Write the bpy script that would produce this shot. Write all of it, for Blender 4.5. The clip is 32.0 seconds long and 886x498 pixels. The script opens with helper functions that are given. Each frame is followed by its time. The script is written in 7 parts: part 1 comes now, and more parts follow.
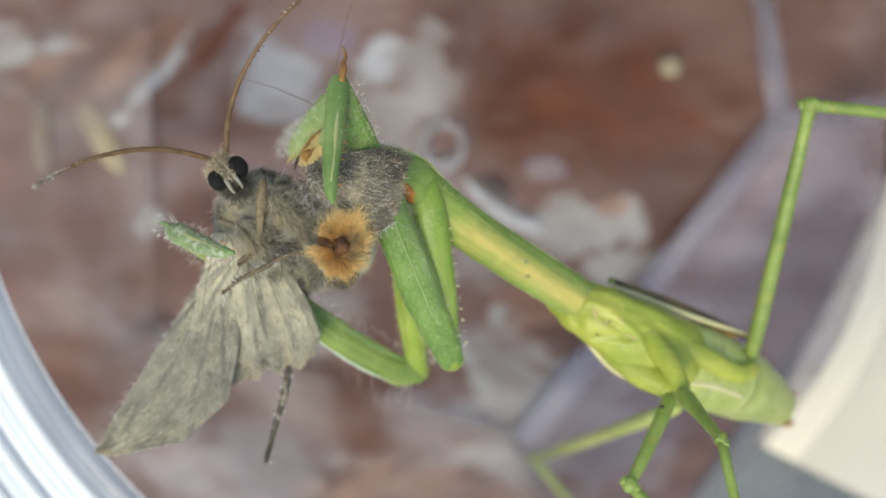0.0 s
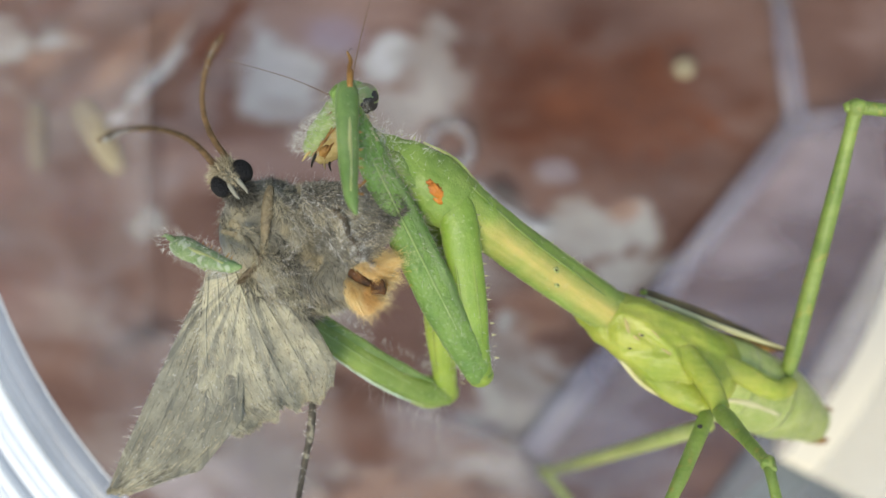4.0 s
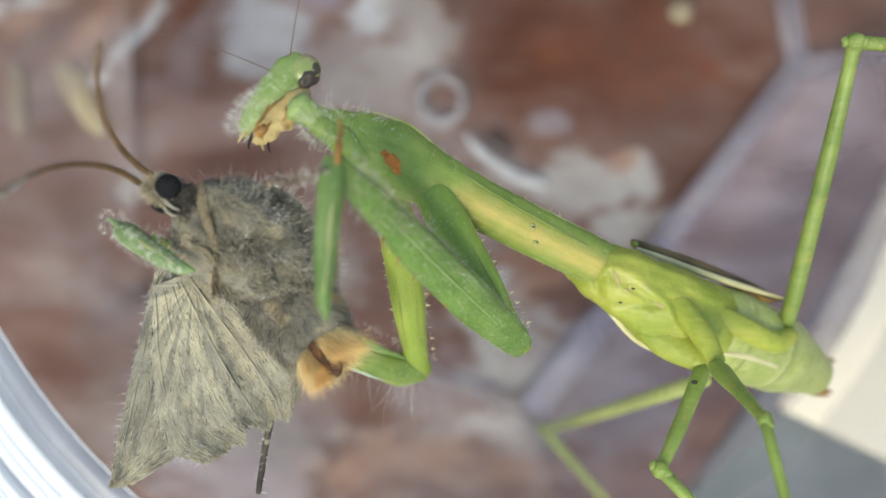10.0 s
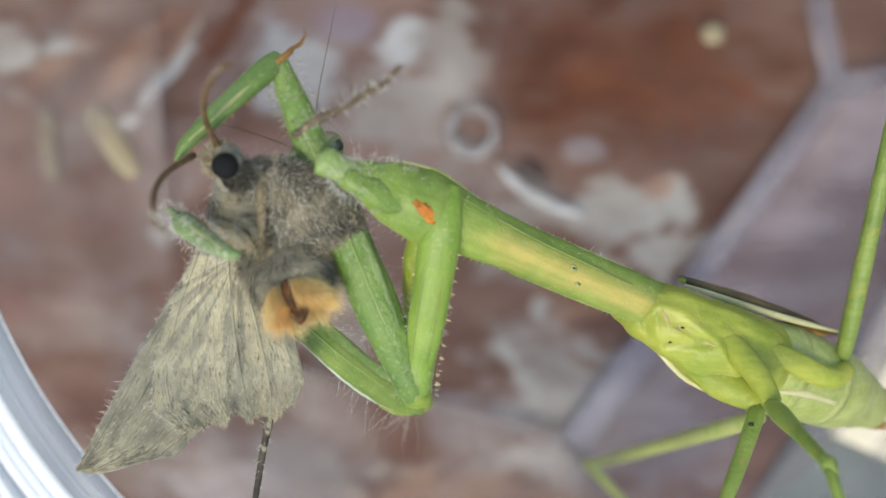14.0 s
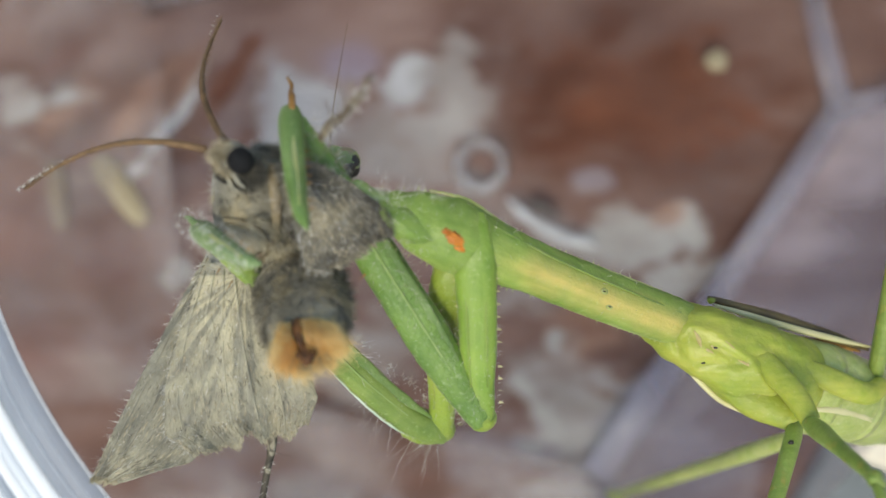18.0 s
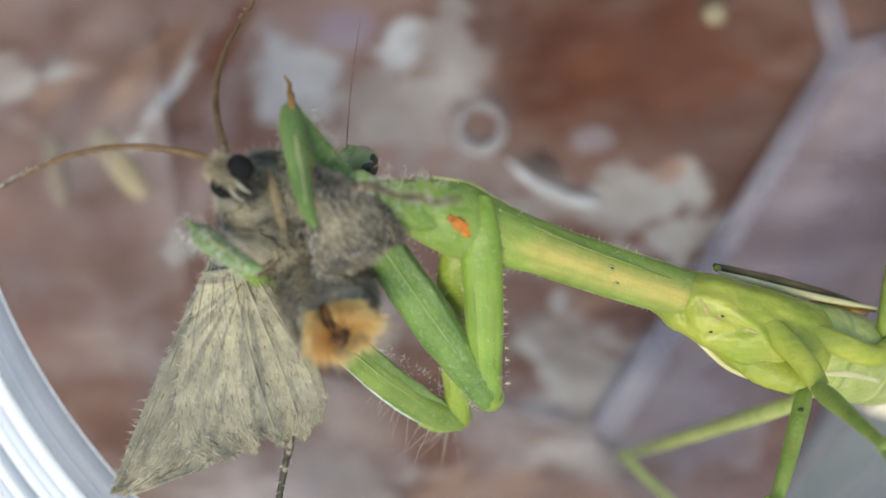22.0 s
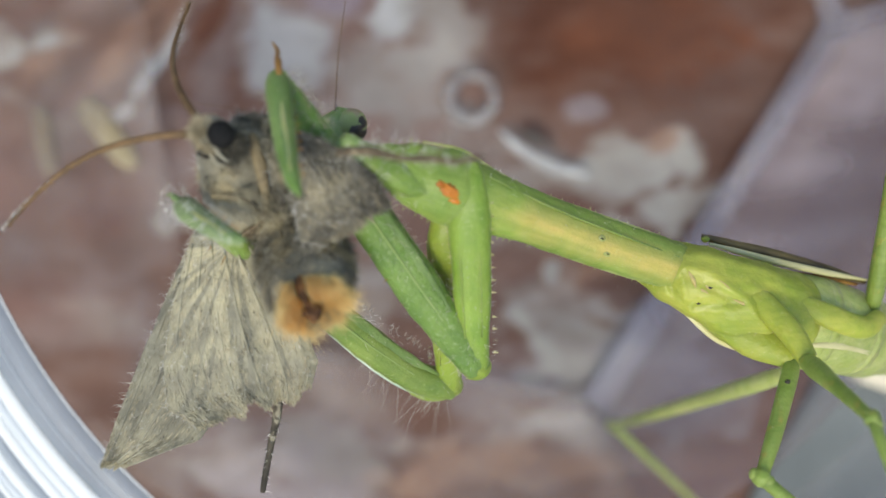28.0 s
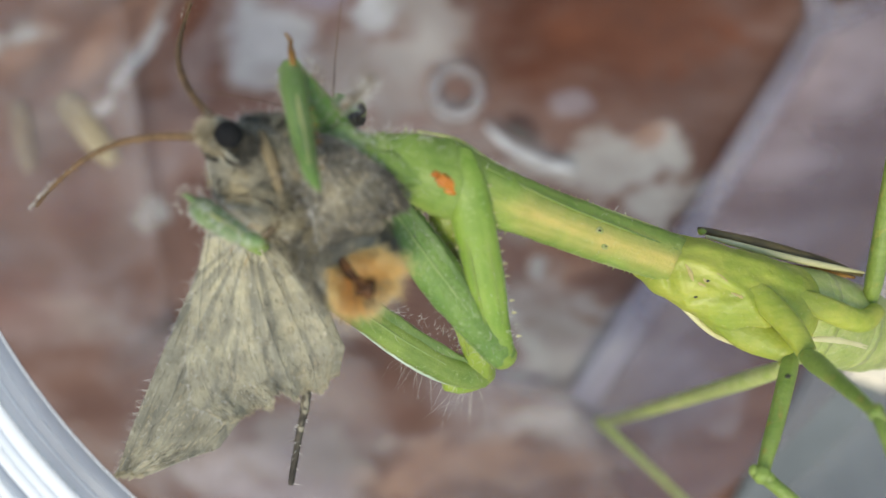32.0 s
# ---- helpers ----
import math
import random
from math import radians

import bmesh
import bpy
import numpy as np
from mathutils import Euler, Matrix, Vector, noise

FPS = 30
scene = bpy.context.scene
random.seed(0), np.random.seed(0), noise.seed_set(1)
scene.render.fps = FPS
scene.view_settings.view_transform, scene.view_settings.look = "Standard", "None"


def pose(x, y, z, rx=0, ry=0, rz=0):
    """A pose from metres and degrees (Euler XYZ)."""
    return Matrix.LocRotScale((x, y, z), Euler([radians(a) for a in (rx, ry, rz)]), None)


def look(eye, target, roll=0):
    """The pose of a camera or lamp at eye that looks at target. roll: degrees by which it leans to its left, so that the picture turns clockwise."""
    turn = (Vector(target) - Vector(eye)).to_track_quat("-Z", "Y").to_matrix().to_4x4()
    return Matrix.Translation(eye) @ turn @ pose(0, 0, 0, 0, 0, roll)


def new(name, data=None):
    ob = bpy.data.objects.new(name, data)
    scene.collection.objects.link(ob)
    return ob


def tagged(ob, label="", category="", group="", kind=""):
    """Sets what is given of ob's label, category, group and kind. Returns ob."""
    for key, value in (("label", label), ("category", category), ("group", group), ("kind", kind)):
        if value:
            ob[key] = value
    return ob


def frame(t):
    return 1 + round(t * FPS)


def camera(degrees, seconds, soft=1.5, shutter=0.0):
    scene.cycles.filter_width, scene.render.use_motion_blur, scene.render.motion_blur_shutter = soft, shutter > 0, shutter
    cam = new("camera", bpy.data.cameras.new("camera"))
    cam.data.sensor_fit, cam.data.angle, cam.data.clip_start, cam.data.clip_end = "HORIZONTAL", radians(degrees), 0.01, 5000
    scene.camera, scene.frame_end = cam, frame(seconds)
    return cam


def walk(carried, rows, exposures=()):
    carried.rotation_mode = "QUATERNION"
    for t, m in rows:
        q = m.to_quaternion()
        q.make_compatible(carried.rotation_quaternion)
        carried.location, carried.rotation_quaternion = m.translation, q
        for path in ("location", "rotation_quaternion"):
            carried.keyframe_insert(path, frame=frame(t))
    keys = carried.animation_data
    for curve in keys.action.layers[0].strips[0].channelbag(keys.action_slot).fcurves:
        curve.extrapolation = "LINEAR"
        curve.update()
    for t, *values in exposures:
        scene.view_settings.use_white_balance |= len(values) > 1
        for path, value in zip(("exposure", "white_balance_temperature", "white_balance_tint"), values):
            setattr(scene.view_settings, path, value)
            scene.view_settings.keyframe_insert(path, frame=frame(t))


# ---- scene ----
cam = camera(42, 32.0)
cam.data.dof.use_dof, cam.data.dof.focus_distance, cam.data.dof.aperture_fstop = True, 0.0715, 28
walk(cam, [
    (0.0, pose(-0.00066, -0.01851, 0.17002, 1.09, -0.64, 3.51)),
    (0.5, pose(-0.00120, -0.01828, 0.17006, 1.07, -0.70, 4.06)),
    (1.0, pose(-0.00213, -0.01838, 0.16927, 1.15, -0.77, 4.28)),
    (1.5, pose(-0.00313, -0.01852, 0.16774, 1.24, -0.93, 4.56)),
    (2.0, pose(-0.00344, -0.01891, 0.16688, 1.36, -1.02, 4.61)),
    (2.5, pose(-0.00365, -0.01837, 0.16650, 1.28, -1.12, 4.31)),
    (3.0, pose(-0.00329, -0.01808, 0.16598, 1.13, -1.19, 4.13)),
    (3.5, pose(-0.00288, -0.01802, 0.16566, 1.14, -1.14, 3.99)),
    (5.5, pose(-0.00282, -0.01876, 0.16346, 1.33, -1.00, 3.75)),
    (6.0, pose(-0.00294, -0.01861, 0.16304, 1.39, -1.05, 3.83)),
    (6.5, pose(-0.00280, -0.01761, 0.16274, 0.50, -1.09, 3.62)),
    (7.0, pose(-0.00193, -0.01818, 0.16174, -0.26, -1.02, 3.37)),
    (7.5, pose(-0.00145, -0.01811, 0.16122, -0.41, -1.07, 3.28)),
    (8.0, pose(-0.00080, -0.01760, 0.16171, -0.59, -0.89, 2.90)),
    (8.5, pose(-0.00147, -0.01775, 0.16152, -0.50, -1.00, 2.90)),
    (9.0, pose(-0.00122, -0.01810, 0.16199, -0.65, -0.89, 2.61)),
    (9.5, pose(-0.00056, -0.01846, 0.16146, -0.73, -0.78, 2.33)),
    (10.0, pose(-0.00100, -0.01822, 0.16155, -0.91, -0.74, 2.47)),
    (10.5, pose(-0.00083, -0.01852, 0.16131, -1.01, -0.54, 2.16)),
    (11.0, pose(-0.00076, -0.01810, 0.16043, -1.02, -0.36, 2.03)),
    (11.5, pose(-0.00054, -0.01751, 0.15926, -1.16, -0.16, 1.78)),
    (12.0, pose(-0.00136, -0.01657, 0.15974, -1.20, 0.04, 1.67)),
    (12.5, pose(-0.00176, -0.01706, 0.15890, -0.93, 0.14, 1.64)),
    (13.0, pose(-0.00127, -0.01662, 0.15932, -0.72, 0.44, 1.19)),
    (13.5, pose(-0.00075, -0.01719, 0.15924, -0.33, 0.66, 0.64)),
    (14.0, pose(-0.00168, -0.01692, 0.15964, 0.24, 0.79, 0.68)),
    (14.5, pose(-0.00238, -0.01749, 0.16013, 1.59, 0.75, 0.87)),
    (16.5, pose(-0.00312, -0.01935, 0.15950, 3.89, 0.91, -0.38)),
    (17.0, pose(-0.00324, -0.01878, 0.15934, 3.30, 0.90, -0.79)),
    (17.5, pose(-0.00290, -0.01823, 0.15893, 3.05, 0.92, -1.32)),
    (18.0, pose(-0.00344, -0.01772, 0.15914, 2.28, 0.80, -1.43)),
    (18.5, pose(-0.00388, -0.01759, 0.15895, 1.69, 0.67, -1.54)),
    (19.0, pose(-0.00309, -0.01762, 0.15877, 1.18, 0.80, -2.13)),
    (19.5, pose(-0.00250, -0.01675, 0.15849, 0.73, 0.79, -2.52)),
    (20.0, pose(-0.00201, -0.01580, 0.15857, 0.49, 0.87, -2.74)),
    (20.5, pose(-0.00210, -0.01580, 0.15885, 0.33, 0.91, -2.98)),
    (21.0, pose(-0.00225, -0.01609, 0.15907, 0.23, 1.02, -3.25)),
    (21.5, pose(-0.00276, -0.01644, 0.15884, 0.11, 1.03, -3.64)),
    (22.0, pose(-0.00354, -0.01623, 0.15879, -0.04, 0.89, -3.33)),
    (22.5, pose(-0.00327, -0.01554, 0.15925, -0.27, 0.97, -3.28)),
    (23.0, pose(-0.00230, -0.01564, 0.15841, -0.43, 1.25, -3.40)),
    (23.5, pose(-0.00304, -0.01651, 0.15831, -0.43, 1.28, -3.30)),
    (24.0, pose(-0.00430, -0.01666, 0.15870, -0.47, 1.11, -2.73)),
    (24.5, pose(-0.00426, -0.01650, 0.15833, -0.66, 1.03, -2.61)),
    (25.0, pose(-0.00337, -0.01567, 0.15856, -0.87, 1.08, -2.69)),
    (25.5, pose(-0.00227, -0.01536, 0.15899, -1.15, 1.11, -2.83)),
    (27.5, pose(-0.00231, -0.01602, 0.15837, -1.47, 0.95, -3.32)),
    (28.0, pose(-0.00287, -0.01620, 0.15808, -1.54, 0.72, -3.32)),
    (28.5, pose(-0.00344, -0.01586, 0.15778, -1.72, 0.43, -3.27)),
    (29.0, pose(-0.00395, -0.01569, 0.15693, -1.93, 0.21, -3.03)),
    (29.5, pose(-0.00401, -0.01621, 0.15618, -1.89, -0.04, -3.22)),
    (30.0, pose(-0.00386, -0.01678, 0.15556, -1.65, -0.11, -3.44)),
    (30.5, pose(-0.00382, -0.01669, 0.15582, -1.49, -0.15, -3.35)),
    (31.0, pose(-0.00369, -0.01608, 0.15601, -1.60, -0.27, -3.28)),
    (31.5, pose(-0.00331, -0.01616, 0.15596, -1.64, -0.23, -3.51)),
    (32.0, pose(-0.00365, -0.01654, 0.15638, -1.61, -0.29, -3.43)),], exposures=[(0.0, 0.26, 7420, 6), (6.0, 0.27, 7420, 6), (9.0, 0.31, 7420, 6), (12.0, 0.28, 7420, 6), (14.0, 0.23, 7420, 6), (17.0, 0.15, 7420, 6), (20.0, 0.21, 7420, 6), (25.0, 0.19, 7420, 6), (29.0, 0.17, 7420, 6), (32.0, 0.17, 7420, 6)])

from mathutils.bvhtree import BVHTree

ORIGIN = Vector((0, -0.020, 0.085))      # where the two insects hold on
MM = 0.001


# ---- world, sun ----
world = bpy.data.worlds.new("sky")
scene.world = world
world.use_nodes = True
wn = world.node_tree.nodes
sky = wn.new("ShaderNodeTexSky")
sky.sky_type, sky.sun_disc = "NISHITA", False
sky.sun_elevation, sky.sun_rotation = radians(64), radians(201)
world.node_tree.links.new(sky.outputs[0], wn["Background"].inputs[0])
wn["Background"].inputs[1].default_value = 0.17
sun_data = bpy.data.lights.new("sun", "SUN")
sun_data.energy, sun_data.angle, sun_data.color = 2.0, radians(22), (1.0, 0.965, 0.86)
sun = new("sun", sun_data)
sun.matrix_world = look((-0.14, -0.36, 0.8), (0, 0, 0))


# ---- materials ----
def material(name, color, color2=None, scale=200.0, rough=0.5, bump=0.0, bump_scale=None, detail=4.0, stretch=(1, 1, 1),
             sss=0.0, sss_radius=(0.8, 1.0, 0.45), spots=None, clear=0.0, coat=0.0, sheen=0.0, coords="Object", turn=0.0, cloud=0.12, strands=None):
    """A surface with a base colour that wanders at two scales, a fine relief, and where wanted a share of clear see-through."""
    m = bpy.data.materials.new(name)
    m.use_nodes = True
    nt = m.node_tree
    n, link = nt.nodes, nt.links.new
    b = n["Principled BSDF"]
    b.inputs["Roughness"].default_value = rough
    tc = n.new("ShaderNodeTexCoord")
    mp = n.new("ShaderNodeMapping")
    mp.inputs["Scale"].default_value = stretch
    mp.inputs["Rotation"].default_value = (0, 0, radians(turn))
    link(tc.outputs[coords], mp.inputs[0])
    no = n.new("ShaderNodeTexNoise")
    no.inputs["Scale"].default_value, no.inputs["Detail"].default_value = scale, detail
    link(mp.outputs[0], no.inputs[0])
    ramp = n.new("ShaderNodeValToRGB")
    ramp.color_ramp.elements[0].position, ramp.color_ramp.elements[1].position = 0.34, 0.66
    c2 = color2 or tuple(c * 0.7 for c in color)
    ramp.color_ramp.elements[0].color, ramp.color_ramp.elements[1].color = (*c2, 1), (*color, 1)
    link(no.outputs[0], ramp.inputs[0])
    out = ramp.outputs[0]
    big = n.new("ShaderNodeTexNoise")
    big.inputs["Scale"].default_value = scale * 0.23
    link(mp.outputs[0], big.inputs[0])
    mixc = n.new("ShaderNodeMix")
    mixc.data_type, mixc.blend_type = "RGBA", "OVERLAY"
    mixc.inputs[0].default_value = 0.35
    link(out, mixc.inputs[6])
    link(big.outputs[0], mixc.inputs[7])
    out = mixc.outputs[2]
    if spots:
        sc, thr, col = spots
        vo = n.new("ShaderNodeTexNoise")
        vo.inputs["Scale"].default_value, vo.inputs["Detail"].default_value = sc, 3
        link(mp.outputs[0], vo.inputs[0])
        st = n.new("ShaderNodeMapRange")
        st.inputs[1].default_value, st.inputs[2].default_value = thr, thr + 0.09
        link(vo.outputs[0], st.inputs[0])
        ms = n.new("ShaderNodeMix")
        ms.data_type = "RGBA"
        link(st.outputs[0], ms.inputs[0])
        link(out, ms.inputs[6])
        ms.inputs[7].default_value = (*col, 1)
        out = ms.outputs[2]
    if strands:
        geo = n.new("ShaderNodeNewGeometry")
        sr = n.new("ShaderNodeValToRGB")
        sr.color_ramp.elements[0].color, sr.color_ramp.elements[1].color = (*strands[0], 1), (*strands[-1], 1)
        for k in range(1, len(strands) - 1):
            sr.color_ramp.elements.new(k / (len(strands) - 1)).color = (*strands[k], 1)
        link(geo.outputs["Random Per Island"], sr.inputs[0])
        mh = n.new("ShaderNodeMix")
        mh.data_type = "RGBA"
        mh.inputs[0].default_value = 0.32
        link(out, mh.inputs[6])
        link(sr.outputs[0], mh.inputs[7])
        out = mh.outputs[2]
    link(out, b.inputs["Base Color"])
    if bump:
        bn = n.new("ShaderNodeTexNoise")
        bn.inputs["Scale"].default_value, bn.inputs["Detail"].default_value = bump_scale or scale * 4, 6
        link(mp.outputs[0], bn.inputs[0])
        bp = n.new("ShaderNodeBump")
        bp.inputs["Strength"].default_value, bp.inputs["Distance"].default_value = bump, 0.0002
        link(bn.outputs[0], bp.inputs["Height"])
        link(bp.outputs[0], b.inputs["Normal"])
    if sss:
        b.inputs["Subsurface Weight"].default_value = sss
        b.inputs["Subsurface Radius"].default_value = sss_radius
        b.inputs["Subsurface Scale"].default_value = 0.0008
    if coat:
        b.inputs["Coat Weight"].default_value, b.inputs["Coat Roughness"].default_value = coat, 0.2
    if sheen:
        b.inputs["Sheen Weight"].default_value = sheen
    if clear:
        tr = n.new("ShaderNodeBsdfTransparent")
        mx = n.new("ShaderNodeMixShader")
        mr = n.new("ShaderNodeMapRange")
        mr.inputs[1].default_value, mr.inputs[2].default_value = 0.3, 0.7
        mr.inputs[3].default_value, mr.inputs[4].default_value = min(1, clear + cloud), max(0, clear - cloud)
        link(big.outputs[0], mr.inputs[0])
        link(mr.outputs[0], mx.inputs[0])
        link(b.outputs[0], mx.inputs[1])
        link(tr.outputs[0], mx.inputs[2])
        link(mx.outputs[0], n["Material Output"].inputs[0])
    return m


def tinted_body(name, edge, middle, half, deep, rough=0.44):
    """Insect skin with a band of another colour along its length (local x), fading over `half` metres to either side of it."""
    m = material(name, edge, deep, 800, rough, 0.35, 4200, sss=0.35)
    nt = m.node_tree
    n, link = nt.nodes, nt.links.new
    b = n["Principled BSDF"]
    old = b.inputs["Base Color"].links[0].from_socket
    tc = n.new("ShaderNodeTexCoord")
    sp = n.new("ShaderNodeSeparateXYZ")
    link(tc.outputs["Object"], sp.inputs[0])
    ab = n.new("ShaderNodeMath")
    ab.operation = "ABSOLUTE"
    off = n.new("ShaderNodeMath")
    off.operation = "SUBTRACT"
    off.inputs[1].default_value = 0.0004
    link(sp.outputs[1], off.inputs[0])
    link(off.outputs[0], ab.inputs[0])
    no = n.new("ShaderNodeTexNoise")
    no.inputs["Scale"].default_value = 700
    link(tc.outputs["Object"], no.inputs[0])
    ad = n.new("ShaderNodeMath")
    ad.operation = "MULTIPLY_ADD"
    link(no.outputs[0], ad.inputs[0])
    ad.inputs[1].default_value = half * 0.9
    link(ab.outputs[0], ad.inputs[2])
    mr = n.new("ShaderNodeMapRange")
    mr.inputs[1].default_value, mr.inputs[2].default_value = half * 0.45, half * 1.75
    mr.inputs[3].default_value, mr.inputs[4].default_value = 1, 0
    link(ad.outputs[0], mr.inputs[0])
    mx = n.new("ShaderNodeMix")
    mx.data_type = "RGBA"
    fade = n.new("ShaderNodeMapRange")
    fade.inputs[1].default_value, fade.inputs[2].default_value = 0.007, 0.011
    fade.inputs[3].default_value, fade.inputs[4].default_value = 0.9, 0
    link(sp.outputs[0], fade.inputs[0])
    both = n.new("ShaderNodeMath")
    both.operation = "MULTIPLY"
    link(mr.outputs[0], both.inputs[0])
    link(fade.outputs[0], both.inputs[1])
    root = n.new("ShaderNodeMapRange")
    root.inputs[1].default_value, root.inputs[2].default_value = -0.0058, -0.0034
    link(sp.outputs[0], root.inputs[0])
    share = n.new("ShaderNodeMath")
    share.operation = "MULTIPLY"
    link(both.outputs[0], share.inputs[0])
    link(root.outputs[0], share.inputs[1])
    link(share.outputs[0], mx.inputs[0])
    link(old, mx.inputs[6])
    mx.inputs[7].default_value = (*middle, 1)
    link(mx.outputs[2], b.inputs["Base Color"])
    return m


def waxy(m, fleck, thr=0.6, coat=0.16, deep=0.0014):
    """Adds lengthwise streaks, pale flecks and a waxy coat to insect skin (local x runs along the limb)."""
    n, link = m.node_tree.nodes, m.node_tree.links.new
    b = n["Principled BSDF"]
    tc, mp = n.new("ShaderNodeTexCoord"), n.new("ShaderNodeMapping")
    mp.inputs["Scale"].default_value = (0.09, 1, 1)
    link(tc.outputs["Object"], mp.inputs[0])
    streak, flecks, sheen = n.new("ShaderNodeTexNoise"), n.new("ShaderNodeTexNoise"), n.new("ShaderNodeTexNoise")
    streak.inputs["Scale"].default_value, streak.inputs["Detail"].default_value = 2600, 3
    flecks.inputs["Scale"].default_value, flecks.inputs["Detail"].default_value = 3300, 4
    sheen.inputs["Scale"].default_value = 900
    link(mp.outputs[0], streak.inputs[0])
    link(tc.outputs["Object"], flecks.inputs[0])
    link(tc.outputs["Object"], sheen.inputs[0])
    base = b.inputs["Base Color"]
    for node, lo, hi, most, blend, color in ((streak, 0.42, 0.66, 0.5, "MULTIPLY", (0.66, 0.78, 0.55)), (flecks, thr, thr + 0.14, 0.4, "MIX", fleck)):
        mr, mx = n.new("ShaderNodeMapRange"), n.new("ShaderNodeMix")
        mr.inputs[1].default_value, mr.inputs[2].default_value, mr.inputs[4].default_value = lo, hi, most
        link(node.outputs[0], mr.inputs[0])
        mx.data_type, mx.blend_type = "RGBA", blend
        link(mr.outputs[0], mx.inputs[0])
        link(base.links[0].from_socket, mx.inputs[6])
        mx.inputs[7].default_value = (*color, 1)
        link(mx.outputs[2], base)
    rr = n.new("ShaderNodeMapRange")
    rr.inputs[1].default_value, rr.inputs[2].default_value = 0.3, 0.7
    rr.inputs[3].default_value, rr.inputs[4].default_value = 0.36, 0.62
    link(sheen.outputs[0], rr.inputs[0])
    link(rr.outputs[0], b.inputs["Roughness"])
    b.inputs["Coat Weight"].default_value, b.inputs["Coat Roughness"].default_value = coat, 0.34
    b.inputs["Subsurface Scale"].default_value = deep
    return m


GREEN = material("mantis_green", (0.265, 0.36, 0.085), (0.17, 0.27, 0.05), 420, 0.55, 0.45, 3600, sss=0.35)
GREEN_COXA = material("coxa_green", (0.285, 0.42, 0.07), (0.20, 0.33, 0.045), 420, 0.48, 0.4, 3600, sss=0.35)
GREEN_DEEP = material("mantis_deep_green", (0.20, 0.31, 0.095), (0.12, 0.215, 0.05), 420, 0.55, 0.45, 3600, sss=0.3)
GREEN_DUSTY = material("dusty_green", (0.25, 0.34, 0.155), (0.13, 0.225, 0.075), 600, 0.65, 0.6, 2400, sss=0.2,
                       spots=(2000, 0.52, (0.42, 0.47, 0.34)))
GREEN_LINTY = material("linty_green", (0.205, 0.335, 0.075), (0.125, 0.245, 0.045), 420, 0.6, 0.7, 3000, sss=0.25,
                       spots=(1900, 0.6, (0.25, 0.36, 0.13)))
LIME = material("mantis_lime", (0.335, 0.425, 0.07), (0.25, 0.355, 0.048), 360, 0.55, 0.45, 3600, sss=0.4)
PALE_GREEN = material("abdomen_pale_green", (0.52, 0.57, 0.21), (0.42, 0.50, 0.14), 600, 0.52, 0.5, 2600, sss=0.35)
KEEL = material("pale_keel", (0.31, 0.41, 0.155), (0.23, 0.34, 0.10), 600, 0.5, 0.3)
# Colour of the sky's rim highlight on the foreleg.
EDGE = material("edge_highlight", (0.74, 0.83, 0.76), (0.50, 0.66, 0.48), 500, 0.3, 0.2, coat=0.5)
CREAM = material("cream_edge", (0.70, 0.66, 0.38), (0.58, 0.55, 0.28), 500, 0.5, 0.2)
BROWN_WING = material("brown_tegmen", (0.17, 0.13, 0.05), (0.08, 0.06, 0.03), 500, 0.5, 0.4)
ORANGE = material("orange_mark", (0.72, 0.26, 0.035), (0.42, 0.13, 0.02), 900, 0.4, 0.2)
TARSUS = material("orange_brown_foot", (0.46, 0.25, 0.06), (0.20, 0.09, 0.02), 900, 0.5, 0.3)
DARK = material("dark_dot", (0.02, 0.018, 0.012), None, 600, 0.4)
EYE_BLACK = material("moth_eye", (0.016, 0.016, 0.017), (0.007, 0.007, 0.008), 900, 0.7, 0.9, 9000)
EYE_BLACK.node_tree.nodes["Principled BSDF"].inputs["Specular IOR Level"].default_value = 0.25
EYE_BROWN = material("mantis_eye", (0.10, 0.078, 0.056), (0.045, 0.036, 0.028), 500, 0.5, 0.2, coat=0.08, spots=(700, 0.56, (0.04, 0.033, 0.026)))
EYE_GREEN = material("eye_green", (0.36, 0.43, 0.17), (0.26, 0.33, 0.11), 700, 0.35, 0.2, sss=0.3, coat=0.3, spots=(800, 0.58, (0.34, 0.29, 0.17)))
FACE = material("tan_face", (0.60, 0.48, 0.21), (0.45, 0.34, 0.13), 500, 0.5, 0.6, 2500, sss=0.2, spots=(900, 0.6, (0.30, 0.19, 0.08)))
SHELL = material("moth_skin", (0.30, 0.28, 0.215), (0.15, 0.14, 0.105), 450, 0.85, 0.9, 2200, sheen=0.2,
                 spots=(520, 0.57, (0.40, 0.34, 0.22)))
FUR = material("moth_fur", (0.34, 0.325, 0.255), (0.19, 0.18, 0.145), 700, 0.85, 0.0, sheen=0.1, spots=(230, 0.56, (0.52, 0.46, 0.31)), strands=((0.14, 0.13, 0.10), (0.29, 0.275, 0.21), (0.45, 0.425, 0.33), (0.62, 0.58, 0.46)))
FUR_TAN = material("tan_fur", (0.45, 0.40, 0.28), (0.29, 0.255, 0.175), 700, 0.85, strands=((0.25, 0.22, 0.155), (0.43, 0.385, 0.27), (0.60, 0.545, 0.41)))
FUR_DARK = material("dark_fur", (0.12, 0.112, 0.092), (0.06, 0.055, 0.046), 500, 0.85, strands=((0.05, 0.047, 0.038), (0.135, 0.127, 0.10), (0.27, 0.255, 0.205)))
FUR_GREY = material("abdomen_fur", (0.40, 0.375, 0.31), (0.18, 0.17, 0.14), 600, 0.85, 0.0, sheen=0.2, strands=((0.10, 0.095, 0.08), (0.28, 0.27, 0.23), (0.52, 0.50, 0.44)))
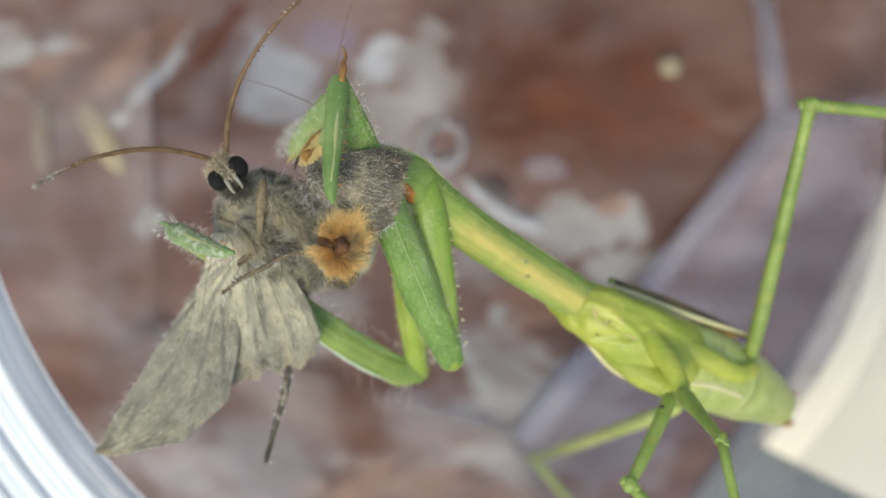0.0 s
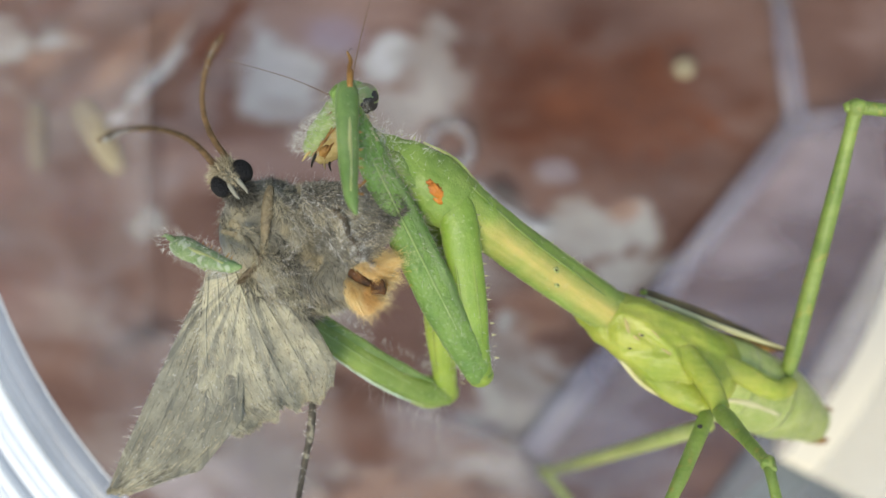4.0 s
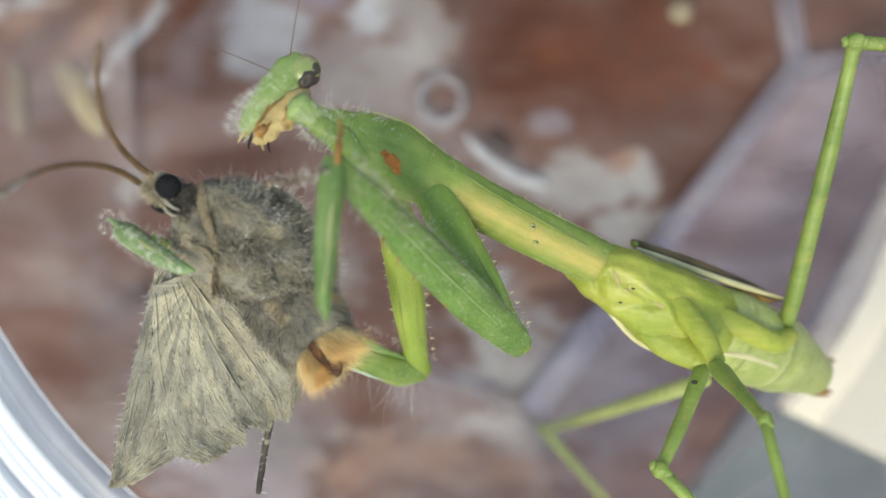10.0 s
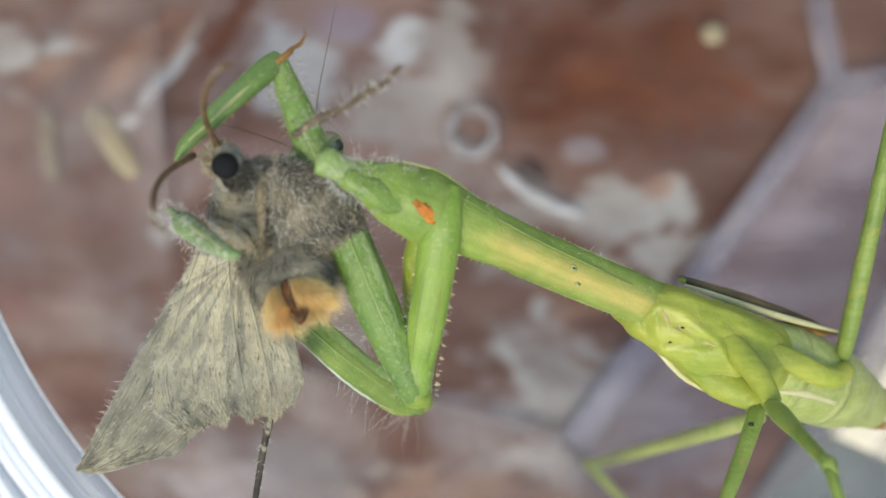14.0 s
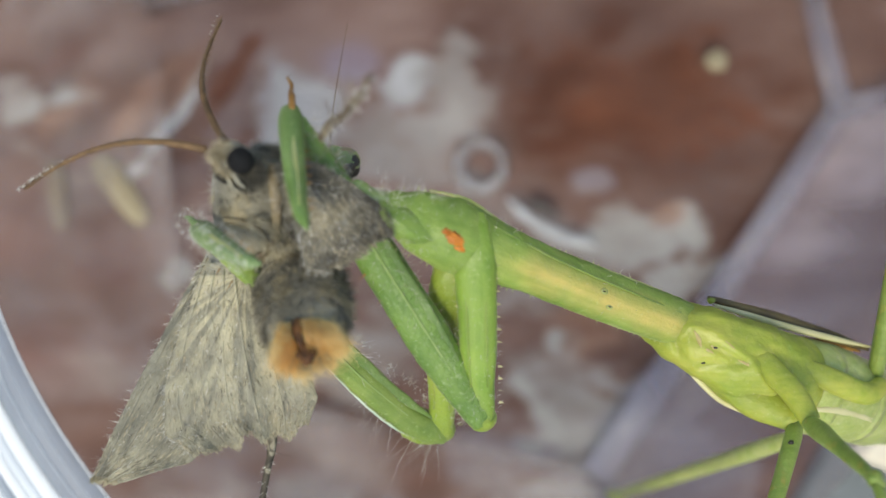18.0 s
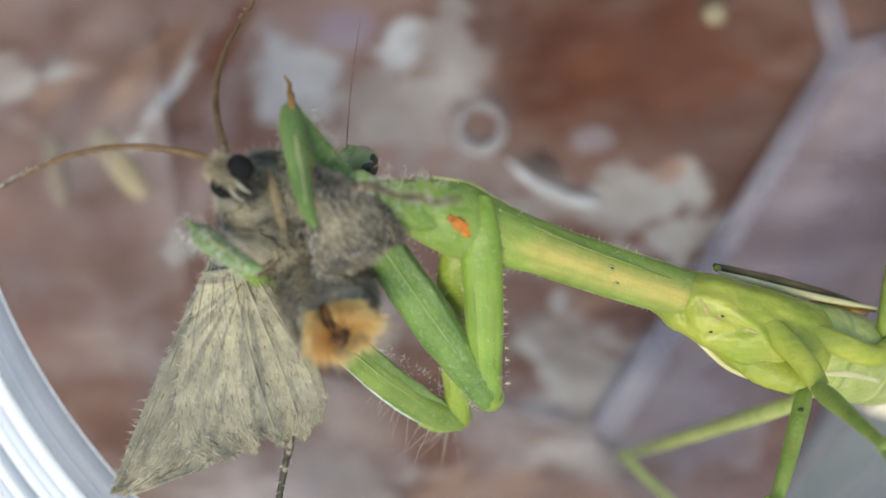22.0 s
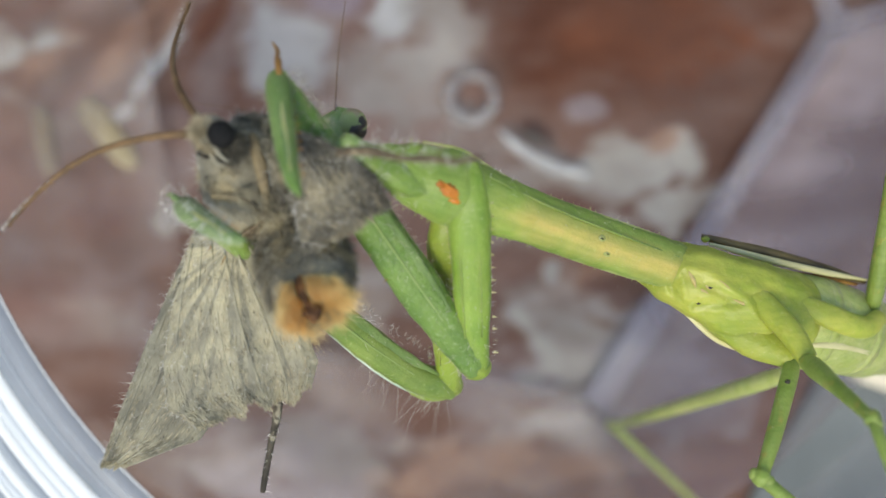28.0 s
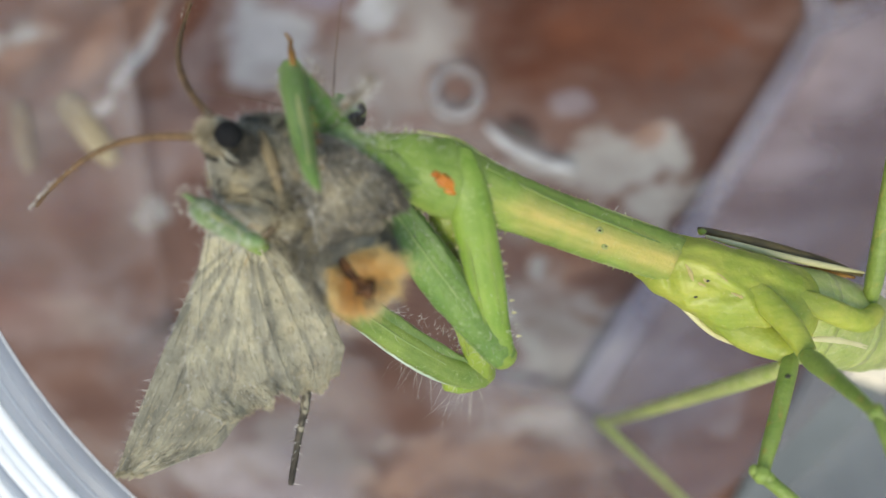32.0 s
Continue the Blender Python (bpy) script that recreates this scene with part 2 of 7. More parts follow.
TUFT = material("orange_tuft", (0.94, 0.65, 0.27), (0.82, 0.47, 0.13), 500, 0.8, 0.0, strands=((0.72, 0.38, 0.08), (0.94, 0.68, 0.28), (0.98, 0.88, 0.62)))
TUFT_PALE = material("cream_tuft", (0.93, 0.75, 0.36), (0.86, 0.57, 0.18), 500, 0.8, strands=((0.88, 0.60, 0.24), (0.95, 0.82, 0.54), (0.98, 0.93, 0.78)))
TUFT_CORE = material("tuft_core", (0.20, 0.08, 0.02), (0.05, 0.022, 0.01), 1500, 0.7, 0.6, 3000)
def wing_skin(name, pale, dark, band, r0, r1, strands=None):
    """Wing scales streaked outwards from the root, with a smoky band between two distances from it."""
    m = material(name, pale, dark, 900, 0.85, 1.0, 1100, sheen=0.1, strands=strands)
    n, link = m.node_tree.nodes, m.node_tree.links.new
    b = n["Principled BSDF"]
    old = b.inputs["Base Color"].links[0].from_socket
    tc, sp, an = n.new("ShaderNodeTexCoord"), n.new("ShaderNodeSeparateXYZ"), n.new("ShaderNodeMath")
    an.operation = "ARCTAN2"
    link(tc.outputs["Object"], sp.inputs[0])
    link(sp.outputs[1], an.inputs[0])
    link(sp.outputs[0], an.inputs[1])
    ln = n.new("ShaderNodeVectorMath")
    ln.operation = "LENGTH"
    link(tc.outputs["Object"], ln.inputs[0])
    cb = n.new("ShaderNodeCombineXYZ")
    link(an.outputs[0], cb.inputs[0])
    sc = n.new("ShaderNodeMath")
    sc.operation = "MULTIPLY"
    sc.inputs[1].default_value = 12
    link(ln.outputs["Value"], sc.inputs[0])
    link(sc.outputs[0], cb.inputs[1])
    st = n.new("ShaderNodeTexNoise")
    st.inputs["Scale"].default_value, st.inputs["Detail"].default_value = 8, 6
    link(cb.outputs[0], st.inputs[0])
    no = n.new("ShaderNodeTexNoise")
    no.inputs["Scale"].default_value, no.inputs["Detail"].default_value = 330, 4
    link(tc.outputs["Object"], no.inputs[0])
    wob = n.new("ShaderNodeMath")
    wob.operation = "MULTIPLY_ADD"
    wob.inputs[1].default_value = 0.006
    link(no.outputs[0], wob.inputs[0])
    link(ln.outputs["Value"], wob.inputs[2])
    up, down, fac = n.new("ShaderNodeMapRange"), n.new("ShaderNodeMapRange"), n.new("ShaderNodeMath")
    up.inputs[1].default_value, up.inputs[2].default_value = r0 + .003, r0 + .0055
    down.inputs[1].default_value, down.inputs[2].default_value = r1 + .003, r1 + .0042
    down.inputs[3].default_value, down.inputs[4].default_value = .42, .03
    link(wob.outputs[0], up.inputs[0])
    link(wob.outputs[0], down.inputs[0])
    fac.operation = "MULTIPLY"
    link(up.outputs[0], fac.inputs[0])
    link(down.outputs[0], fac.inputs[1])
    streak = n.new("ShaderNodeMapRange")
    streak.inputs[1].default_value, streak.inputs[2].default_value = .47, .6
    streak.inputs[4].default_value = .8
    link(st.outputs[0], streak.inputs[0])
    most = n.new("ShaderNodeMath")
    most.operation = "MAXIMUM"
    link(fac.outputs[0], most.inputs[0])
    link(streak.outputs[0], most.inputs[1])
    mx = n.new("ShaderNodeMix")
    mx.data_type = "RGBA"
    link(most.outputs[0], mx.inputs[0])
    link(old, mx.inputs[6])
    mx.inputs[7].default_value = (*band, 1)
    link(mx.outputs[2], b.inputs["Base Color"])
    return m


PALE_STRANDS = ((0.08, 0.075, 0.05), (0.32, 0.295, 0.19), (0.52, 0.475, 0.32), (0.84, 0.78, 0.60))
WING = wing_skin("moth_wing", (0.45, 0.43, 0.325), (0.27, 0.26, 0.20), (0.135, 0.137, 0.118), .003, .0115)
SCALES = wing_skin("forewing_scales", (0.46, 0.44, 0.335), (0.26, 0.25, 0.195), (0.155, 0.157, 0.133), .003, .0115, PALE_STRANDS)
HINDWING = wing_skin("moth_hindwing", (0.56, 0.52, 0.365), (0.36, 0.34, 0.26), (0.24, 0.235, 0.19), .0052, .0106)
HIND_SCALES = wing_skin("hindwing_scales", (0.58, 0.54, 0.385), (0.39, 0.37, 0.28), (0.26, 0.255, 0.21), .0052, .0106, PALE_STRANDS)
FRINGE = material("wing_fringe", (0.52, 0.47, 0.32), (0.36, 0.33, 0.22), 700, 0.85, strands=((0.24, 0.22, 0.15), (0.50, 0.45, 0.31), (0.70, 0.65, 0.50)))
FACE_FUR = material("face_scales", (0.66, 0.58, 0.41), (0.34, 0.28, 0.18), 900, 0.85, strands=((0.30, 0.25, 0.16), (0.62, 0.54, 0.38), (0.80, 0.73, 0.56)))
STUMP_HAIR = material("stump_hair", (0.22, 0.205, 0.165), (0.08, 0.075, 0.062), 420, 0.85, spots=(480, 0.58, (0.47, 0.42, 0.30)), strands=((0.10, 0.092, 0.075), (0.19, 0.175, 0.14), (0.29, 0.265, 0.20)))
STUMP = material("stump_scales", (0.25, 0.235, 0.19), (0.10, 0.093, 0.075), 420, 0.85, 0.9, 1800, spots=(360, 0.55, (0.38, 0.345, 0.25)))
ANTENNA = material("antenna_brown", (0.22, 0.13, 0.06), (0.12, 0.07, 0.03), 1500, 0.6, 0.6, 4000)
BROWN_LEG = material("brown_leg", (0.20, 0.15, 0.09), (0.10, 0.075, 0.05), 900, 0.8, 0.8, 3000, spots=(1400, 0.6, (0.36, 0.30, 0.20)))
TAN_LEG = material("tan_leg", (0.40, 0.33, 0.20), (0.22, 0.17, 0.10), 900, 0.8, 0.8, 3000, spots=(1300, 0.58, (0.14, 0.11, 0.07)))
MOTH_LEG = material("moth_leg", (0.11, 0.095, 0.07), (0.05, 0.043, 0.033), 900, 0.8, 0.8, 3000, spots=(1400, 0.58, (0.34, 0.31, 0.23)))
LINT = material("white_lint", (0.75, 0.73, 0.68), (0.6, 0.58, 0.52), 900, 0.7)
TILE = material("brown_tile", (0.215, 0.125, 0.10), (0.13, 0.065, 0.050), 110, 0.5, 0.3, 900, detail=7, coords="Object", turn=40, stretch=(0.5, 1.3, 1),
                spots=(34, 0.55, (0.29, 0.19, 0.165)))
HAZE = material("hazy_plastic", (0.50, 0.425, 0.465), (0.33, 0.26, 0.285), 130, 0.55, 0.2, 300, stretch=(0.22, 1.3, 1), turn=-62, clear=0.66, cloud=0.24)
HAZE_THIN = material("thin_clear_base", (0.48, 0.42, 0.40), (0.36, 0.30, 0.28), 220, 0.4, 0.1, 400, clear=0.973, cloud=0.025)
HAZE_SIDE = material("side_haze", (0.60, 0.53, 0.52), (0.42, 0.36, 0.35), 240, 0.45, 0.1, 400, clear=0.85, cloud=0.16)
RIDGE = material("milky_ridge", (0.54, 0.50, 0.57), (0.38, 0.34, 0.41), 70, 0.3, 0.1, 400, clear=0.70, cloud=0.2, coat=0.3)
GATE = material("milky_ring", (0.62, 0.60, 0.60), (0.48, 0.45, 0.45), 300, 0.4, 0.1, 400, clear=0.66, cloud=0.15)
STREAK = material("milky_streak", (0.74, 0.75, 0.76), (0.58, 0.58, 0.59), 400, 0.4, 0.1, 400, clear=0.5, cloud=0.2)
# Clear rim plastic: the sky's reflection is painted in as white and blue-grey.
BEAD = material("white_sheen_rib", (0.95, 0.97, 0.98), (0.86, 0.90, 0.93), 60, 0.15, 0.1, 400, coat=0.6)
BEAD_DULL = material("dull_sheen_skirt", (0.80, 0.85, 0.91), (0.64, 0.70, 0.77), 60, 0.2, 0.1, 400, clear=0.2, cloud=0.1, coat=0.4)
HEEL = material("grey_sheen_rib", (0.80, 0.85, 0.90), (0.62, 0.68, 0.75), 50, 0.2, 0.1, 400, stretch=(1, 1, .3), coat=0.4)
LIP = material("sheen_lip", (0.46, 0.52, 0.60), (0.34, 0.39, 0.46), 90, 0.25, 0.1, 900, clear=0.4, cloud=0.15, coat=0.4)
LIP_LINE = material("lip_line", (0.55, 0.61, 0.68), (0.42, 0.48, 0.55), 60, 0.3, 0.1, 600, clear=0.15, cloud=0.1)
SLIT = material("moulding_slit", (0.10, 0.085, 0.075), (0.06, 0.05, 0.045), 90, 0.5)
CLEAR = material("clear_wall", (0.5, 0.5, 0.52), (0.4, 0.4, 0.42), 40, 0.1, 0.0, clear=0.9)
# Straw drawn towards the floor's brown: the plastic's haze is in the colour.
CHIP_HAZED = material("hazed_straw", (0.33, 0.26, 0.17), (0.26, 0.19, 0.13), 300, 0.7, 0.4, 1500)
CHIP = material("straw_chip", (0.44, 0.37, 0.235), (0.36, 0.29, 0.18), 300, 0.7, 0.6, 1500)
BOARD = material("cream_board", (0.86, 0.80, 0.66), (0.78, 0.71, 0.56), 40, 0.6, 0.3, 500)
SLATE = material("grey_slab", (0.18, 0.205, 0.215), (0.12, 0.14, 0.15), 90, 0.7, 0.4, 700)


HEAD_GREEN = waxy(material("head_green", (0.36, 0.46, 0.19), (0.24, 0.36, 0.10), 500, 0.55, 0.5, 3000, sss=0.35, spots=(1500, 0.6, (0.52, 0.56, 0.38))), (0.55, 0.60, 0.42), 0.55)
LEG_GREEN = waxy(material("leg_green", (0.30, 0.39, 0.095), (0.19, 0.28, 0.055), 420, 0.5, 0.45, 3600, sss=0.35, spots=(900, 0.6, (0.40, 0.37, 0.09))), (0.50, 0.52, 0.24), 0.64)
for skin in (GREEN, GREEN_COXA, GREEN_DEEP, LIME):
    waxy(skin, (0.47, 0.55, 0.26))
for skin in (GREEN_LINTY, GREEN_DUSTY):
    waxy(skin, (0.42, 0.48, 0.30), 0.56, 0.08)
waxy(PALE_GREEN, (0.66, 0.68, 0.42), 0.6)
for skin in (GREEN, GREEN_COXA, GREEN_DEEP, GREEN_DUSTY, GREEN_LINTY, LIME, PALE_GREEN):
    b = skin.node_tree.nodes["Principled BSDF"]
    b.inputs["Sheen Weight"].default_value, b.inputs["Sheen Roughness"].default_value = 0.09, 0.35
    b.inputs["Subsurface Weight"].default_value = 0.5


# ---- mesh helpers (lengths in millimetres) ----
def finish(name, bm, mat, smooth=True):
    bmesh.ops.recalc_face_normals(bm, faces=bm.faces)
    bmesh.ops.scale(bm, vec=(MM, MM, MM), verts=bm.verts)
    me = bpy.data.meshes.new(name)
    bm.to_mesh(me)
    bm.free()
    me.materials.append(mat)
    if smooth:
        me.polygons.foreach_set("use_smooth", [True] * len(me.polygons))
    return me


def part(name, bm, mat, parent, label="", smooth=True):
    ob = new(name, finish(name, bm, mat, smooth))
    ob.parent = parent
    return tagged(ob, label)


def thing(name, label, category, place=(0, 0, 0), group="", kind=""):
    ob = new(name)
    ob.empty_display_size = 0.005
    ob.location = place
    return tagged(ob, label, category, group, kind)


def loft(stations, seg=14, bm=None, jitter=0.0, boxy=1.0):
    """A closed tube through stations (x, y, z, half width across, half height), rounded off at both ends."""
    bm = bm or bmesh.new()
    pts = [Vector(s[:3]) for s in stations]
    rings = []
    for i, s in enumerate(stations):
        d = (pts[min(i + 1, len(pts) - 1)] - pts[max(i - 1, 0)]).normalized()
        side = Vector((0, 0, 1)).cross(d)
        side = side.normalized() if side.length > 1e-4 else Vector((0, 1, 0))
        up = d.cross(side).normalized()
        ring = []
        for k in range(seg):
            a = 2 * math.pi * k / seg
            r = 1 + (jitter * noise.noise(pts[i] * 1.7 + Vector((math.cos(a), math.sin(a), 3.1)) * 1.3) if jitter else 0)
            ca, sa = math.cos(a), math.sin(a)
            ca, sa = math.copysign(abs(ca) ** boxy, ca), math.copysign(abs(sa) ** boxy, sa)
            ring.append(bm.verts.new(pts[i] + (side * ca * s[3] + up * sa * s[4]) * r))
        rings.append(ring)
    for a, b in zip(rings, rings[1:]):
        for k in range(seg):
            bm.faces.new((a[k], a[(k + 1) % seg], b[(k + 1) % seg], b[k]))
    for ring, sgn, i, j in ((rings[0], -1, 0, 1), (rings[-1], 1, -1, -2)):
        d = (pts[i] - pts[j]).normalized()
        tip = bm.verts.new(pts[i] + d * min(stations[i][3], stations[i][4]) * 0.55)
        for k in range(seg):
            bm.faces.new((ring[k], ring[(k + 1) % seg], tip))
    return bm


def smooth_stations(stations, n):
    """More stations between the given ones, along a smooth curve."""
    out = []
    s = [Vector(q[:3]) for q in stations]
    for i in range(len(stations) - 1):
        p0, p1, p2, p3 = s[max(i - 1, 0)], s[i], s[i + 1], s[min(i + 2, len(s) - 1)]
        for k in range(n):
            t = k / n
            p = 0.5 * ((2 * p1) + (p2 - p0) * t + (2 * p0 - 5 * p1 + 4 * p2 - p3) * t * t + (3 * p1 - p0 - 3 * p2 + p3) * t ** 3)
            e = t * t * (3 - 2 * t)
            out.append((*p, stations[i][3] + (stations[i + 1][3] - stations[i][3]) * e, stations[i][4] + (stations[i + 1][4] - stations[i][4]) * e))
    return out + [stations[-1]]


def ball(center, radii, bm=None, u=18, v=12, jitter=0.0, freq=0.8):
    bm = bm or bmesh.new()
    made = bmesh.ops.create_uvsphere(bm, u_segments=u, v_segments=v, radius=1)["verts"]
    for w in made:
        r = 1 + (jitter * noise.noise(Vector(w.co) * freq * 2 + Vector(center)) if jitter else 0)
        w.co = Vector((w.co.x * radii[0], w.co.y * radii[1], w.co.z * radii[2])) * r + Vector(center)
    return bm


def hair(bm, root, way, length, width, bend=0.25, rng=random):
    """One thin tapered blade of two bent pieces."""
    way = way.normalized()
    side = way.cross(Vector((rng.uniform(-1, 1), rng.uniform(-1, 1), rng.uniform(-1, 1)))).normalized() * width
    droop = Vector((rng.uniform(-1, 1), rng.uniform(-1, 1), rng.uniform(-1, 1))) * length * bend
    mid = root + way * length * 0.55 + droop * 0.3
    tip = root + way * length + droop
    a, b = bm.verts.new(root - side), bm.verts.new(root + side)
    c, d = bm.verts.new(mid - side * 0.6), bm.verts.new(mid + side * 0.6)
    e = bm.verts.new(tip)
    bm.faces.new((a, b, d, c))
    bm.faces.new((c, d, e))


def fur(center, radii, count, length, width, lean=(0, 0, 0), rng=None, only=None):
    """Hairs all over an egg."""
    bm = bmesh.new()
    rng = rng or random.Random(4)
    for _ in range(count):
        z = rng.uniform(-1, 1)
        a = rng.uniform(0, 2 * math.pi)
        q = math.sqrt(1 - z * z)
        n = Vector((q * math.cos(a), q * math.sin(a), z))
        if only and not only(n):
            continue
        p = Vector((n.x * radii[0], n.y * radii[1], n.z * radii[2])) * 0.96 + Vector(center)
        way = Vector((n.x / radii[0], n.y / radii[1], n.z / radii[2])).normalized() * 0.6 + Vector(lean) + Vector((rng.gauss(0, .3), rng.gauss(0, .3), rng.gauss(0, .3)))
        hair(bm, p, way, length * rng.uniform(0.5, 1.3), width * rng.uniform(0.6, 1.3), 0.3, rng)
    return bm


def sheet(fn, nu, nv, thick):
    """A thin shell over fn(u, v), closed at its edges."""
    bm = bmesh.new()
    top = [[bm.verts.new(fn(i / nu, j / nv)) for j in range(nv + 1)] for i in range(nu + 1)]
    low = [[bm.verts.new(top[i][j].co - Vector((0, 0, thick))) for j in range(nv + 1)] for i in range(nu + 1)]
    for i in range(nu):
        for j in range(nv):
            bm.faces.new((top[i][j], top[i + 1][j], top[i + 1][j + 1], top[i][j + 1]))
            bm.faces.new((low[i][j], low[i][j + 1], low[i + 1][j + 1], low[i + 1][j]))
    edge = [(i, 0) for i in range(nu)] + [(nu, j) for j in range(nv)] + [(i, nv) for i in range(nu, 0, -1)] + [(0, j) for j in range(nv, 0, -1)]
    for (a, b), (c, d) in zip(edge, edge[1:] + edge[:1]):
        bm.faces.new((top[a][b], top[c][d], low[c][d], low[a][b]))
    return bm


def revolve(profile, seg=120, a0=0.0, a1=360.0):
    """Turns a profile of (radius, z) about the upright axis."""
    bm = bmesh.new()
    full = a1 - a0 >= 360
    n = seg if full else seg + 1
    rings = [[bm.verts.new((r * math.cos(radians(a0 + (a1 - a0) * k / seg)), r * math.sin(radians(a0 + (a1 - a0) * k / seg)), z)) for r, z in profile] for k in range(n)]
    m = len(profile)
    for k in range(seg):
        a, b = rings[k], rings[(k + 1) % n]
        for i in range(m):
            bm.faces.new((a[i], b[i], b[(i + 1) % m], a[(i + 1) % m]))
    if not full:
        bm.faces.new(rings[0])
        bm.faces.new(rings[-1][::-1])
    return bm


def aim(t, bx, by, bz, tx, ty, tz, roll=0):
    """A row for walk(): local x runs from the first point to the second (millimetres), local z leans to the sky."""
    a, b = Vector((bx, by, bz)) * MM, Vector((tx, ty, tz)) * MM
    x = (b - a).normalized()
    y = Vector((0, 0, 1)).cross(x).normalized()
    m = Matrix((x, y, x.cross(y))).transposed().to_4x4() @ Matrix.Rotation(radians(roll), 4, "X")
    m.translation = a - ORIGIN
    return t, m


# ---- the table ----
bm = bmesh.new()
bmesh.ops.create_grid(bm, x_segments=8, y_segments=8, size=15000)
bmesh.ops.translate(bm, vec=(0, 0, -3.4), verts=bm.verts)
table = new("ground", finish("ground", bm, TILE))
tagged(table, "reddish brown stoneware tile floor with pale blotches", "floor", kind="structure")


FLOOR = TILE.node_tree.nodes
FLOOR["Principled BSDF"].inputs["Specular IOR Level"].default_value = 0.12
FLOOR_LINK = TILE.node_tree.links.new
FLOOR_AT = FLOOR.new("ShaderNodeTexCoord").outputs["Object"]
BLOTCH_NOISE = FLOOR.new("ShaderNodeTexNoise")
BLOTCH_NOISE.inputs["Scale"].default_value, BLOTCH_NOISE.inputs["Detail"].default_value = 210, 2.5
SMEAR = FLOOR.new("ShaderNodeMapping")
SMEAR.inputs["Rotation"].default_value, SMEAR.inputs["Scale"].default_value = (0, 0, radians(50)), (0.75, 1.3, 1)
FLOOR_LINK(FLOOR_AT, SMEAR.inputs[0])
FLOOR_LINK(SMEAR.outputs[0], BLOTCH_NOISE.inputs[0])
GRAIN = FLOOR.new("ShaderNodeTexNoise")
GRAIN.inputs["Scale"].default_value, GRAIN.inputs["Detail"].default_value = 110, 4
FLOOR_LINK(SMEAR.outputs[0], GRAIN.inputs[0])
GRAINY = FLOOR.new("ShaderNodeMapRange")
GRAINY.inputs[1].default_value, GRAINY.inputs[2].default_value = 0.36, 0.64
FLOOR_LINK(GRAIN.outputs[0], GRAINY.inputs[0])
# colour, second colour, cover, where it begins to thin, uneven rim, squarish
BROWN_SOFT = (0.185, 0.064, 0.032), (0.11, 0.039, 0.021), 0.96, 0.55, 0.45, False
RED_SOFT = (0.20, 0.085, 0.062), (0.14, 0.055, 0.04), 0.6, 0.25, 0.45, False
GREY_SOFT = (0.52, 0.505, 0.475), (0.38, 0.355, 0.33), 0.92, 0.65, 0.6, False
GREY_THIN = (0.46, 0.425, 0.40), (0.30, 0.26, 0.24), 0.8, 0.2, 0.7, False
LILAC_SOFT = (0.42, 0.37, 0.39), (0.27, 0.225, 0.245), 0.85, 0.4, 0.55, False
LILAC_FAINT = (0.36, 0.30, 0.30), (0.24, 0.185, 0.18), 0.45, 0.3, 0.5, False
GREY_FAINT = (0.38, 0.33, 0.30), (0.24, 0.19, 0.165), 0.45, 0.2, 0.6, False
PURPLE_SOFT = (0.33, 0.275, 0.35), (0.24, 0.19, 0.255), 0.65, 0.4, 0.4, False
PEACH_SOFT = (0.42, 0.25, 0.175), (0.27, 0.14, 0.095), 0.8, 0.35, 0.5, False
WHITE_SOFT = (0.66, 0.68, 0.70), (0.50, 0.50, 0.51), 0.9, 0.55, 0.5, False
WHITE_SQUARE = (0.58, 0.595, 0.61), (0.45, 0.455, 0.465), 0.8, 0.68, 0.35, True


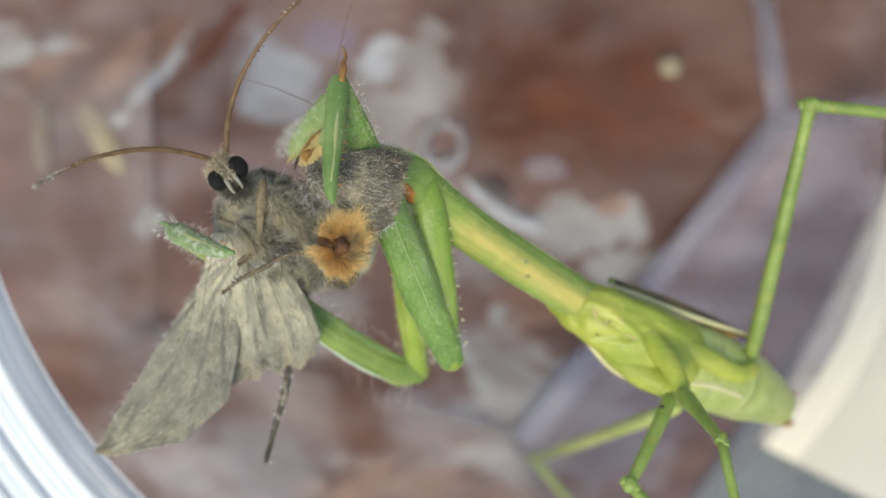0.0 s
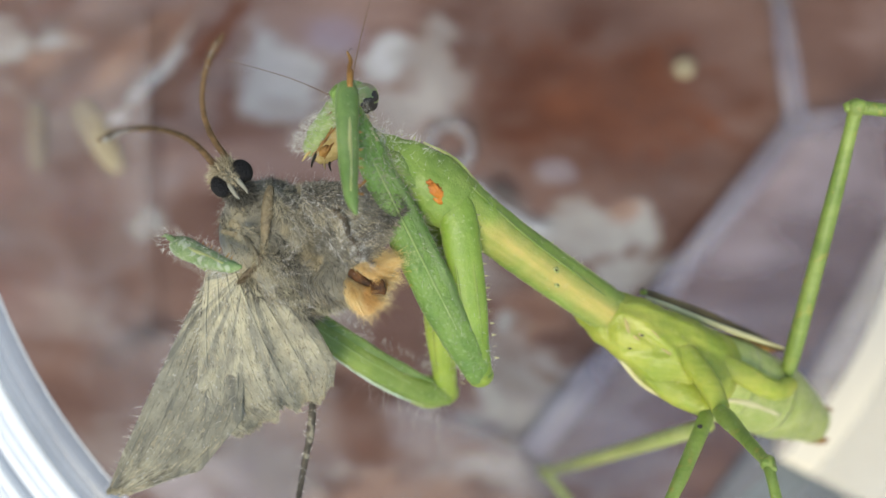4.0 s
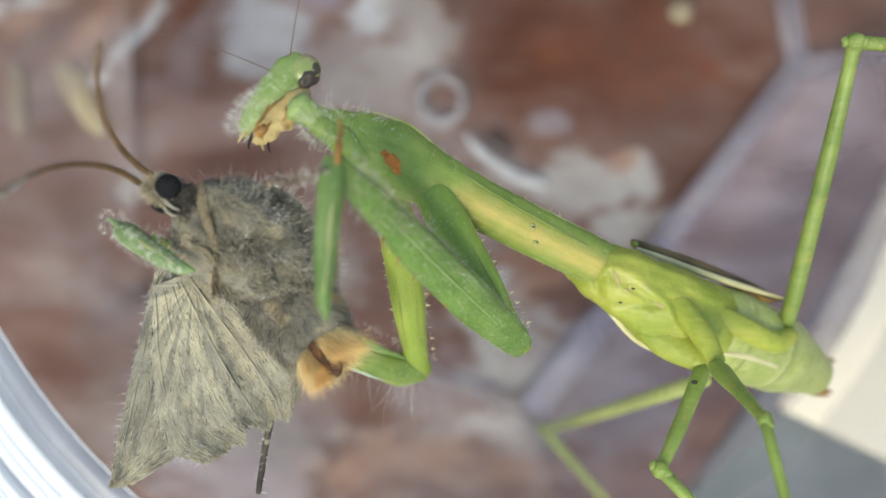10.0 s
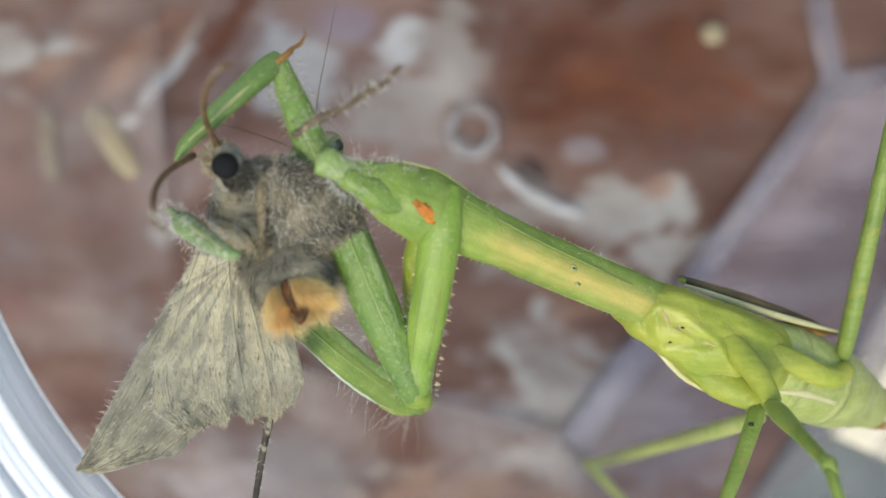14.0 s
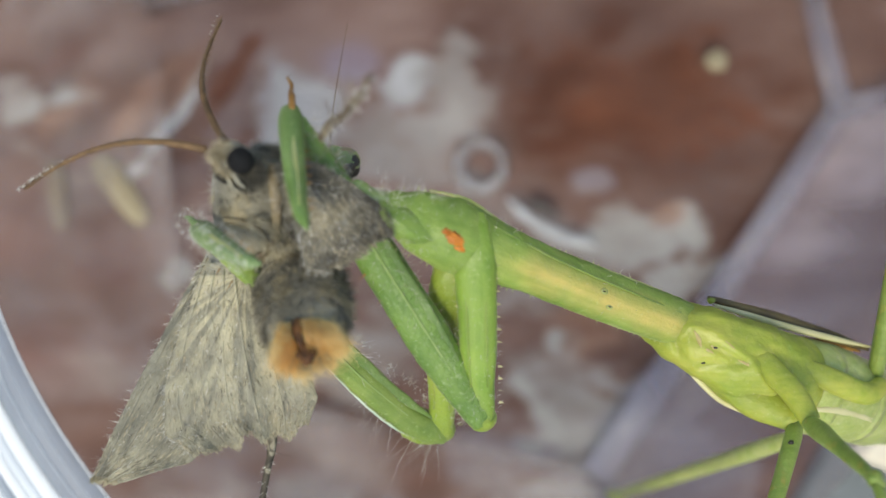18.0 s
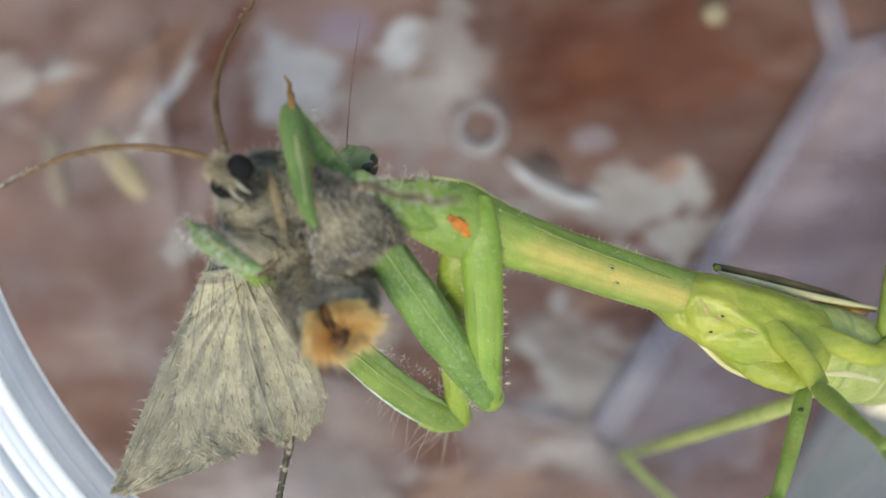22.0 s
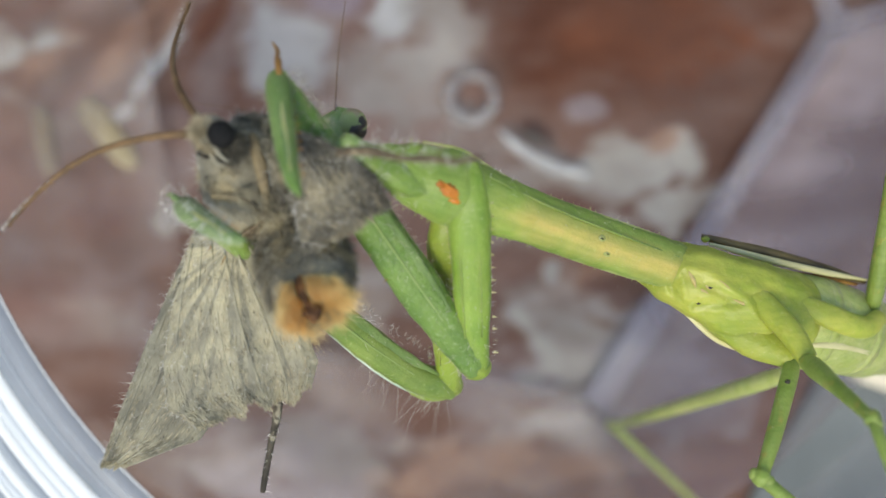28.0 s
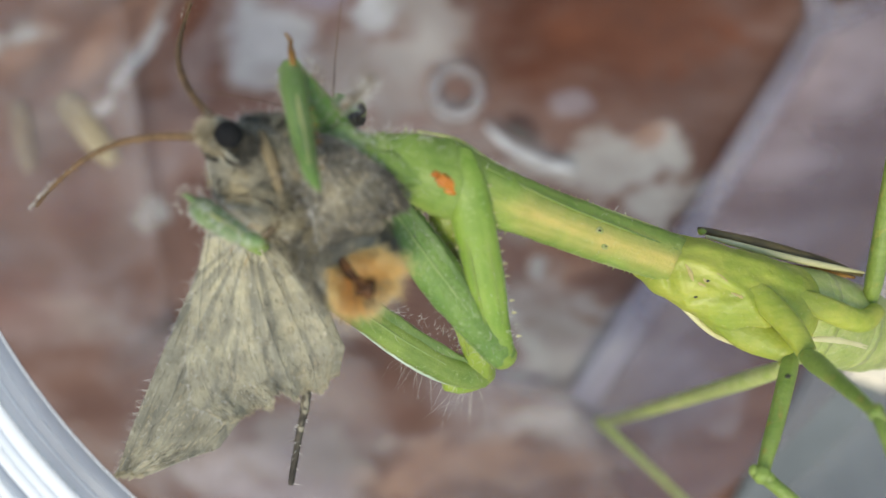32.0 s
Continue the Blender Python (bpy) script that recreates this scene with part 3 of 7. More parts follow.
def blotch(tones, x, y, rx, ry, turn):
    """A patch of other colour on the tile (millimetres, degrees) that thins out towards an uneven rim."""
    color, color2, cover, inner, wobble, square = tones
    mp = FLOOR.new("ShaderNodeMapping")
    mp.vector_type = "TEXTURE"
    mp.inputs["Location"].default_value = (x * MM, y * MM, -0.0034)
    mp.inputs["Rotation"].default_value = (0, 0, radians(turn))
    mp.inputs["Scale"].default_value = (rx * MM, ry * MM, 1)
    FLOOR_LINK(FLOOR_AT, mp.inputs[0])
    if square:
        ab = FLOOR.new("ShaderNodeVectorMath")
        ab.operation = "ABSOLUTE"
        sp = FLOOR.new("ShaderNodeSeparateXYZ")
        far = FLOOR.new("ShaderNodeMath")
        far.operation = "SMOOTH_MAX"
        far.inputs[2].default_value = 0.3
        FLOOR_LINK(mp.outputs[0], ab.inputs[0])
        FLOOR_LINK(ab.outputs[0], sp.inputs[0])
        FLOOR_LINK(sp.outputs[0], far.inputs[0])
        FLOOR_LINK(sp.outputs[1], far.inputs[1])
        reach = far.outputs[0]
    else:
        far = FLOOR.new("ShaderNodeVectorMath")
        far.operation = "LENGTH"
        FLOOR_LINK(mp.outputs[0], far.inputs[0])
        reach = far.outputs["Value"]
    ad = FLOOR.new("ShaderNodeMath")
    ad.operation = "MULTIPLY_ADD"
    ad.inputs[1].default_value = wobble * 4
    FLOOR_LINK(BLOTCH_NOISE.outputs[0], ad.inputs[0])
    FLOOR_LINK(reach, ad.inputs[2])
    mr = FLOOR.new("ShaderNodeMapRange")
    mr.interpolation_type = "SMOOTHSTEP"
    mr.inputs[1].default_value, mr.inputs[2].default_value = inner - 0.15 + wobble * 2, 1.2 + wobble * 2
    mr.inputs[3].default_value, mr.inputs[4].default_value = cover, 0
    FLOOR_LINK(ad.outputs[0], mr.inputs[0])
    hue, mix = FLOOR.new("ShaderNodeMix"), FLOOR.new("ShaderNodeMix")
    hue.data_type = mix.data_type = "RGBA"
    FLOOR_LINK(GRAINY.outputs[0], hue.inputs[0])
    hue.inputs[6].default_value, hue.inputs[7].default_value = (*color2, 1), (*color, 1)
    base = FLOOR["Principled BSDF"].inputs["Base Color"]
    FLOOR_LINK(base.links[0].from_socket, mix.inputs[6])
    FLOOR_LINK(mr.outputs[0], mix.inputs[0])
    FLOOR_LINK(hue.outputs[2], mix.inputs[7])
    FLOOR_LINK(mix.outputs[2], base)


# the first four put the whitish haze over the floor into its colour
blotch(LILAC_SOFT, 12.0, -40.0, 18.0, 9.0, 10)
blotch(GREY_SOFT, 13.0, -36.5, 9.0, 5.5, 20)
blotch(GREY_THIN, 20.5, -39.5, 13.0, 7.5, 10)
blotch(GREY_THIN, 18.0, -35.0, 13.0, 6.5, 20)
blotch(GREY_THIN, 14.6, -48.2, 18.3, 7.5, 9)
blotch(LILAC_FAINT, -58.6, -25.7, 16.7, 9.5, -23)
blotch(GREY_THIN, -26.9, -49.5, 19.1, 6.0, -3)
blotch(GREY_FAINT, -57.2, 0.6, 11.9, 7.1, 37)
blotch(GREY_THIN, -5.0, 7.5, 9.5, 11.9, -3)
blotch(GREY_THIN, 4.4, -12.0, 8.7, 9.5, -3)
blotch(PEACH_SOFT, 4.1, -50.9, 12.7, 4.0, 2)
blotch(GREY_THIN, -19.4, -26.8, 11.9, 8.7, -3)
blotch(BROWN_SOFT, 22.7, 8.5, 21.4, 11.9, -3)
blotch(BROWN_SOFT, 32.2, -16.3, 20.6, 1.2, 55)
blotch(BROWN_SOFT, 9.3, -42.2, 7.5, 0.9, 19)
blotch(GREY_SOFT, 21.8, -11.6, 10.2, 5.9, 2)
blotch(GREY_SOFT, 29.4, -9.4, 3.5, 4.1, -3)
blotch(GREY_SOFT, 25.6, -16.8, 8.6, 4.6, 27)
blotch(LILAC_SOFT, 15.5, -2.2, 3.3, 2.4, 17)
blotch(PEACH_SOFT, 14.2, -23.4, 7.2, 4.4, 17)
blotch(PEACH_SOFT, 26.3, -7.1, 3.3, 2.2, -3)
blotch(GREY_THIN, 9.8, -31.3, 9.9, 6.4, -33)
blotch(GREY_SOFT, 7.7, -34.4, 6.0, 1.4, -53)
blotch(GREY_SOFT, 9.6, -24.5, 1.4, 1.6, -3)
blotch(WHITE_SQUARE, -24.8, 8.3, 6.7, 6.8, -11)
blotch(WHITE_SOFT, -10.3, 12.4, 3.2, 5.2, -18)
blotch(PURPLE_SOFT, -18.5, 15.7, 6.2, 3.8, -3)
blotch(GREY_THIN, -13.9, 3.6, 10.3, 7.9, -3)
blotch(GREY_THIN, -2.8, 11.3, 5.2, 8.7, -3)
blotch(LILAC_FAINT, -43.0, -7.3, 4.0, 10.3, -7)
blotch(GREY_SOFT, -44.2, -14.0, 2.7, 3.3, -3)
blotch(GREY_SOFT, -45.1, 5.9, 8.3, 1.2, 51)
blotch(GREY_SOFT, -40.4, 13.1, 6.0, 0.9, 61)
blotch(RED_SOFT, -34.9, 14.6, 7.9, 1.6, 59)
blotch(LILAC_FAINT, -36.3, 3.5, 3.7, 12.7, -15)
blotch(PEACH_SOFT, -47.5, 10.3, 10.7, 2.5, 47)
blotch(PEACH_SOFT, -59.2, 9.8, 8.7, 2.9, 47)
blotch(GREY_THIN, -58.6, 12.6, 3.8, 2.7, -3)
blotch(GREY_THIN, -65.1, 11.3, 3.2, 4.8, 17)
blotch(GREY_FAINT, -63.5, 4.5, 7.5, 1.9, -33)
blotch(RED_SOFT, -52.2, -11.5, 4.9, 4.9, -3)
blotch(RED_SOFT, -64.8, -6.3, 6.4, 7.1, -3)
blotch(RED_SOFT, -62.9, -23.9, 11.1, 6.4, -3)
blotch(GREY_FAINT, -52.2, -28.0, 8.7, 4.1, -23)
blotch(LILAC_FAINT, -38.1, -50.5, 12.7, 3.3, -3)
blotch(RED_SOFT, -15.4, -44.1, 8.7, 5.2, 7)
blotch(RED_SOFT, -20.0, -39.5, 8.7, 5.6, -3)
blotch(PEACH_SOFT, -5.4, -51.4, 7.9, 3.8, -3)
blotch(PEACH_SOFT, 12.8, -52.2, 8.7, 3.2, 7)
blotch(RED_SOFT, -52.6, -10.8, 6.4, 6.2, -3)
blotch(RED_SOFT, -51.9, -12.5, 4.8, 4.0, -3)
blotch(LILAC_SOFT, 23.8, -35.1, 7.9, 6.7, 27)
blotch(GREY_THIN, 30.4, -29.1, 4.0, 10.3, -35)
blotch(GREY_FAINT, -45.2, -47.9, 13.5, 6.4, -3)
blotch(LILAC_FAINT, -33.8, -45.2, 13.5, 6.7, -13)
blotch(BROWN_SOFT, -34.5, 14.9, 8.7, 1.7, 59)
blotch(WHITE_SOFT, -44.9, 6.3, 8.7, 1.2, 51)
blotch(PEACH_SOFT, -50.0, 9.0, 10.3, 2.4, 47)
blotch(PEACH_SOFT, -40.9, 14.1, 7.1, 1.9, 55)
blotch(RED_SOFT, -57.1, 3.7, 9.5, 2.2, 39)
blotch(GREY_SOFT, -64.4, 10.5, 4.8, 2.1, 42)
blotch(RED_SOFT, -58.8, 17.4, 10.3, 2.1, 42)
blotch(GREY_SOFT, -59.1, 11.8, 3.2, 2.1, 7)
blotch(GREY_THIN, 14.8, -43.0, 11.9, 4.8, 7)
blotch(LILAC_SOFT, 29.0, -43.6, 9.5, 6.0, 17)
blotch(GREY_THIN, -21.4, -50.6, 11.9, 8.7, -13)
blotch(LILAC_SOFT, -26.9, -54.8, 15.1, 6.4, -18)
blotch(PEACH_SOFT, -9.3, -52.6, 8.7, 4.8, 7)

# things beside the jar on the floor
bm = bmesh.new()
bmesh.ops.create_cube(bm, size=1)
bmesh.ops.scale(bm, vec=(30, 90, 2), verts=bm.verts)
bmesh.ops.bevel(bm, geom=bm.edges[:], offset=.6, segments=3, affect="EDGES")
board = new("board", finish("board", bm, BOARD, False))
board.matrix_world = pose(0.0808, -0.0056, -0.0003, 0, 0, -23.5)
tagged(board, "cream painted wooden board lying on the floor", "board")
bm = bmesh.new()
bmesh.ops.create_cube(bm, size=1)
bmesh.ops.scale(bm, vec=(44, 84, 2), verts=bm.verts)
bmesh.ops.bevel(bm, geom=bm.edges[:], offset=.6, segments=3, affect="EDGES")
slab = new("slab", finish("slab", bm, SLATE, False))
slab.matrix_world = pose(0.0587, -0.0617, -0.0024, 0, 0, -32)
tagged(slab, "dark grey stone slab lying on the floor", "stone")

# ---- the clear plastic jar ----
jar = thing("plastic_jar", "clear round plastic jar with ribbed rim and five-sided moulded base", "jar")
CORNERS = [(49.9, 6.6), (14.5, -43.0), (-40.5, -29.2), (-45.0, 23.0), (42.5, 42.0)]
bm = bmesh.new()
bm.faces.new([bm.verts.new((x, y, -0.6)) for x, y in CORNERS][::-1])
bmesh.ops.solidify(bm, geom=bm.faces[:], thickness=0.4)
part("base_plate", bm, HAZE_THIN, jar, smooth=False)
A_FIRST = math.atan2(CORNERS[0][1], CORNERS[0][0])
for i in range(5):
    (x0, y0), (x1, y1) = CORNERS[i], CORNERS[(i + 1) % 5]
    d = Vector((x1 - x0, y1 - y0, 0)).normalized()
    out = Vector((-d.y, d.x, 0)) * (1 if (-d.y * x0 + d.x * y0) > 0 else -1)
    w = (2.2, 0.9, 0.5, 0.5, 2.0)[i]
    mx, my = (x0 + x1) / 2, (y0 + y1) / 2
    near, far = (RIDGE if i != 4 else HAZE_SIDE), RIDGE
    for p0, p1, wa, wb, mat in (((x0, y0), (mx, my), w, w * .85, near), ((mx, my), (x1, y1), w * .85, w, far)):
        part("base_ridge", loft([(*p0, .2, wa, .5), ((p0[0] + p1[0]) / 2, (p0[1] + p1[1]) / 2, .1, wb, .45), (*p1, .2, wb, .5)], 10), mat if w > 1 else HAZE_SIDE if w > .8 else HAZE_THIN, jar)
        if mat is RIDGE and w > 1:
            part("ridge_crest", loft([(p0[0], p0[1], .75, .45, .2), (p1[0], p1[1], .75, .4, .2)], 8), RIDGE, jar)
    a0, a1 = math.atan2(y0, x0), math.atan2(y1, x1)
    if a1 > a0:
        a1 -= 2 * math.pi

    def lobe(u, v, x0=x0, y0=y0, x1=x1, y1=y1, a0=a0, a1=a1):
        a = a0 + (a1 - a0) * u
        ix, iy = x0 + (x1 - x0) * u, y0 + (y1 - y0) * u
        rim = 64.4 if a0 != A_FIRST else 60.5
        ox, oy = rim * math.cos(a), rim * math.sin(a)
        sag = math.sin(math.pi * u)
        return Vector((ix + (ox - ix) * v, iy + (oy - iy) * v, 0.2 + 14 * v ** 2.0 - 5.0 * sag * math.sin(math.pi * min(1, v * 1.1))))

    part("foot_lobe", sheet(lobe, 20, 10, 0.5), (HAZE, HAZE_SIDE, HAZE_SIDE, HAZE_SIDE, HAZE_THIN)[i], jar)
    e = Vector((x0, y0, 0)).normalized()
    part("radial_crease", loft([(x0, y0, 0.4, 2.0, 0.5), (x0 + e.x * 5, y0 + e.y * 5, 2.6, 1.8, 0.5), (64 * e.x, 64 * e.y, 14, 1.6, 0.5)], 12), RIDGE if i == 0 else HAZE_THIN, jar)
part("gate_ring", revolve([(4.0, -0.1), (3.5, 0.5), (2.9, 0.6), (2.1, -0.1)], 48), GATE, jar)
part("flow_mark", loft(smooth_stations([(3.6, -4.6, 0.1, 0.3, 0.3), (6.6, -7.6, 0.2, 0.8, 0.4), (10.5, -10, 0.2, 1.0, 0.4), (15.5, -11.4, 0.1, 0.4, 0.2)], 4), 10), STREAK, jar, "white moulding streak")
part("flow_slit", loft([(6.0, -4.6, 0.5, 0.2, 0.2), (8.2, -5.9, 0.6, 0.8, 0.3), (10.8, -7.3, 0.5, 0.2, 0.2)], 8), SLIT, jar, "dark moulding slit")


RIM_X, RIM_Y, RIM_R, RIM_Z = 10.4, 0.3, 52.0, 72      # the middle of the mouth, its radius and height
RIM_WAY = [2 * math.pi * k / 180 for k in range(180)]


def rim_strip(profile):
    """Sweeps a closed profile of (way out from the mouth's edge, height) round the mouth."""
    bm = bmesh.new()
    rings = [[bm.verts.new((RIM_X + (RIM_R + d) * math.cos(a), RIM_Y + (RIM_R + d) * math.sin(a), RIM_Z + z)) for d, z in profile] for a in RIM_WAY]
    m = len(profile)
    for ring, after in zip(rings, rings[1:] + rings[:1]):
        for i in range(m):
            bm.faces.new((ring[i], after[i], after[(i + 1) % m], ring[(i + 1) % m]))
    return bm


def rib(d, w, z, h):
    return [(d + w * math.cos(2 * math.pi * k / 12), z + h * math.sin(2 * math.pi * k / 12)) for k in range(12)]


part("mouth_edge", rim_strip(rib(.05, .07, .1, .08)), BEAD, jar, "thin edge of the mouth, its glint put into the colour")
part("lip", rim_strip([(.05, .05), (1.2, .0), (2.2, -.1), (3.0, -.2), (3.0, -.5), (1.6, -.4), (.05, -.25)]), LIP, jar, "translucent lip, the sky's blue-grey sheen in its colour")
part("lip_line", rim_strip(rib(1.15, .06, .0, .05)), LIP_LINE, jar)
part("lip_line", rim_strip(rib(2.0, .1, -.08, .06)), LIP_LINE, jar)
# white and grey ribs by turns paint the sky's streaky shine on the rim
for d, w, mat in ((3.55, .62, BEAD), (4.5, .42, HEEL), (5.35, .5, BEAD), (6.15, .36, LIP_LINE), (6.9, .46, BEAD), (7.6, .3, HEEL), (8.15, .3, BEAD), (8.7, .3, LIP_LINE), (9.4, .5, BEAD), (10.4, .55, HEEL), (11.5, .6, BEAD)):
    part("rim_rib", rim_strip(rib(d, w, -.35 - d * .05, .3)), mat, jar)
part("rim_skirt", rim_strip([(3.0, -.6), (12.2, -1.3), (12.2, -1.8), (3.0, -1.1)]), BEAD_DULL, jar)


def flank(u, v):
    a, r = 2 * math.pi * u, RIM_R + 11.5 + (65 - RIM_R - 11.5) * v
    return Vector((RIM_X * (1 - v) + r * math.cos(a), RIM_Y * (1 - v) + r * math.sin(a), RIM_Z - 2 + (16 - RIM_Z) * v))


part("wall", sheet(flank, 120, 8, .4), CLEAR, jar, "clear side wall")

# crumbs under the jar
for name, c, size, turn, label in (("straw_chip", (-50.8, -1.7), (11.5, 3.8, 0.9), -56, "pale straw chip seen through the jar"),
                                   ("straw_chip", (-59.8, -2.2), (9.5, 3.0, 0.8), -85, "straw chip seen through the jar, the haze put into its colour")):
    rng = random.Random(5)
    bm = loft([(-size[0] / 2, 0, 0, size[1] * .35, size[2] * .5), (-size[0] * .3, 0, 0.05, size[1] * .5, size[2] * .5),
               (size[0] * .3, 0.1, 0, size[1] * .46, size[2] * .5), (size[0] / 2, 0, 0, size[1] * .25, size[2] * .4)], 8, jitter=0.25)
    ob = new(name, finish(name, bm, CHIP if c[0] > -55 else CHIP_HAZED))
    ob.matrix_world = pose(c[0] * MM, c[1] * MM, -0.00295, 0, 0, turn)
    tagged(ob, label, "chip", "straw chips on the floor")
ob = new("pellet", finish("pellet", ball((0, 0, 0), (1.7, 1.45, 0.9), u=14, v=10, jitter=0.25), CHIP))
ob.location = (0.0330, 0.0137, 0.0005)
tagged(ob, "small round cream coloured crumb in the jar", "crumb")

# ---- the mantis ----
mantis = thing("praying_mantis", "green praying mantis hanging upside down and eating a moth", "mantis", ORIGIN)


def local(x, y, z):
    return Vector((x, y, z)) - ORIGIN / MM


def at_body(stations):
    return [(*local(*s[:3]), s[3], s[4]) for s in stations]


# body, still while the front end works
THORAX_ST = at_body([(8.2, -19.0, 84.0, 1.0, .8), (9.4, -19.7, 84.4, 1.6, 1.35), (10.8, -20.5, 84.7, 2.05, 1.75), (12.6, -21.3, 84.9, 2.35, 1.9), (15.6, -22.9, 84, 2.9, 2.4), (18.0, -23.8, 82.7, 2.95, 2.3), (20.4, -24.5, 80.4, 2.1, 1.5)])
THORAX = waxy(material("thorax_skin", (0.435, 0.455, 0.08), (0.31, 0.385, 0.05), 260, 0.5, 0.4, 2400, sss=0.45), (0.56, 0.55, 0.22), 0.6)
# folds of the underside: the line, how far it stands proud (or sinks in), its width
FOLDS = (((11.0, -20.0), (12.6, -20.5), (13.6, -21.5), (14.7, -22.4)), .20, .28), (((11.6, -22.6), (12.9, -22.5), (14.6, -22.5)), -.24, .2), \
    (((12.2, -21.3), (13.4, -22.0), (14.6, -22.45)), -.2, .16), (((14.6, -22.45), (15.4, -23.6), (16.6, -25.2)), .2, .3), (((14.9, -22.0), (16.0, -22.3), (17.0, -23.3)), -.26, .22), \
    (((10.0, -19.4), (12.4, -19.3), (15.5, -20.3), (19.0, -21.6)), .16, .3), (((9.4, -19.2), (9.9, -20.3), (10.3, -21.6)), -.24, .2), (((10.3, -19.6), (10.8, -20.7), (11.0, -22.0)), .14, .22), \
    (((11.2, -22.9), (13.2, -24.2), (15.6, -25.3)), .12, .25), (((15.4, -21.2), (17.2, -22.2), (19.0, -23.0)), -.2, .25)


def fold_height(x, y):
    """How far the folds lift or sink the skin at a place of the body, in millimetres."""
    lift = 0.0
    q = Vector((x, y))
    for line, high, wide in FOLDS:
        near = 9.0
        for p0, p1 in zip(line, line[1:]):
            p0, p1 = Vector(p0), Vector(p1)
            d = p1 - p0
            u = max(0, min(1, (q - p0).dot(d) / d.length_squared))
            near = min(near, (q - p0 - d * u).length)
        lift += high * math.exp(-(near / wide) ** 2)
    return lift


thorax_bm = loft(smooth_stations(THORAX_ST, 16), 72, jitter=.03)
for v in thorax_bm.verts:
    w = v.co + ORIGIN / MM
    if w.z > 84.3:
        v.co.z += fold_height(w.x, w.y) * min(1, (w.z - 84.3) / 1.2) + .07 * noise.noise(w * 1.6) + .04 * noise.noise(w * 4.2)
thorax_top = BVHTree.FromBMesh(thorax_bm)
part("thorax", thorax_bm, THORAX, mantis, "yellow-green underside of the thorax")
ABD_ST = at_body([(17.2, -23.6, 82.0, 2.9, 2.3), (20.5, -24.6, 80.8, 3.2, 2.6), (24.5, -26.0, 77.5, 2.95, 2.4), (27.4, -27.1, 74, 2.35, 1.9), (29.2, -27.9, 71.8, 1.85, 1.5), (30.4, -28.4, 70.4, 1.65, 1.2)])
abdomen_m = part("abdomen", loft(smooth_stations(ABD_ST, 6), 20), PALE_GREEN, mantis, "pale green segmented abdomen")
for k in range(1, 6):
    s = smooth_stations(ABD_ST, 6)[k * 5]
    s2 = smooth_stations(ABD_ST, 6)[k * 5 + 1]
    part("segment_ring", loft([(*s[:3], s[3] * 1.006, s[4] * 1.006), (*s2[:3], s2[3] * 1.003, s2[4] * 1.003)], 20), PALE_GREEN, abdomen_m)
part("cream_line", loft(smooth_stations(at_body([(19.4, -25.7, 83.6, .15, .12), (21.5, -25.9, 82.75, .3, .16), (24.66, -26.9, 79.9, .34, .18), (27.4, -28.0, 75.8, .3, .18), (30, -29.0, 71.7, .15, .15)]), 5), 8), CREAM, abdomen_m, "cream line along the belly")
for y, z in ((-27.0, 71.6), (-28.2, 70.9), (-29.5, 71.2), (-29.9, 70.5)):
    part("cercus", loft([(*local(29.9, y + .2, z), .3, .25), (*local(30.9, y, z - .3), .2, .16), (*local(31.7, y - .15, z - .7), .04, .04)], 8), TARSUS, abdomen_m, "small brown point at the tip")
teg = part("tegmen", loft(smooth_stations(at_body([(12.9, -18.3, 83.0, .15, .15), (14.2, -18.75, 82.9, .28, .2), (17.5, -19.8, 82.4, .42, .25), (21.3, -21.1, 81.3, .42, .25), (24.2, -22.1, 80.2, .12, .12)]), 5), 10), BROWN_WING, mantis, "dark folded forewing")
part("cream_edge", loft(smooth_stations(at_body([(13.2, -18.8, 83.6, .1, .1), (15.2, -19.45, 83.5, .2, .16), (17.7, -20.25, 83.0, .24, .18), (20.8, -21.1, 82.1, .22, .16), (24.1, -21.9, 80.9, .08, .08)]), 5), 8), CREAM, teg, "cream front edge")
part("lower_edge", loft(smooth_stations(at_body([(18.2, -20.9, 81.9, .1, .1), (21.0, -21.6, 81.4, .22, .14), (23.6, -22.2, 80.4, .08, .08)]), 5), 8), TARSUS, teg, "brown lower edge")
part("wing_joint", ball(local(13.0, -18.5, 83.5), (.26, .2, .2), u=12, v=8, jitter=.5), LIME, mantis, "joint of the forewing")
part("side_edge", loft(smooth_stations(at_body([(10.2, -21.7, 84.5, .1, .12), (11.5, -23.2, 84.3, .2, .16), (13.2, -24.9, 83.9, .18, .15), (15.4, -26.0, 83.3, .12, .1), (17.9, -26.8, 83.0, .06, .06)]), 5), 8), CREAM, mantis, "pale side edge")
# thorax plates and creases


def on_thorax(x, y):
    """The point of the thorax straight under (x, y), as it hangs with its underside up."""
    p = local(x, y, 95.0)
    hit = thorax_top.ray_cast(p, Vector((0, 0, -1)))[0]
    return hit if hit else local(x, y, 86.0)


LOBE = material("tan_lobe", (0.56, 0.46, 0.19), (0.44, 0.36, 0.12), 1100, 0.5, 0.5, 3000, sss=0.35)
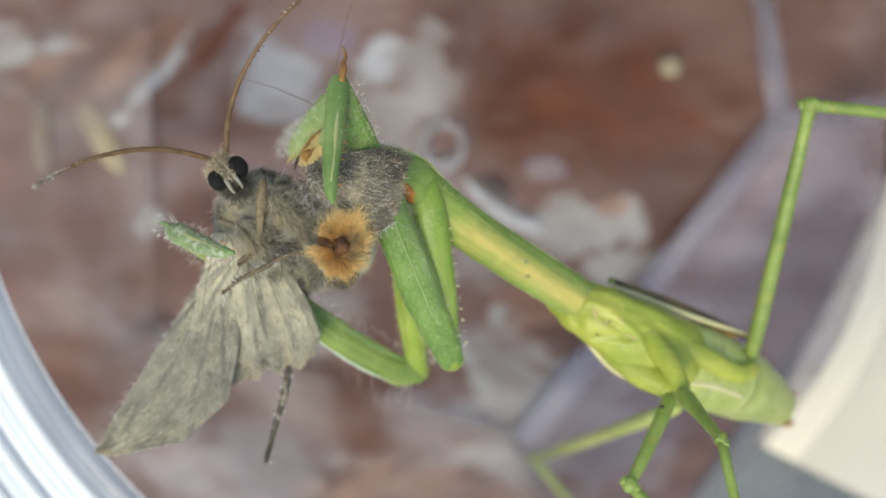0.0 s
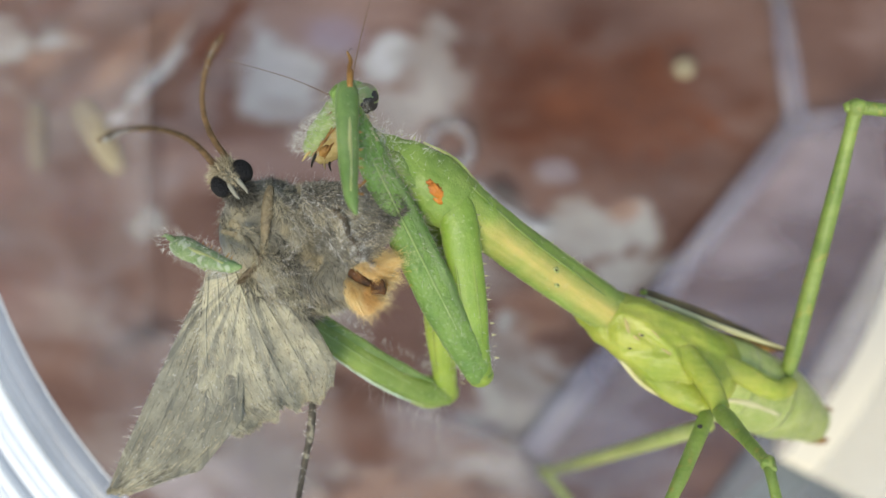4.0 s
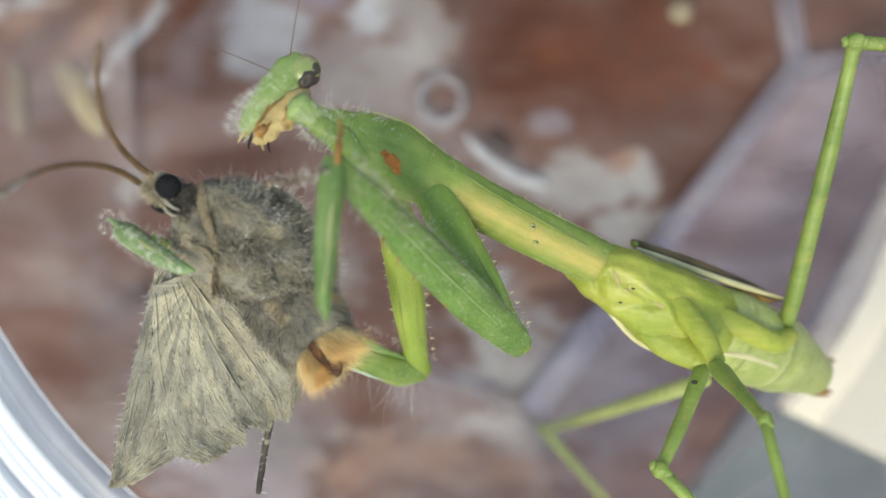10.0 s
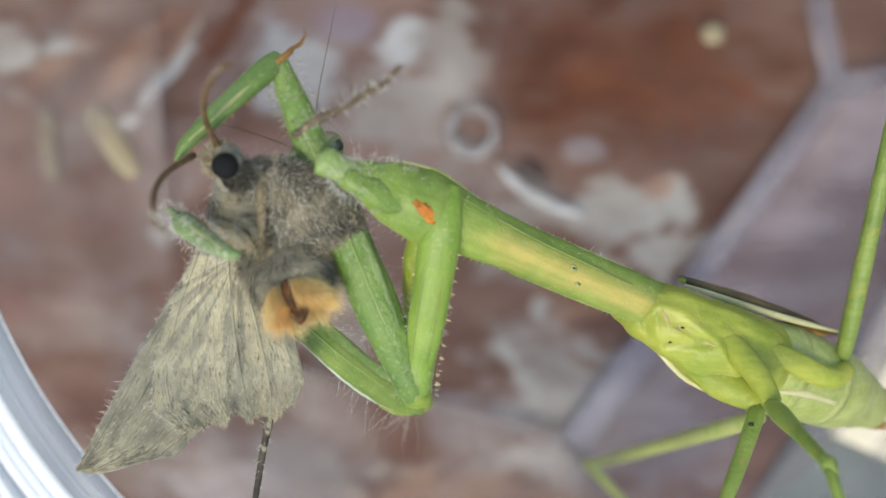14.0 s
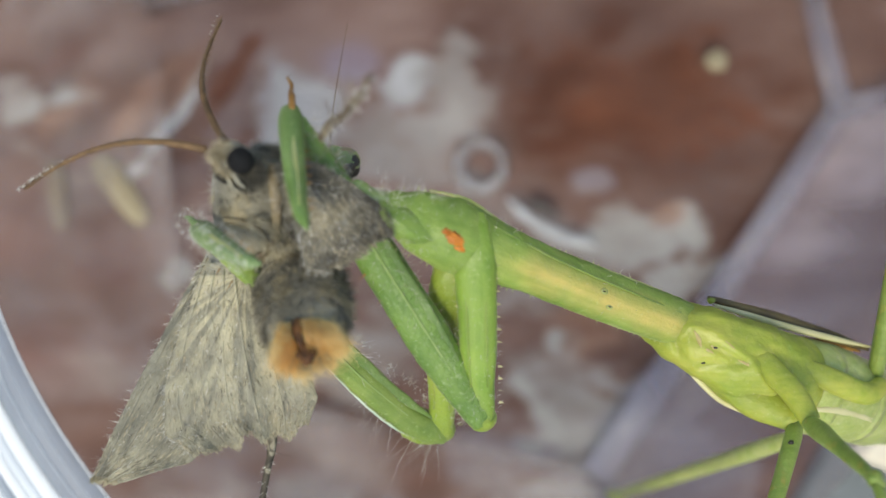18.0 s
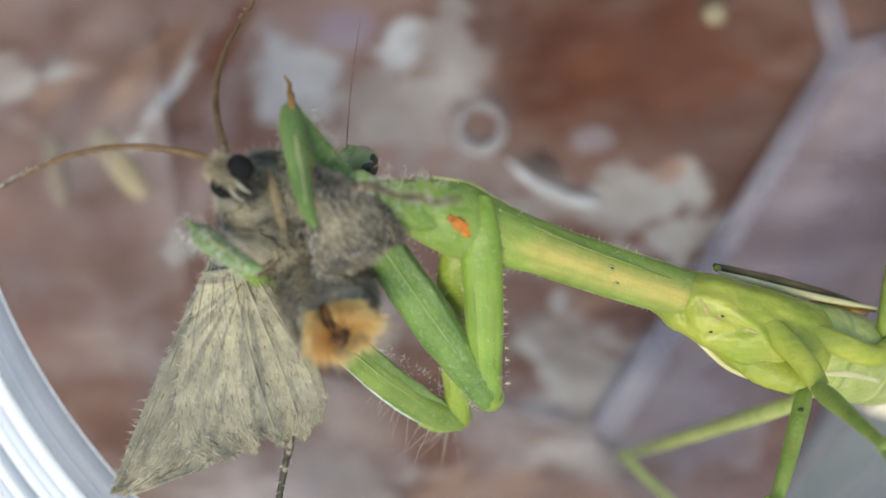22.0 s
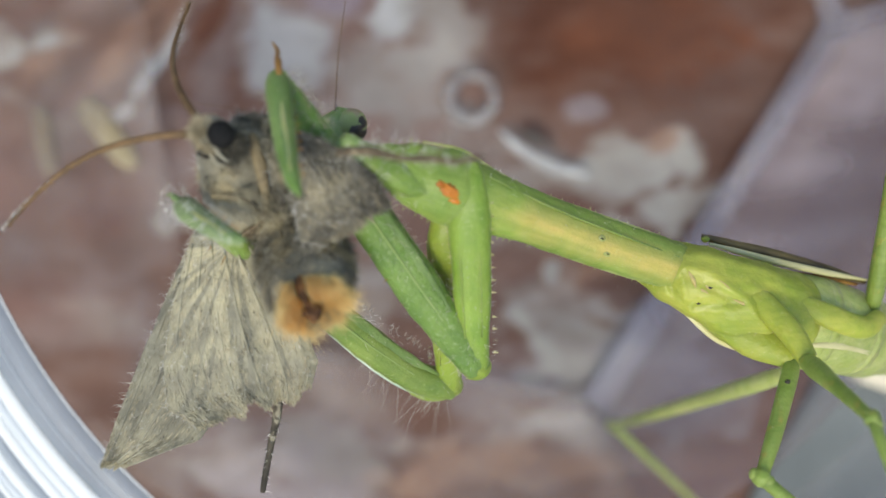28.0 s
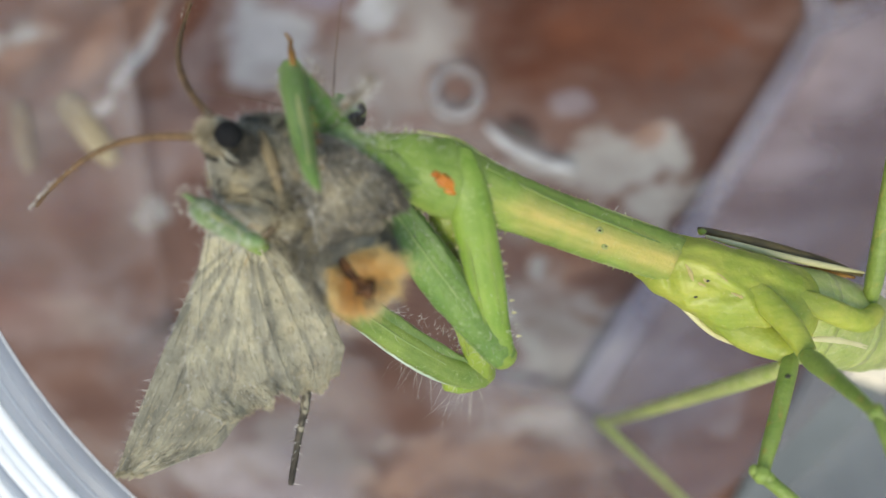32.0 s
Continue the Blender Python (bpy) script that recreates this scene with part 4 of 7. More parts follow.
# soft tan folds beside the neck of the thorax, all but level with the skin
for line, w in ((((11.2, -20.3), (11.5, -21.0), (11.7, -21.9)), .15), (((11.9, -20.7), (12.3, -21.3), (12.6, -22.1)), .11), (((13.9, -22.2), (14.5, -22.5), (15.2, -22.9)), .12), (((11.4, -21.2), (12.1, -21.6), (12.7, -22.1)), .1),
                (((12.5, -20.7), (13.3, -21.2), (14.0, -21.9)), .07)):
    stations = []
    for k, (x, y) in enumerate(line):
        e = w * (.4 if k in (0, len(line) - 1) else 1)
        stations.append((*(on_thorax(x, y) - Vector((0, 0, .03))), e, e * .6))
    part("tan_fold", loft(smooth_stations(stations, 5), 8, jitter=.5), LOBE, mantis, "tan fold in the skin")
for x, y in ((11.75, -22.35), (12.5, -21.4)):
    part("dark_dot", ball(on_thorax(x, y), (0.15, 0.09, 0.05), u=8, v=6), DARK, mantis)
part("leg_speck", ball(local(15.77, -26.82, 90.9), (.2, .14, .12), u=8, v=6, jitter=.4), DARK, mantis)


def leg(prefix, coxa, knee, foot, ws, mat, label=""):
    c, k, fo = local(*coxa), local(*knee), local(*foot)
    up = Vector((0, 0, 0.25))
    fem = part(prefix + "_femur", loft(smooth_stations([(*c, ws[0] * .75, ws[0] * .75), (*(c.lerp(k, .15) + up), ws[0], ws[0]), (*(c.lerp(k, .6) + up), ws[1], ws[1]),
                                                       (*c.lerp(k, .93), ws[1] * .8, ws[1] * .8), (*k, ws[1] * 1.15, ws[1] * 1.1)], 4), 12), mat, mantis, label)
    for off, r in ((0, 1.1), (.55, .75), (-.6, .7)):
        part("knee", ball(k + (fo - k).normalized() * off * ws[1] + Vector((off * .25, 0, off * .2)), (ws[1] * r,) * 3, u=10, v=8, jitter=.3), mat, fem)
    part(prefix + "_tibia", loft(smooth_stations([(*k, ws[1] * .8, ws[1] * .8), (*k.lerp(fo, .5), ws[1] * .62, ws[1] * .62), (*k.lerp(fo, .96), ws[1] * .5, ws[1] * .5)], 5), 10), mat, mantis)
    rng = random.Random(len(prefix))
    bm = bmesh.new()
    for _ in range(40):
        p = c.lerp(k, rng.random()) if rng.random() < .5 else k.lerp(fo, rng.random())
        w = Vector((rng.gauss(0, 1), rng.gauss(0, 1), rng.gauss(0, 1))).normalized()
        hair(bm, p + w * ws[1] * .6, w, rng.uniform(.3, .7), .012, .2, rng)
    part("bristles", bm, LINT, fem)
    return fem


part("mid_coxa", loft(smooth_stations(at_body([(14.5, -21.3, 85.3, .6, .5), (15.8, -22.6, 86.0, .85, .7), (17.1, -24.4, 87.4, .78, .75), (17.75, -25.9, 88.3, .62, .65)]), 4), 18), THORAX, mantis, "yellow-green coxa of the middle leg")
part("mid_coxa", loft(smooth_stations(at_body([(13.2, -23.4, 84.9, .9, .6), (15.2, -24.8, 85.3, 1.25, .75), (17.4, -26.2, 86.2, .7, .65)]), 4), 18), THORAX, mantis)
part("hind_coxa", loft(smooth_stations(at_body([(18.2, -22.6, 84.6, .5, .4), (20.6, -23.9, 84.1, .8, .55), (23.2, -24.9, 82.4, .75, .6), (24.7, -24.5, 80.9, .62, .62)]), 4), 16), THORAX, mantis)
leg("mid", (17.6, -26.0, 88.4), (18.2, -27.95, 97.7), (22.0, -52.0, 112.0), (.62, .42), LEG_GREEN, "green middle leg")
f2 = leg("mid", (17.5, -26.2, 86.0), (13.7, -32.1, 92.0), (40.0, -57.0, 96.0), (.55, .5), LEG_GREEN, "green middle leg")
leg("hind", (19.6, -28.2, 78.0), (13.8, -41.3, 25.0), (29.1, -57.9, 15.7), (.68, .62), PALE_GREEN, "pale green hind leg")
leg("hind", (24.6, -24.2, 80.0), (25.75, -5.0, 88.0), (69.0, -6.0, 84.0), (.62, .58), LEG_GREEN, "long green hind leg")
part("dark_dot", ball(local(17.0, -27.35, 87.4), (0.2, 0.15, 0.1), u=8, v=6), DARK, f2)

# prothorax: local x runs towards the head, the level of the forelegs lies 11.8 from its root
PRO = waxy(tinted_body("pronotum_green", (0.285, 0.395, 0.085), (0.66, 0.52, 0.16), 0.0010, (0.20, 0.315, 0.055)), (0.52, 0.58, 0.27), 0.62)
prothorax = part("prothorax", loft(smooth_stations([(-7.0, 0, -.6, .8, .4), (-5.9, .05, .0, 1.25, .7), (-4.4, .1, .4, 1.5, .95), (-2.0, .15, .4, 1.55, 1.08), (1.2, .2, .15, 1.56, 1.12), (3.8, .2, .1, 1.58, 1.14), (6.5, 0.18, .2, 1.55, 1.15), (9.4, 0.15, .3, 1.72, 1.3), (12.6, .1, .2, 2.15, 1.5), (14.8, .05, 0, 1.8, 1.3), (16.5, 0, -.2, 1.2, .95), (17.5, 0, -.4, .8, .7)], 10), 40, jitter=.05, boxy=1.2), PRO, mantis,
                 "long green prothorax with a yellow underside")
bm = bmesh.new()
rng = random.Random(8)
for s in (1, -1):
    for k in range(54):
        x = -4.4 + k * 0.42
        w = 1.52 if x < 7 else 1.52 + 0.6 * max(0, 1 - abs(x - 12.6) / 5.6)
        if x > 16:
            w -= (x - 16) * .25
        hair(bm, Vector((x, s * w * .98 + .18, .2)), Vector((0.2, s, .1)), rng.uniform(.1, .3), .05, .1, rng)
part("edge_teeth", bm, PALE_GREEN, prothorax, "row of tiny pale teeth along the edges")
bm = ball((13.2, .3, 1.58), (.62, .36, .13), u=24, v=16, jitter=.45, freq=2.2)
ball((13.8, .1, 1.48), (.34, .2, .1), bm, 12, 8, 1.0, 3.0)
ball((12.7, .7, 1.52), (.36, .18, .1), bm, 12, 8, 1.0, 3.0)
part("orange_mark", bm, ORANGE, prothorax, "orange mark beside the foreleg")
part("orange_streak", loft(smooth_stations([(13.6, .1, 1.5, .05, .05), (13.2, .3, 1.58, .13, .06), (12.6, .6, 1.55, .1, .06), (12.1, .8, 1.5, .03, .03)], 3), 8, jitter=.4), ORANGE, prothorax)
for x, y in ((2.4, .0), (1.6, .75)):
    part("pit_rim", ball((x, y, 1.18 - .12 * y), (.26, .2, .1), u=12, v=8, jitter=.3), PALE_GREEN, prothorax, "pale rim of a pit")
    part("pit", ball((x + .03, y, 1.27 - .12 * y), (.12, .05, .05), u=8, v=6, jitter=.5), DARK, prothorax)
for s in (1, -1):
    part("pale_rim", loft(smooth_stations([(-4.5, s * 1.45 + .1, .3, .05, .06), (-1, s * 1.52 + .16, .35, .07, .08), (3, s * 1.52 + .2, .1, .08, .1), (7, s * 1.5 + .16, .2, .08, .1), (10, s * 1.72 + .12, .25, .1, .12), (12.6, s * 2.1, .2, .1, .12), (15, s * 1.8, 0, .06, .08)], 4), 8), PALE_GREEN, prothorax, "pale toothed edge")
part("ridge", loft(smooth_stations([(-3.5, -.5, 1.25, .04, .05), (0, -.55, 1.22, .06, .06), (3.4, -.62, 1.1, .07, .07), (7, -.8, 1.08, .08, .07), (11, -1.2, 1.2, .04, .05)], 6), 8, jitter=.2), GREEN, prothorax, "low ridge along the prothorax")
part("throat", loft(smooth_stations([(13.4, .4, .85, .7, .4), (15.8, .5, .7, .9, .5), (18.0, .3, .1, .6, .45)], 4), 12, jitter=.3), GREEN, prothorax)
part("neck", loft(smooth_stations([(15.6, .1, -.2, .9, .8), (17.4, .1, -.3, .8, .75), (19.4, -.1, -.4, .85, .7)], 5), 18, jitter=.2), HEAD_GREEN, prothorax, "soft pale green neck")
part("neck_fluff", fur((17.2, .2, .0), (1.7, 1.1, .9), 700, .6, .013, (.2, .2, .2), random.Random(14)), LINT, prothorax, "pale fuzz round the neck")
part("neck_mark", ball((17.1, .55, .52), (.14, .36, .1), u=8, v=6, jitter=.4), DARK, prothorax, "dark mark at the neck")
rng = random.Random(12)
bm = bmesh.new()
for _ in range(420):
    x = rng.uniform(9, 18.5) if rng.random() < .94 else rng.uniform(0, 9)
    a = rng.uniform(.2, 2.9)
    n = Vector((0, math.cos(a), math.sin(a)))
    hair(bm, Vector((x, n.y * 1.62, n.z * 1.2)), n + Vector((rng.gauss(0, .5), 0, 0)), rng.uniform(.2, .75), .012, .4, rng)
part("lint", bm, LINT, prothorax, "stuck moth scales and lint")

# head: local x runs to the mouth
head = part("head", loft(smooth_stations([(-3.6, -.4, 0, .9, .8), (-2.2, -.3, .1, 1.4, 1.1), (-.4, -.3, .3, 1.3, 1.15), (1.4, -.25, .3, 1.05, 1.0), (3.0, -.1, .15, .6, .55)], 6), 24, jitter=.1), HEAD_GREEN, mantis, "pale green triangular head")
part("face", loft(smooth_stations([(-2.0, 1.3, .5, .4, .4), (-1.0, 1.25, .7, .9, .6), (.4, 1.05, .8, 1.15, .65), (1.8, .85, .65, 1.0, .55), (3.0, .6, .35, .55, .4)], 6), 20, jitter=.3), FACE, head, "tan mouth side of the head")
part("eye", ball((-2.9, .25, .3), (1.3, 1.15, 1.05), u=24, v=16), EYE_GREEN, head, "green bulging eye")
part("eye_patch", ball((-2.78, .72, .55), (1.15, .7, .8), u=24, v=16, jitter=.4), EYE_BROWN, head, "dark brown eye patch")
part("eye", ball((-2.4, -.7, -1.3), (1.0, .8, .8), u=16, v=12), EYE_GREEN, head)
for k, (a, b, w) in enumerate((((-1.5, 1.4, 1.0), (1.2, 1.5, 1.1), .09), ((-.6, .6, 1.42), (1.8, .4, 1.32), .07), ((.6, .1, 1.3), (2.6, .4, .95), .1), ((1.4, 1.0, 1.3), (2.7, 1.2, .8), .12), ((.0, 1.1, 1.42), (.5, 1.5, 1.2), .1))):
    a, b = Vector(a) + Vector((0, 0, .14)), Vector(b) + Vector((0, 0, .16))
    part("mouth_line", loft(smooth_stations([(*a, w * .4, .05), (*((a + b) / 2 + Vector((0, .12 * (-1) ** k, .2))), w, .09), (*b, w * .4, .06)], 5), 8, jitter=.5), TARSUS, head, "brown line at the mouth")
part("mandible", ball((2.2, .85, 1.1), (.5, .38, .3), u=14, v=10, jitter=.4), TARSUS, head, "brown mandible")
for k, s0 in enumerate(((2.6, 1.2, .5), (3.2, .6, .6), (3.3, .0, .5), (2.4, 1.5, .4))):
    part("palp", loft(smooth_stations([(s0[0] - .9, s0[1] * .6, s0[2], .13, .13), (s0[0], s0[1], s0[2] + .2, .12, .11), (s0[0] + .35, s0[1] * 1.2, s0[2] - .1, .08, .08), (s0[0] + .5, s0[1] * 1.4, s0[2] - .3, .04, .04)], 4), 8), DARK if k % 2 else FACE, head, "jointed palp")
part("feeler", loft(smooth_stations([(-2.4, -.7, .3, .04, .04), (-6.0, -2.8, 1.2, .03, .03), (-11.2, -5.4, 1.6, .018, .018)], 5), 6), ANTENNA, head, "thread-like feeler")
part("feeler", loft(smooth_stations([(-1.6, -1.1, .3, .04, .04), (-.4, -5.0, .2, .03, .03), (1.7, -9.8, -.5, .018, .018)], 5), 6), ANTENNA, head)
part("lint", fur((.6, -.1, .3), (2.8, 1.3, 1.1), 900, .6, .015, (.3, -.2, 0), random.Random(3)), LINT, head, "moth scales sticking to the head")
part("mouth_fluff", fur((1.6, -.9, .4), (2.0, .7, .8), 700, .75, .009, (.3, -.5, 0), random.Random(13)), LINT, head, "pale fluff round the mouth")


for ob in [head] + list(head.children):
    ob.data.transform(Matrix.Scale(0.84, 4))


def foreleg(mat_c, mat_f, mat_t, lc, lf, lt, tag, foot, belly=0.0, slim=1.0):
    cox = part("fore_coxa", loft(smooth_stations([(-.9, 0, -.8, .7, .55), (-.1, 0, -.3, 1.0, .85), (1.0, 0, .0, 1.18, .98), (2.2, 0, .1, 1.22, 1.0), (lc * .55, 0, .1, 1.12, .95), (lc * .85, 0, 0, .88, .85), (lc, 0, 0, .85, .8)], 8), 28, jitter=.05, boxy=.8), mat_c, mantis, tag)
    bm = bmesh.new()
    for k in range(13):
        x = 1 + k * (lc - 2) / 12
        hair(bm, Vector((x, 1.12, .3)), Vector((.1, 1, .2)), .32, .09, .05)
        hair(bm, Vector((x, -1.12, .3)), Vector((.1, -1, .2)), .2, .07, .05)
    part("teeth", bm, CREAM, cox, "row of small pale teeth")
    for y in (-.55, .45):
        part("keel", loft(smooth_stations([(.6, y, .75, .05, .06), (lc * .4, y * 1.1, 1.0, .09, .08), (lc * .8, y, .82, .06, .06)], 4), 8), mat_c, cox, "raised line along the coxa")
    bm = bmesh.new()
    rng = random.Random(5)
    for _ in range(260):
        a = rng.uniform(0, 6.28)
        n = Vector((0, math.cos(a), math.sin(a)))
        hair(bm, Vector((rng.uniform(.5, lc), n.y * 1.12, n.z * .92)), n + Vector((rng.gauss(0, .5), 0, 0)), rng.uniform(.1, .5), .016, .5, rng)
    part("lint", bm, LINT, cox, "fine pale fuzz")
    fem = part("fore_femur", loft(smooth_stations([(-.3, 0, 0, .85, .8), (1.0, belly * .6, 0, 1.05, .95), (lf * .15, .1 + belly, 0, 1.22 * slim, 1.0), (lf * .3, .15 + belly * .8, 0, 1.36 * slim, 1.0), (lf * .55, .15 + belly * .3, 0, 1.28 * slim, .9), (lf * .8, .05, 0, .95 * slim, .75), (lf, 0, 0, .6, .55)], 8), 28, jitter=.05, boxy=.8), mat_f, mantis, tag)
    part("groove", loft(smooth_stations([(lf * .08, -.3, .72, .1, .1), (lf * .3, -.55 + belly * .7, .8, .4, .1), (lf * .6, -.55 + belly * .25, .7, .38, .1), (lf * .92, -.25, .42, .1, .08)], 6), 12, jitter=.3), GREEN_DEEP, fem, "darker upper face of the femur")
    part("keel", loft(smooth_stations([(lf * .1, .02 + belly * .7, .9, .04, .06), (lf * .35, .05 + belly * .7, .95, .08, .08), (lf * .65, .05 + belly * .2, .83, .07, .07), (lf * .95, .02, .53, .03, .04)], 6), 8, jitter=.4), KEEL, fem, "pale keel along the femur")
    part("elbow", ball((-.05, 0, 0), (.98, .92, .84), u=14, v=10, jitter=.08), LIME, fem, "yellow-green elbow")
    bm = bmesh.new()
    rng = random.Random(6)
    for k in range(16):
        x = lf * (.3 + .65 * k / 15)
        hair(bm, Vector((x, .95, .1 if k % 2 else .5)), Vector((-.2, 1, .2)), .5 if k % 2 else .85, .085, .06, rng)
    part("spines", bm, TARSUS, fem, "row of brown-tipped spines")
    bm = bmesh.new()
    for _ in range(700):
        x = lf * rng.random()
        a = rng.uniform(0, 6.28)
        n = Vector((0, math.cos(a), math.sin(a)))
        hair(bm, Vector((x, n.y * 1.05, n.z * .8)), n + Vector((rng.gauss(0, .5), 0, 0)), rng.uniform(.15, .65), .016, .5, rng)
    part("lint", bm, LINT, fem, "white lint and moth scales")
    tib = part("fore_tibia", loft(smooth_stations([(-.2, 0, 0, .55, .5), (1.0, 0, .1, .72, .6), (lt * .55, 0, .1, .6, .5), (lt * .85, .1, 0, .42, .4), (lt, .35, -.15, .12, .12)], 5), 14), mat_t, mantis, tag)
    bm = bmesh.new()
    for k in range(11):
        x = lt * (.15 + .7 * k / 10)
        hair(bm, Vector((x, .5, 0)), Vector((.3, 1, .1)), .42, .07, .05, rng)
    part("spines", bm, TARSUS, tib)
    part("stripe", loft(smooth_stations([(lt * .1, .1, .62, .08, .06), (lt * .5, .15, .56, .13, .06), (lt * .85, .15, .36, .06, .05)], 4), 8), PALE_GREEN, tib, "pale stripe")
    reach = .45 if belly else 1.0
    tar = part("tarsus", loft(smooth_stations([(.2, .2, .5, .18, .16), (-.7 * reach, .25, .6, .2, .17), (-1.0 * reach, .2, .6, .13, .12), (-1.5 * reach, .3, .6, .12, .11), (-2.1 * reach, .1, .7, .05, .05)], 4), 8), foot, tib, "thin foot")
    bm = bmesh.new()
    for s in (1, -1):
        hair(bm, Vector((-2.05 * reach, .1, .7)), Vector((-.7, s, .3)), .5 * reach, .04, .1, rng)
    part("claw", bm, DARK, tar)
    return cox, fem, tib


coxa_a, femur_a, tibia_a = foreleg(GREEN_COXA, GREEN_LINTY, GREEN_DEEP, 11.8, 21.2, 8.0, "green raptorial foreleg", TARSUS)
coxa_b, femur_b, tibia_b = foreleg(LIME, GREEN, GREEN_DUSTY, 14.4, 21.3, 6.6, "dusty green raptorial foreleg", GREEN_DUSTY, 0.75, 0.82)

part("trochanter", loft(smooth_stations([(13.2, .1, 0, .8, .8), (14.5, -.3, 0, .9, .85), (14.75, -1.3, .05, .85, .85), (14.2, -2.2, .1, .85, .8)], 5), 20, jitter=.08), LIME, coxa_b, "blunt yellow-green elbow")

for name, mat, seed, count in (("tan_dust", FUR_TAN, 71, 800), ("grey_dust", FUR_GREY, 72, 700)):
    bm = bmesh.new()
    rng = random.Random(seed)
    for _ in range(count):
        x, a = 21 * rng.random() ** .7, rng.uniform(.1, 3.0)
        n = Vector((0, math.cos(a), math.sin(a)))
        hair(bm, Vector((x, n.y * 1.15, n.z * .8)), n * .4 + Vector((rng.gauss(0, .6), rng.gauss(0, .5), 0)), rng.uniform(.15, .6), .018, .4, rng)
    part(name, bm, mat, femur_a, "moth scales stuck to the leg")
bm = bmesh.new()
rng = random.Random(77)
for _ in range(70):
    hair(bm, Vector((rng.uniform(-.5, 7), rng.uniform(.5, 1.3), rng.uniform(-.6, .6))), Vector((rng.gauss(-.5, .5), 1, rng.gauss(0, .5))), rng.uniform(.6, 4.5), .009, .25, rng)
part("silk", bm, LINT, femur_b, "fine pale strands hanging from the elbow")

bm = bmesh.new()
for _ in range(240):
    x, a = rng.uniform(-.6, 6.4), rng.uniform(0, 6.283)
    n = Vector((0, math.cos(a), math.sin(a)))
    hair(bm, Vector((x, n.y * .62, n.z * .5)), n + Vector((rng.gauss(0, .6), rng.gauss(0, .3), 0)), rng.uniform(.1, .42), .016, .45, rng)
part("dust", bm, LINT, tibia_b, "white moth dust")
for ob in [tibia_b] + list(tibia_b.children):
    ob.data.transform(Matrix.Translation((.0006, 0, 0)))
part("shin_fluff", fur((3.0, 0, 0), (3.4, .9, .8), 420, .45, .008, (.2, 0, .1), random.Random(92)), LINT, tibia_b, "pale fluff over the shin")
part("tip_fluff", fur((-.2, .1, .2), (.8, .8, .7), 200, .42, .011, (-.3, 0, 0), random.Random(91)), LINT, tibia_b, "white fluff at the joint")
bm = bmesh.new()
for _ in range(160):
    x = rng.uniform(.3, 13)
    hair(bm, Vector((x, rng.uniform(1.2, 1.7) - max(0, x - 6) * .07, rng.uniform(-.3, .4))), Vector((rng.gauss(0, .6), 1, rng.gauss(0, .4))), rng.uniform(.12, .5), .016, .4, rng)
part("edge_fuzz", bm, LINT, femur_b, "pale fuzz along the outer edge")
# a whitish strip draws the rim highlight as a part of its own
part("pale_edge", loft(smooth_stations([(.0, .8, .2, .08, .14), (1.4, 1.4, .2, .2, .26), (3.4, 1.72, .2, .26, .32), (6.5, 1.72, .15, .24, .3), (11, 1.32, .1, .16, .22), (15, .95, 0, .05, .1)], 4), 8), EDGE, femur_b, "white-blue highlight laid along the outer edge")

# ---- the moth ----
moth = thing("moth", "dusty grey-brown furry moth held by the mantis", "moth", ORIGIN)
# thorax: local x runs from the head back along the body
thorax = part("thorax", ball((6.4, 0, -.8), (5.2, 3.5, 3.2), u=32, v=22, jitter=.14), SHELL, moth, "furry grey-brown thorax")
coat = {"dark_fur": bmesh.new(), "grey_fur": bmesh.new(), "tan_fur": bmesh.new(), "cream_fur": bmesh.new()}
rng = random.Random(21)
for _ in range(44000):
    z, a = rng.uniform(-.55, 1), rng.uniform(0, 6.2832)
    q = math.sqrt(1 - z * z)
    n = Vector((q * math.cos(a), q * math.sin(a), z))
    p = Vector((n.x * 5.1, n.y * 3.4, n.z * 3.1))
    patch = .8 * noise.noise(p * .75) + .8 * noise.noise(p * 2.1 + Vector((7, 0, 0))) + .5 * noise.noise(p * 5.2) + rng.gauss(0, .12) + .06
    kind = "dark_fur" if patch < -.3 else "grey_fur" if patch < .04 else "tan_fur" if patch < .42 else "cream_fur"
    swirl = noise.noise_vector(p * .55) * .9 + noise.noise_vector(p * 2.3) * .9
    lift = .75 + .5 * noise.noise(p * .9 + Vector((0, 9, 0)))
    hair(coat[kind], p + Vector((6.4, 0, -.8)), n * .45 * lift + Vector((.6, 0, 0)) + swirl + Vector((rng.gauss(0, .2), rng.gauss(0, .2), rng.gauss(0, .2))), rng.uniform(.2, .62) * lift, rng.uniform(.011, .022), .45, rng)
for name, mat in (("dark_fur", FUR_DARK), ("grey_fur", FUR), ("tan_fur", FUR_TAN), ("cream_fur", FRINGE)):
    part(name, coat[name], mat, thorax, name.replace("_", " ") + " in matted patches")
part("fur", fur((6.4, 0, -.8), (5.1, 3.4, 3.1), 1300, .7, .009, (.4, 0, .1), random.Random(22)), LINT, thorax, "pale loose hairs")
tagged(part("tangle", fur((6.6, .2, -.5), (4.9, 3.6, 3.3), 4200, 1.1, .008, (.1, .7, .0), random.Random(24), lambda n: n.z > 0 and noise.noise(n * 2.2) > -.1), LINT, thorax, "tangle of fine pale hair"), kind="stuff")
part("fluff", fur((6.4, 0, -.8), (5.3, 3.6, 3.0), 1900, .95, .008, (.2, 0, 0), random.Random(23), lambda n: n.z < .55), LINT, thorax, "halo of fine pale fluff")
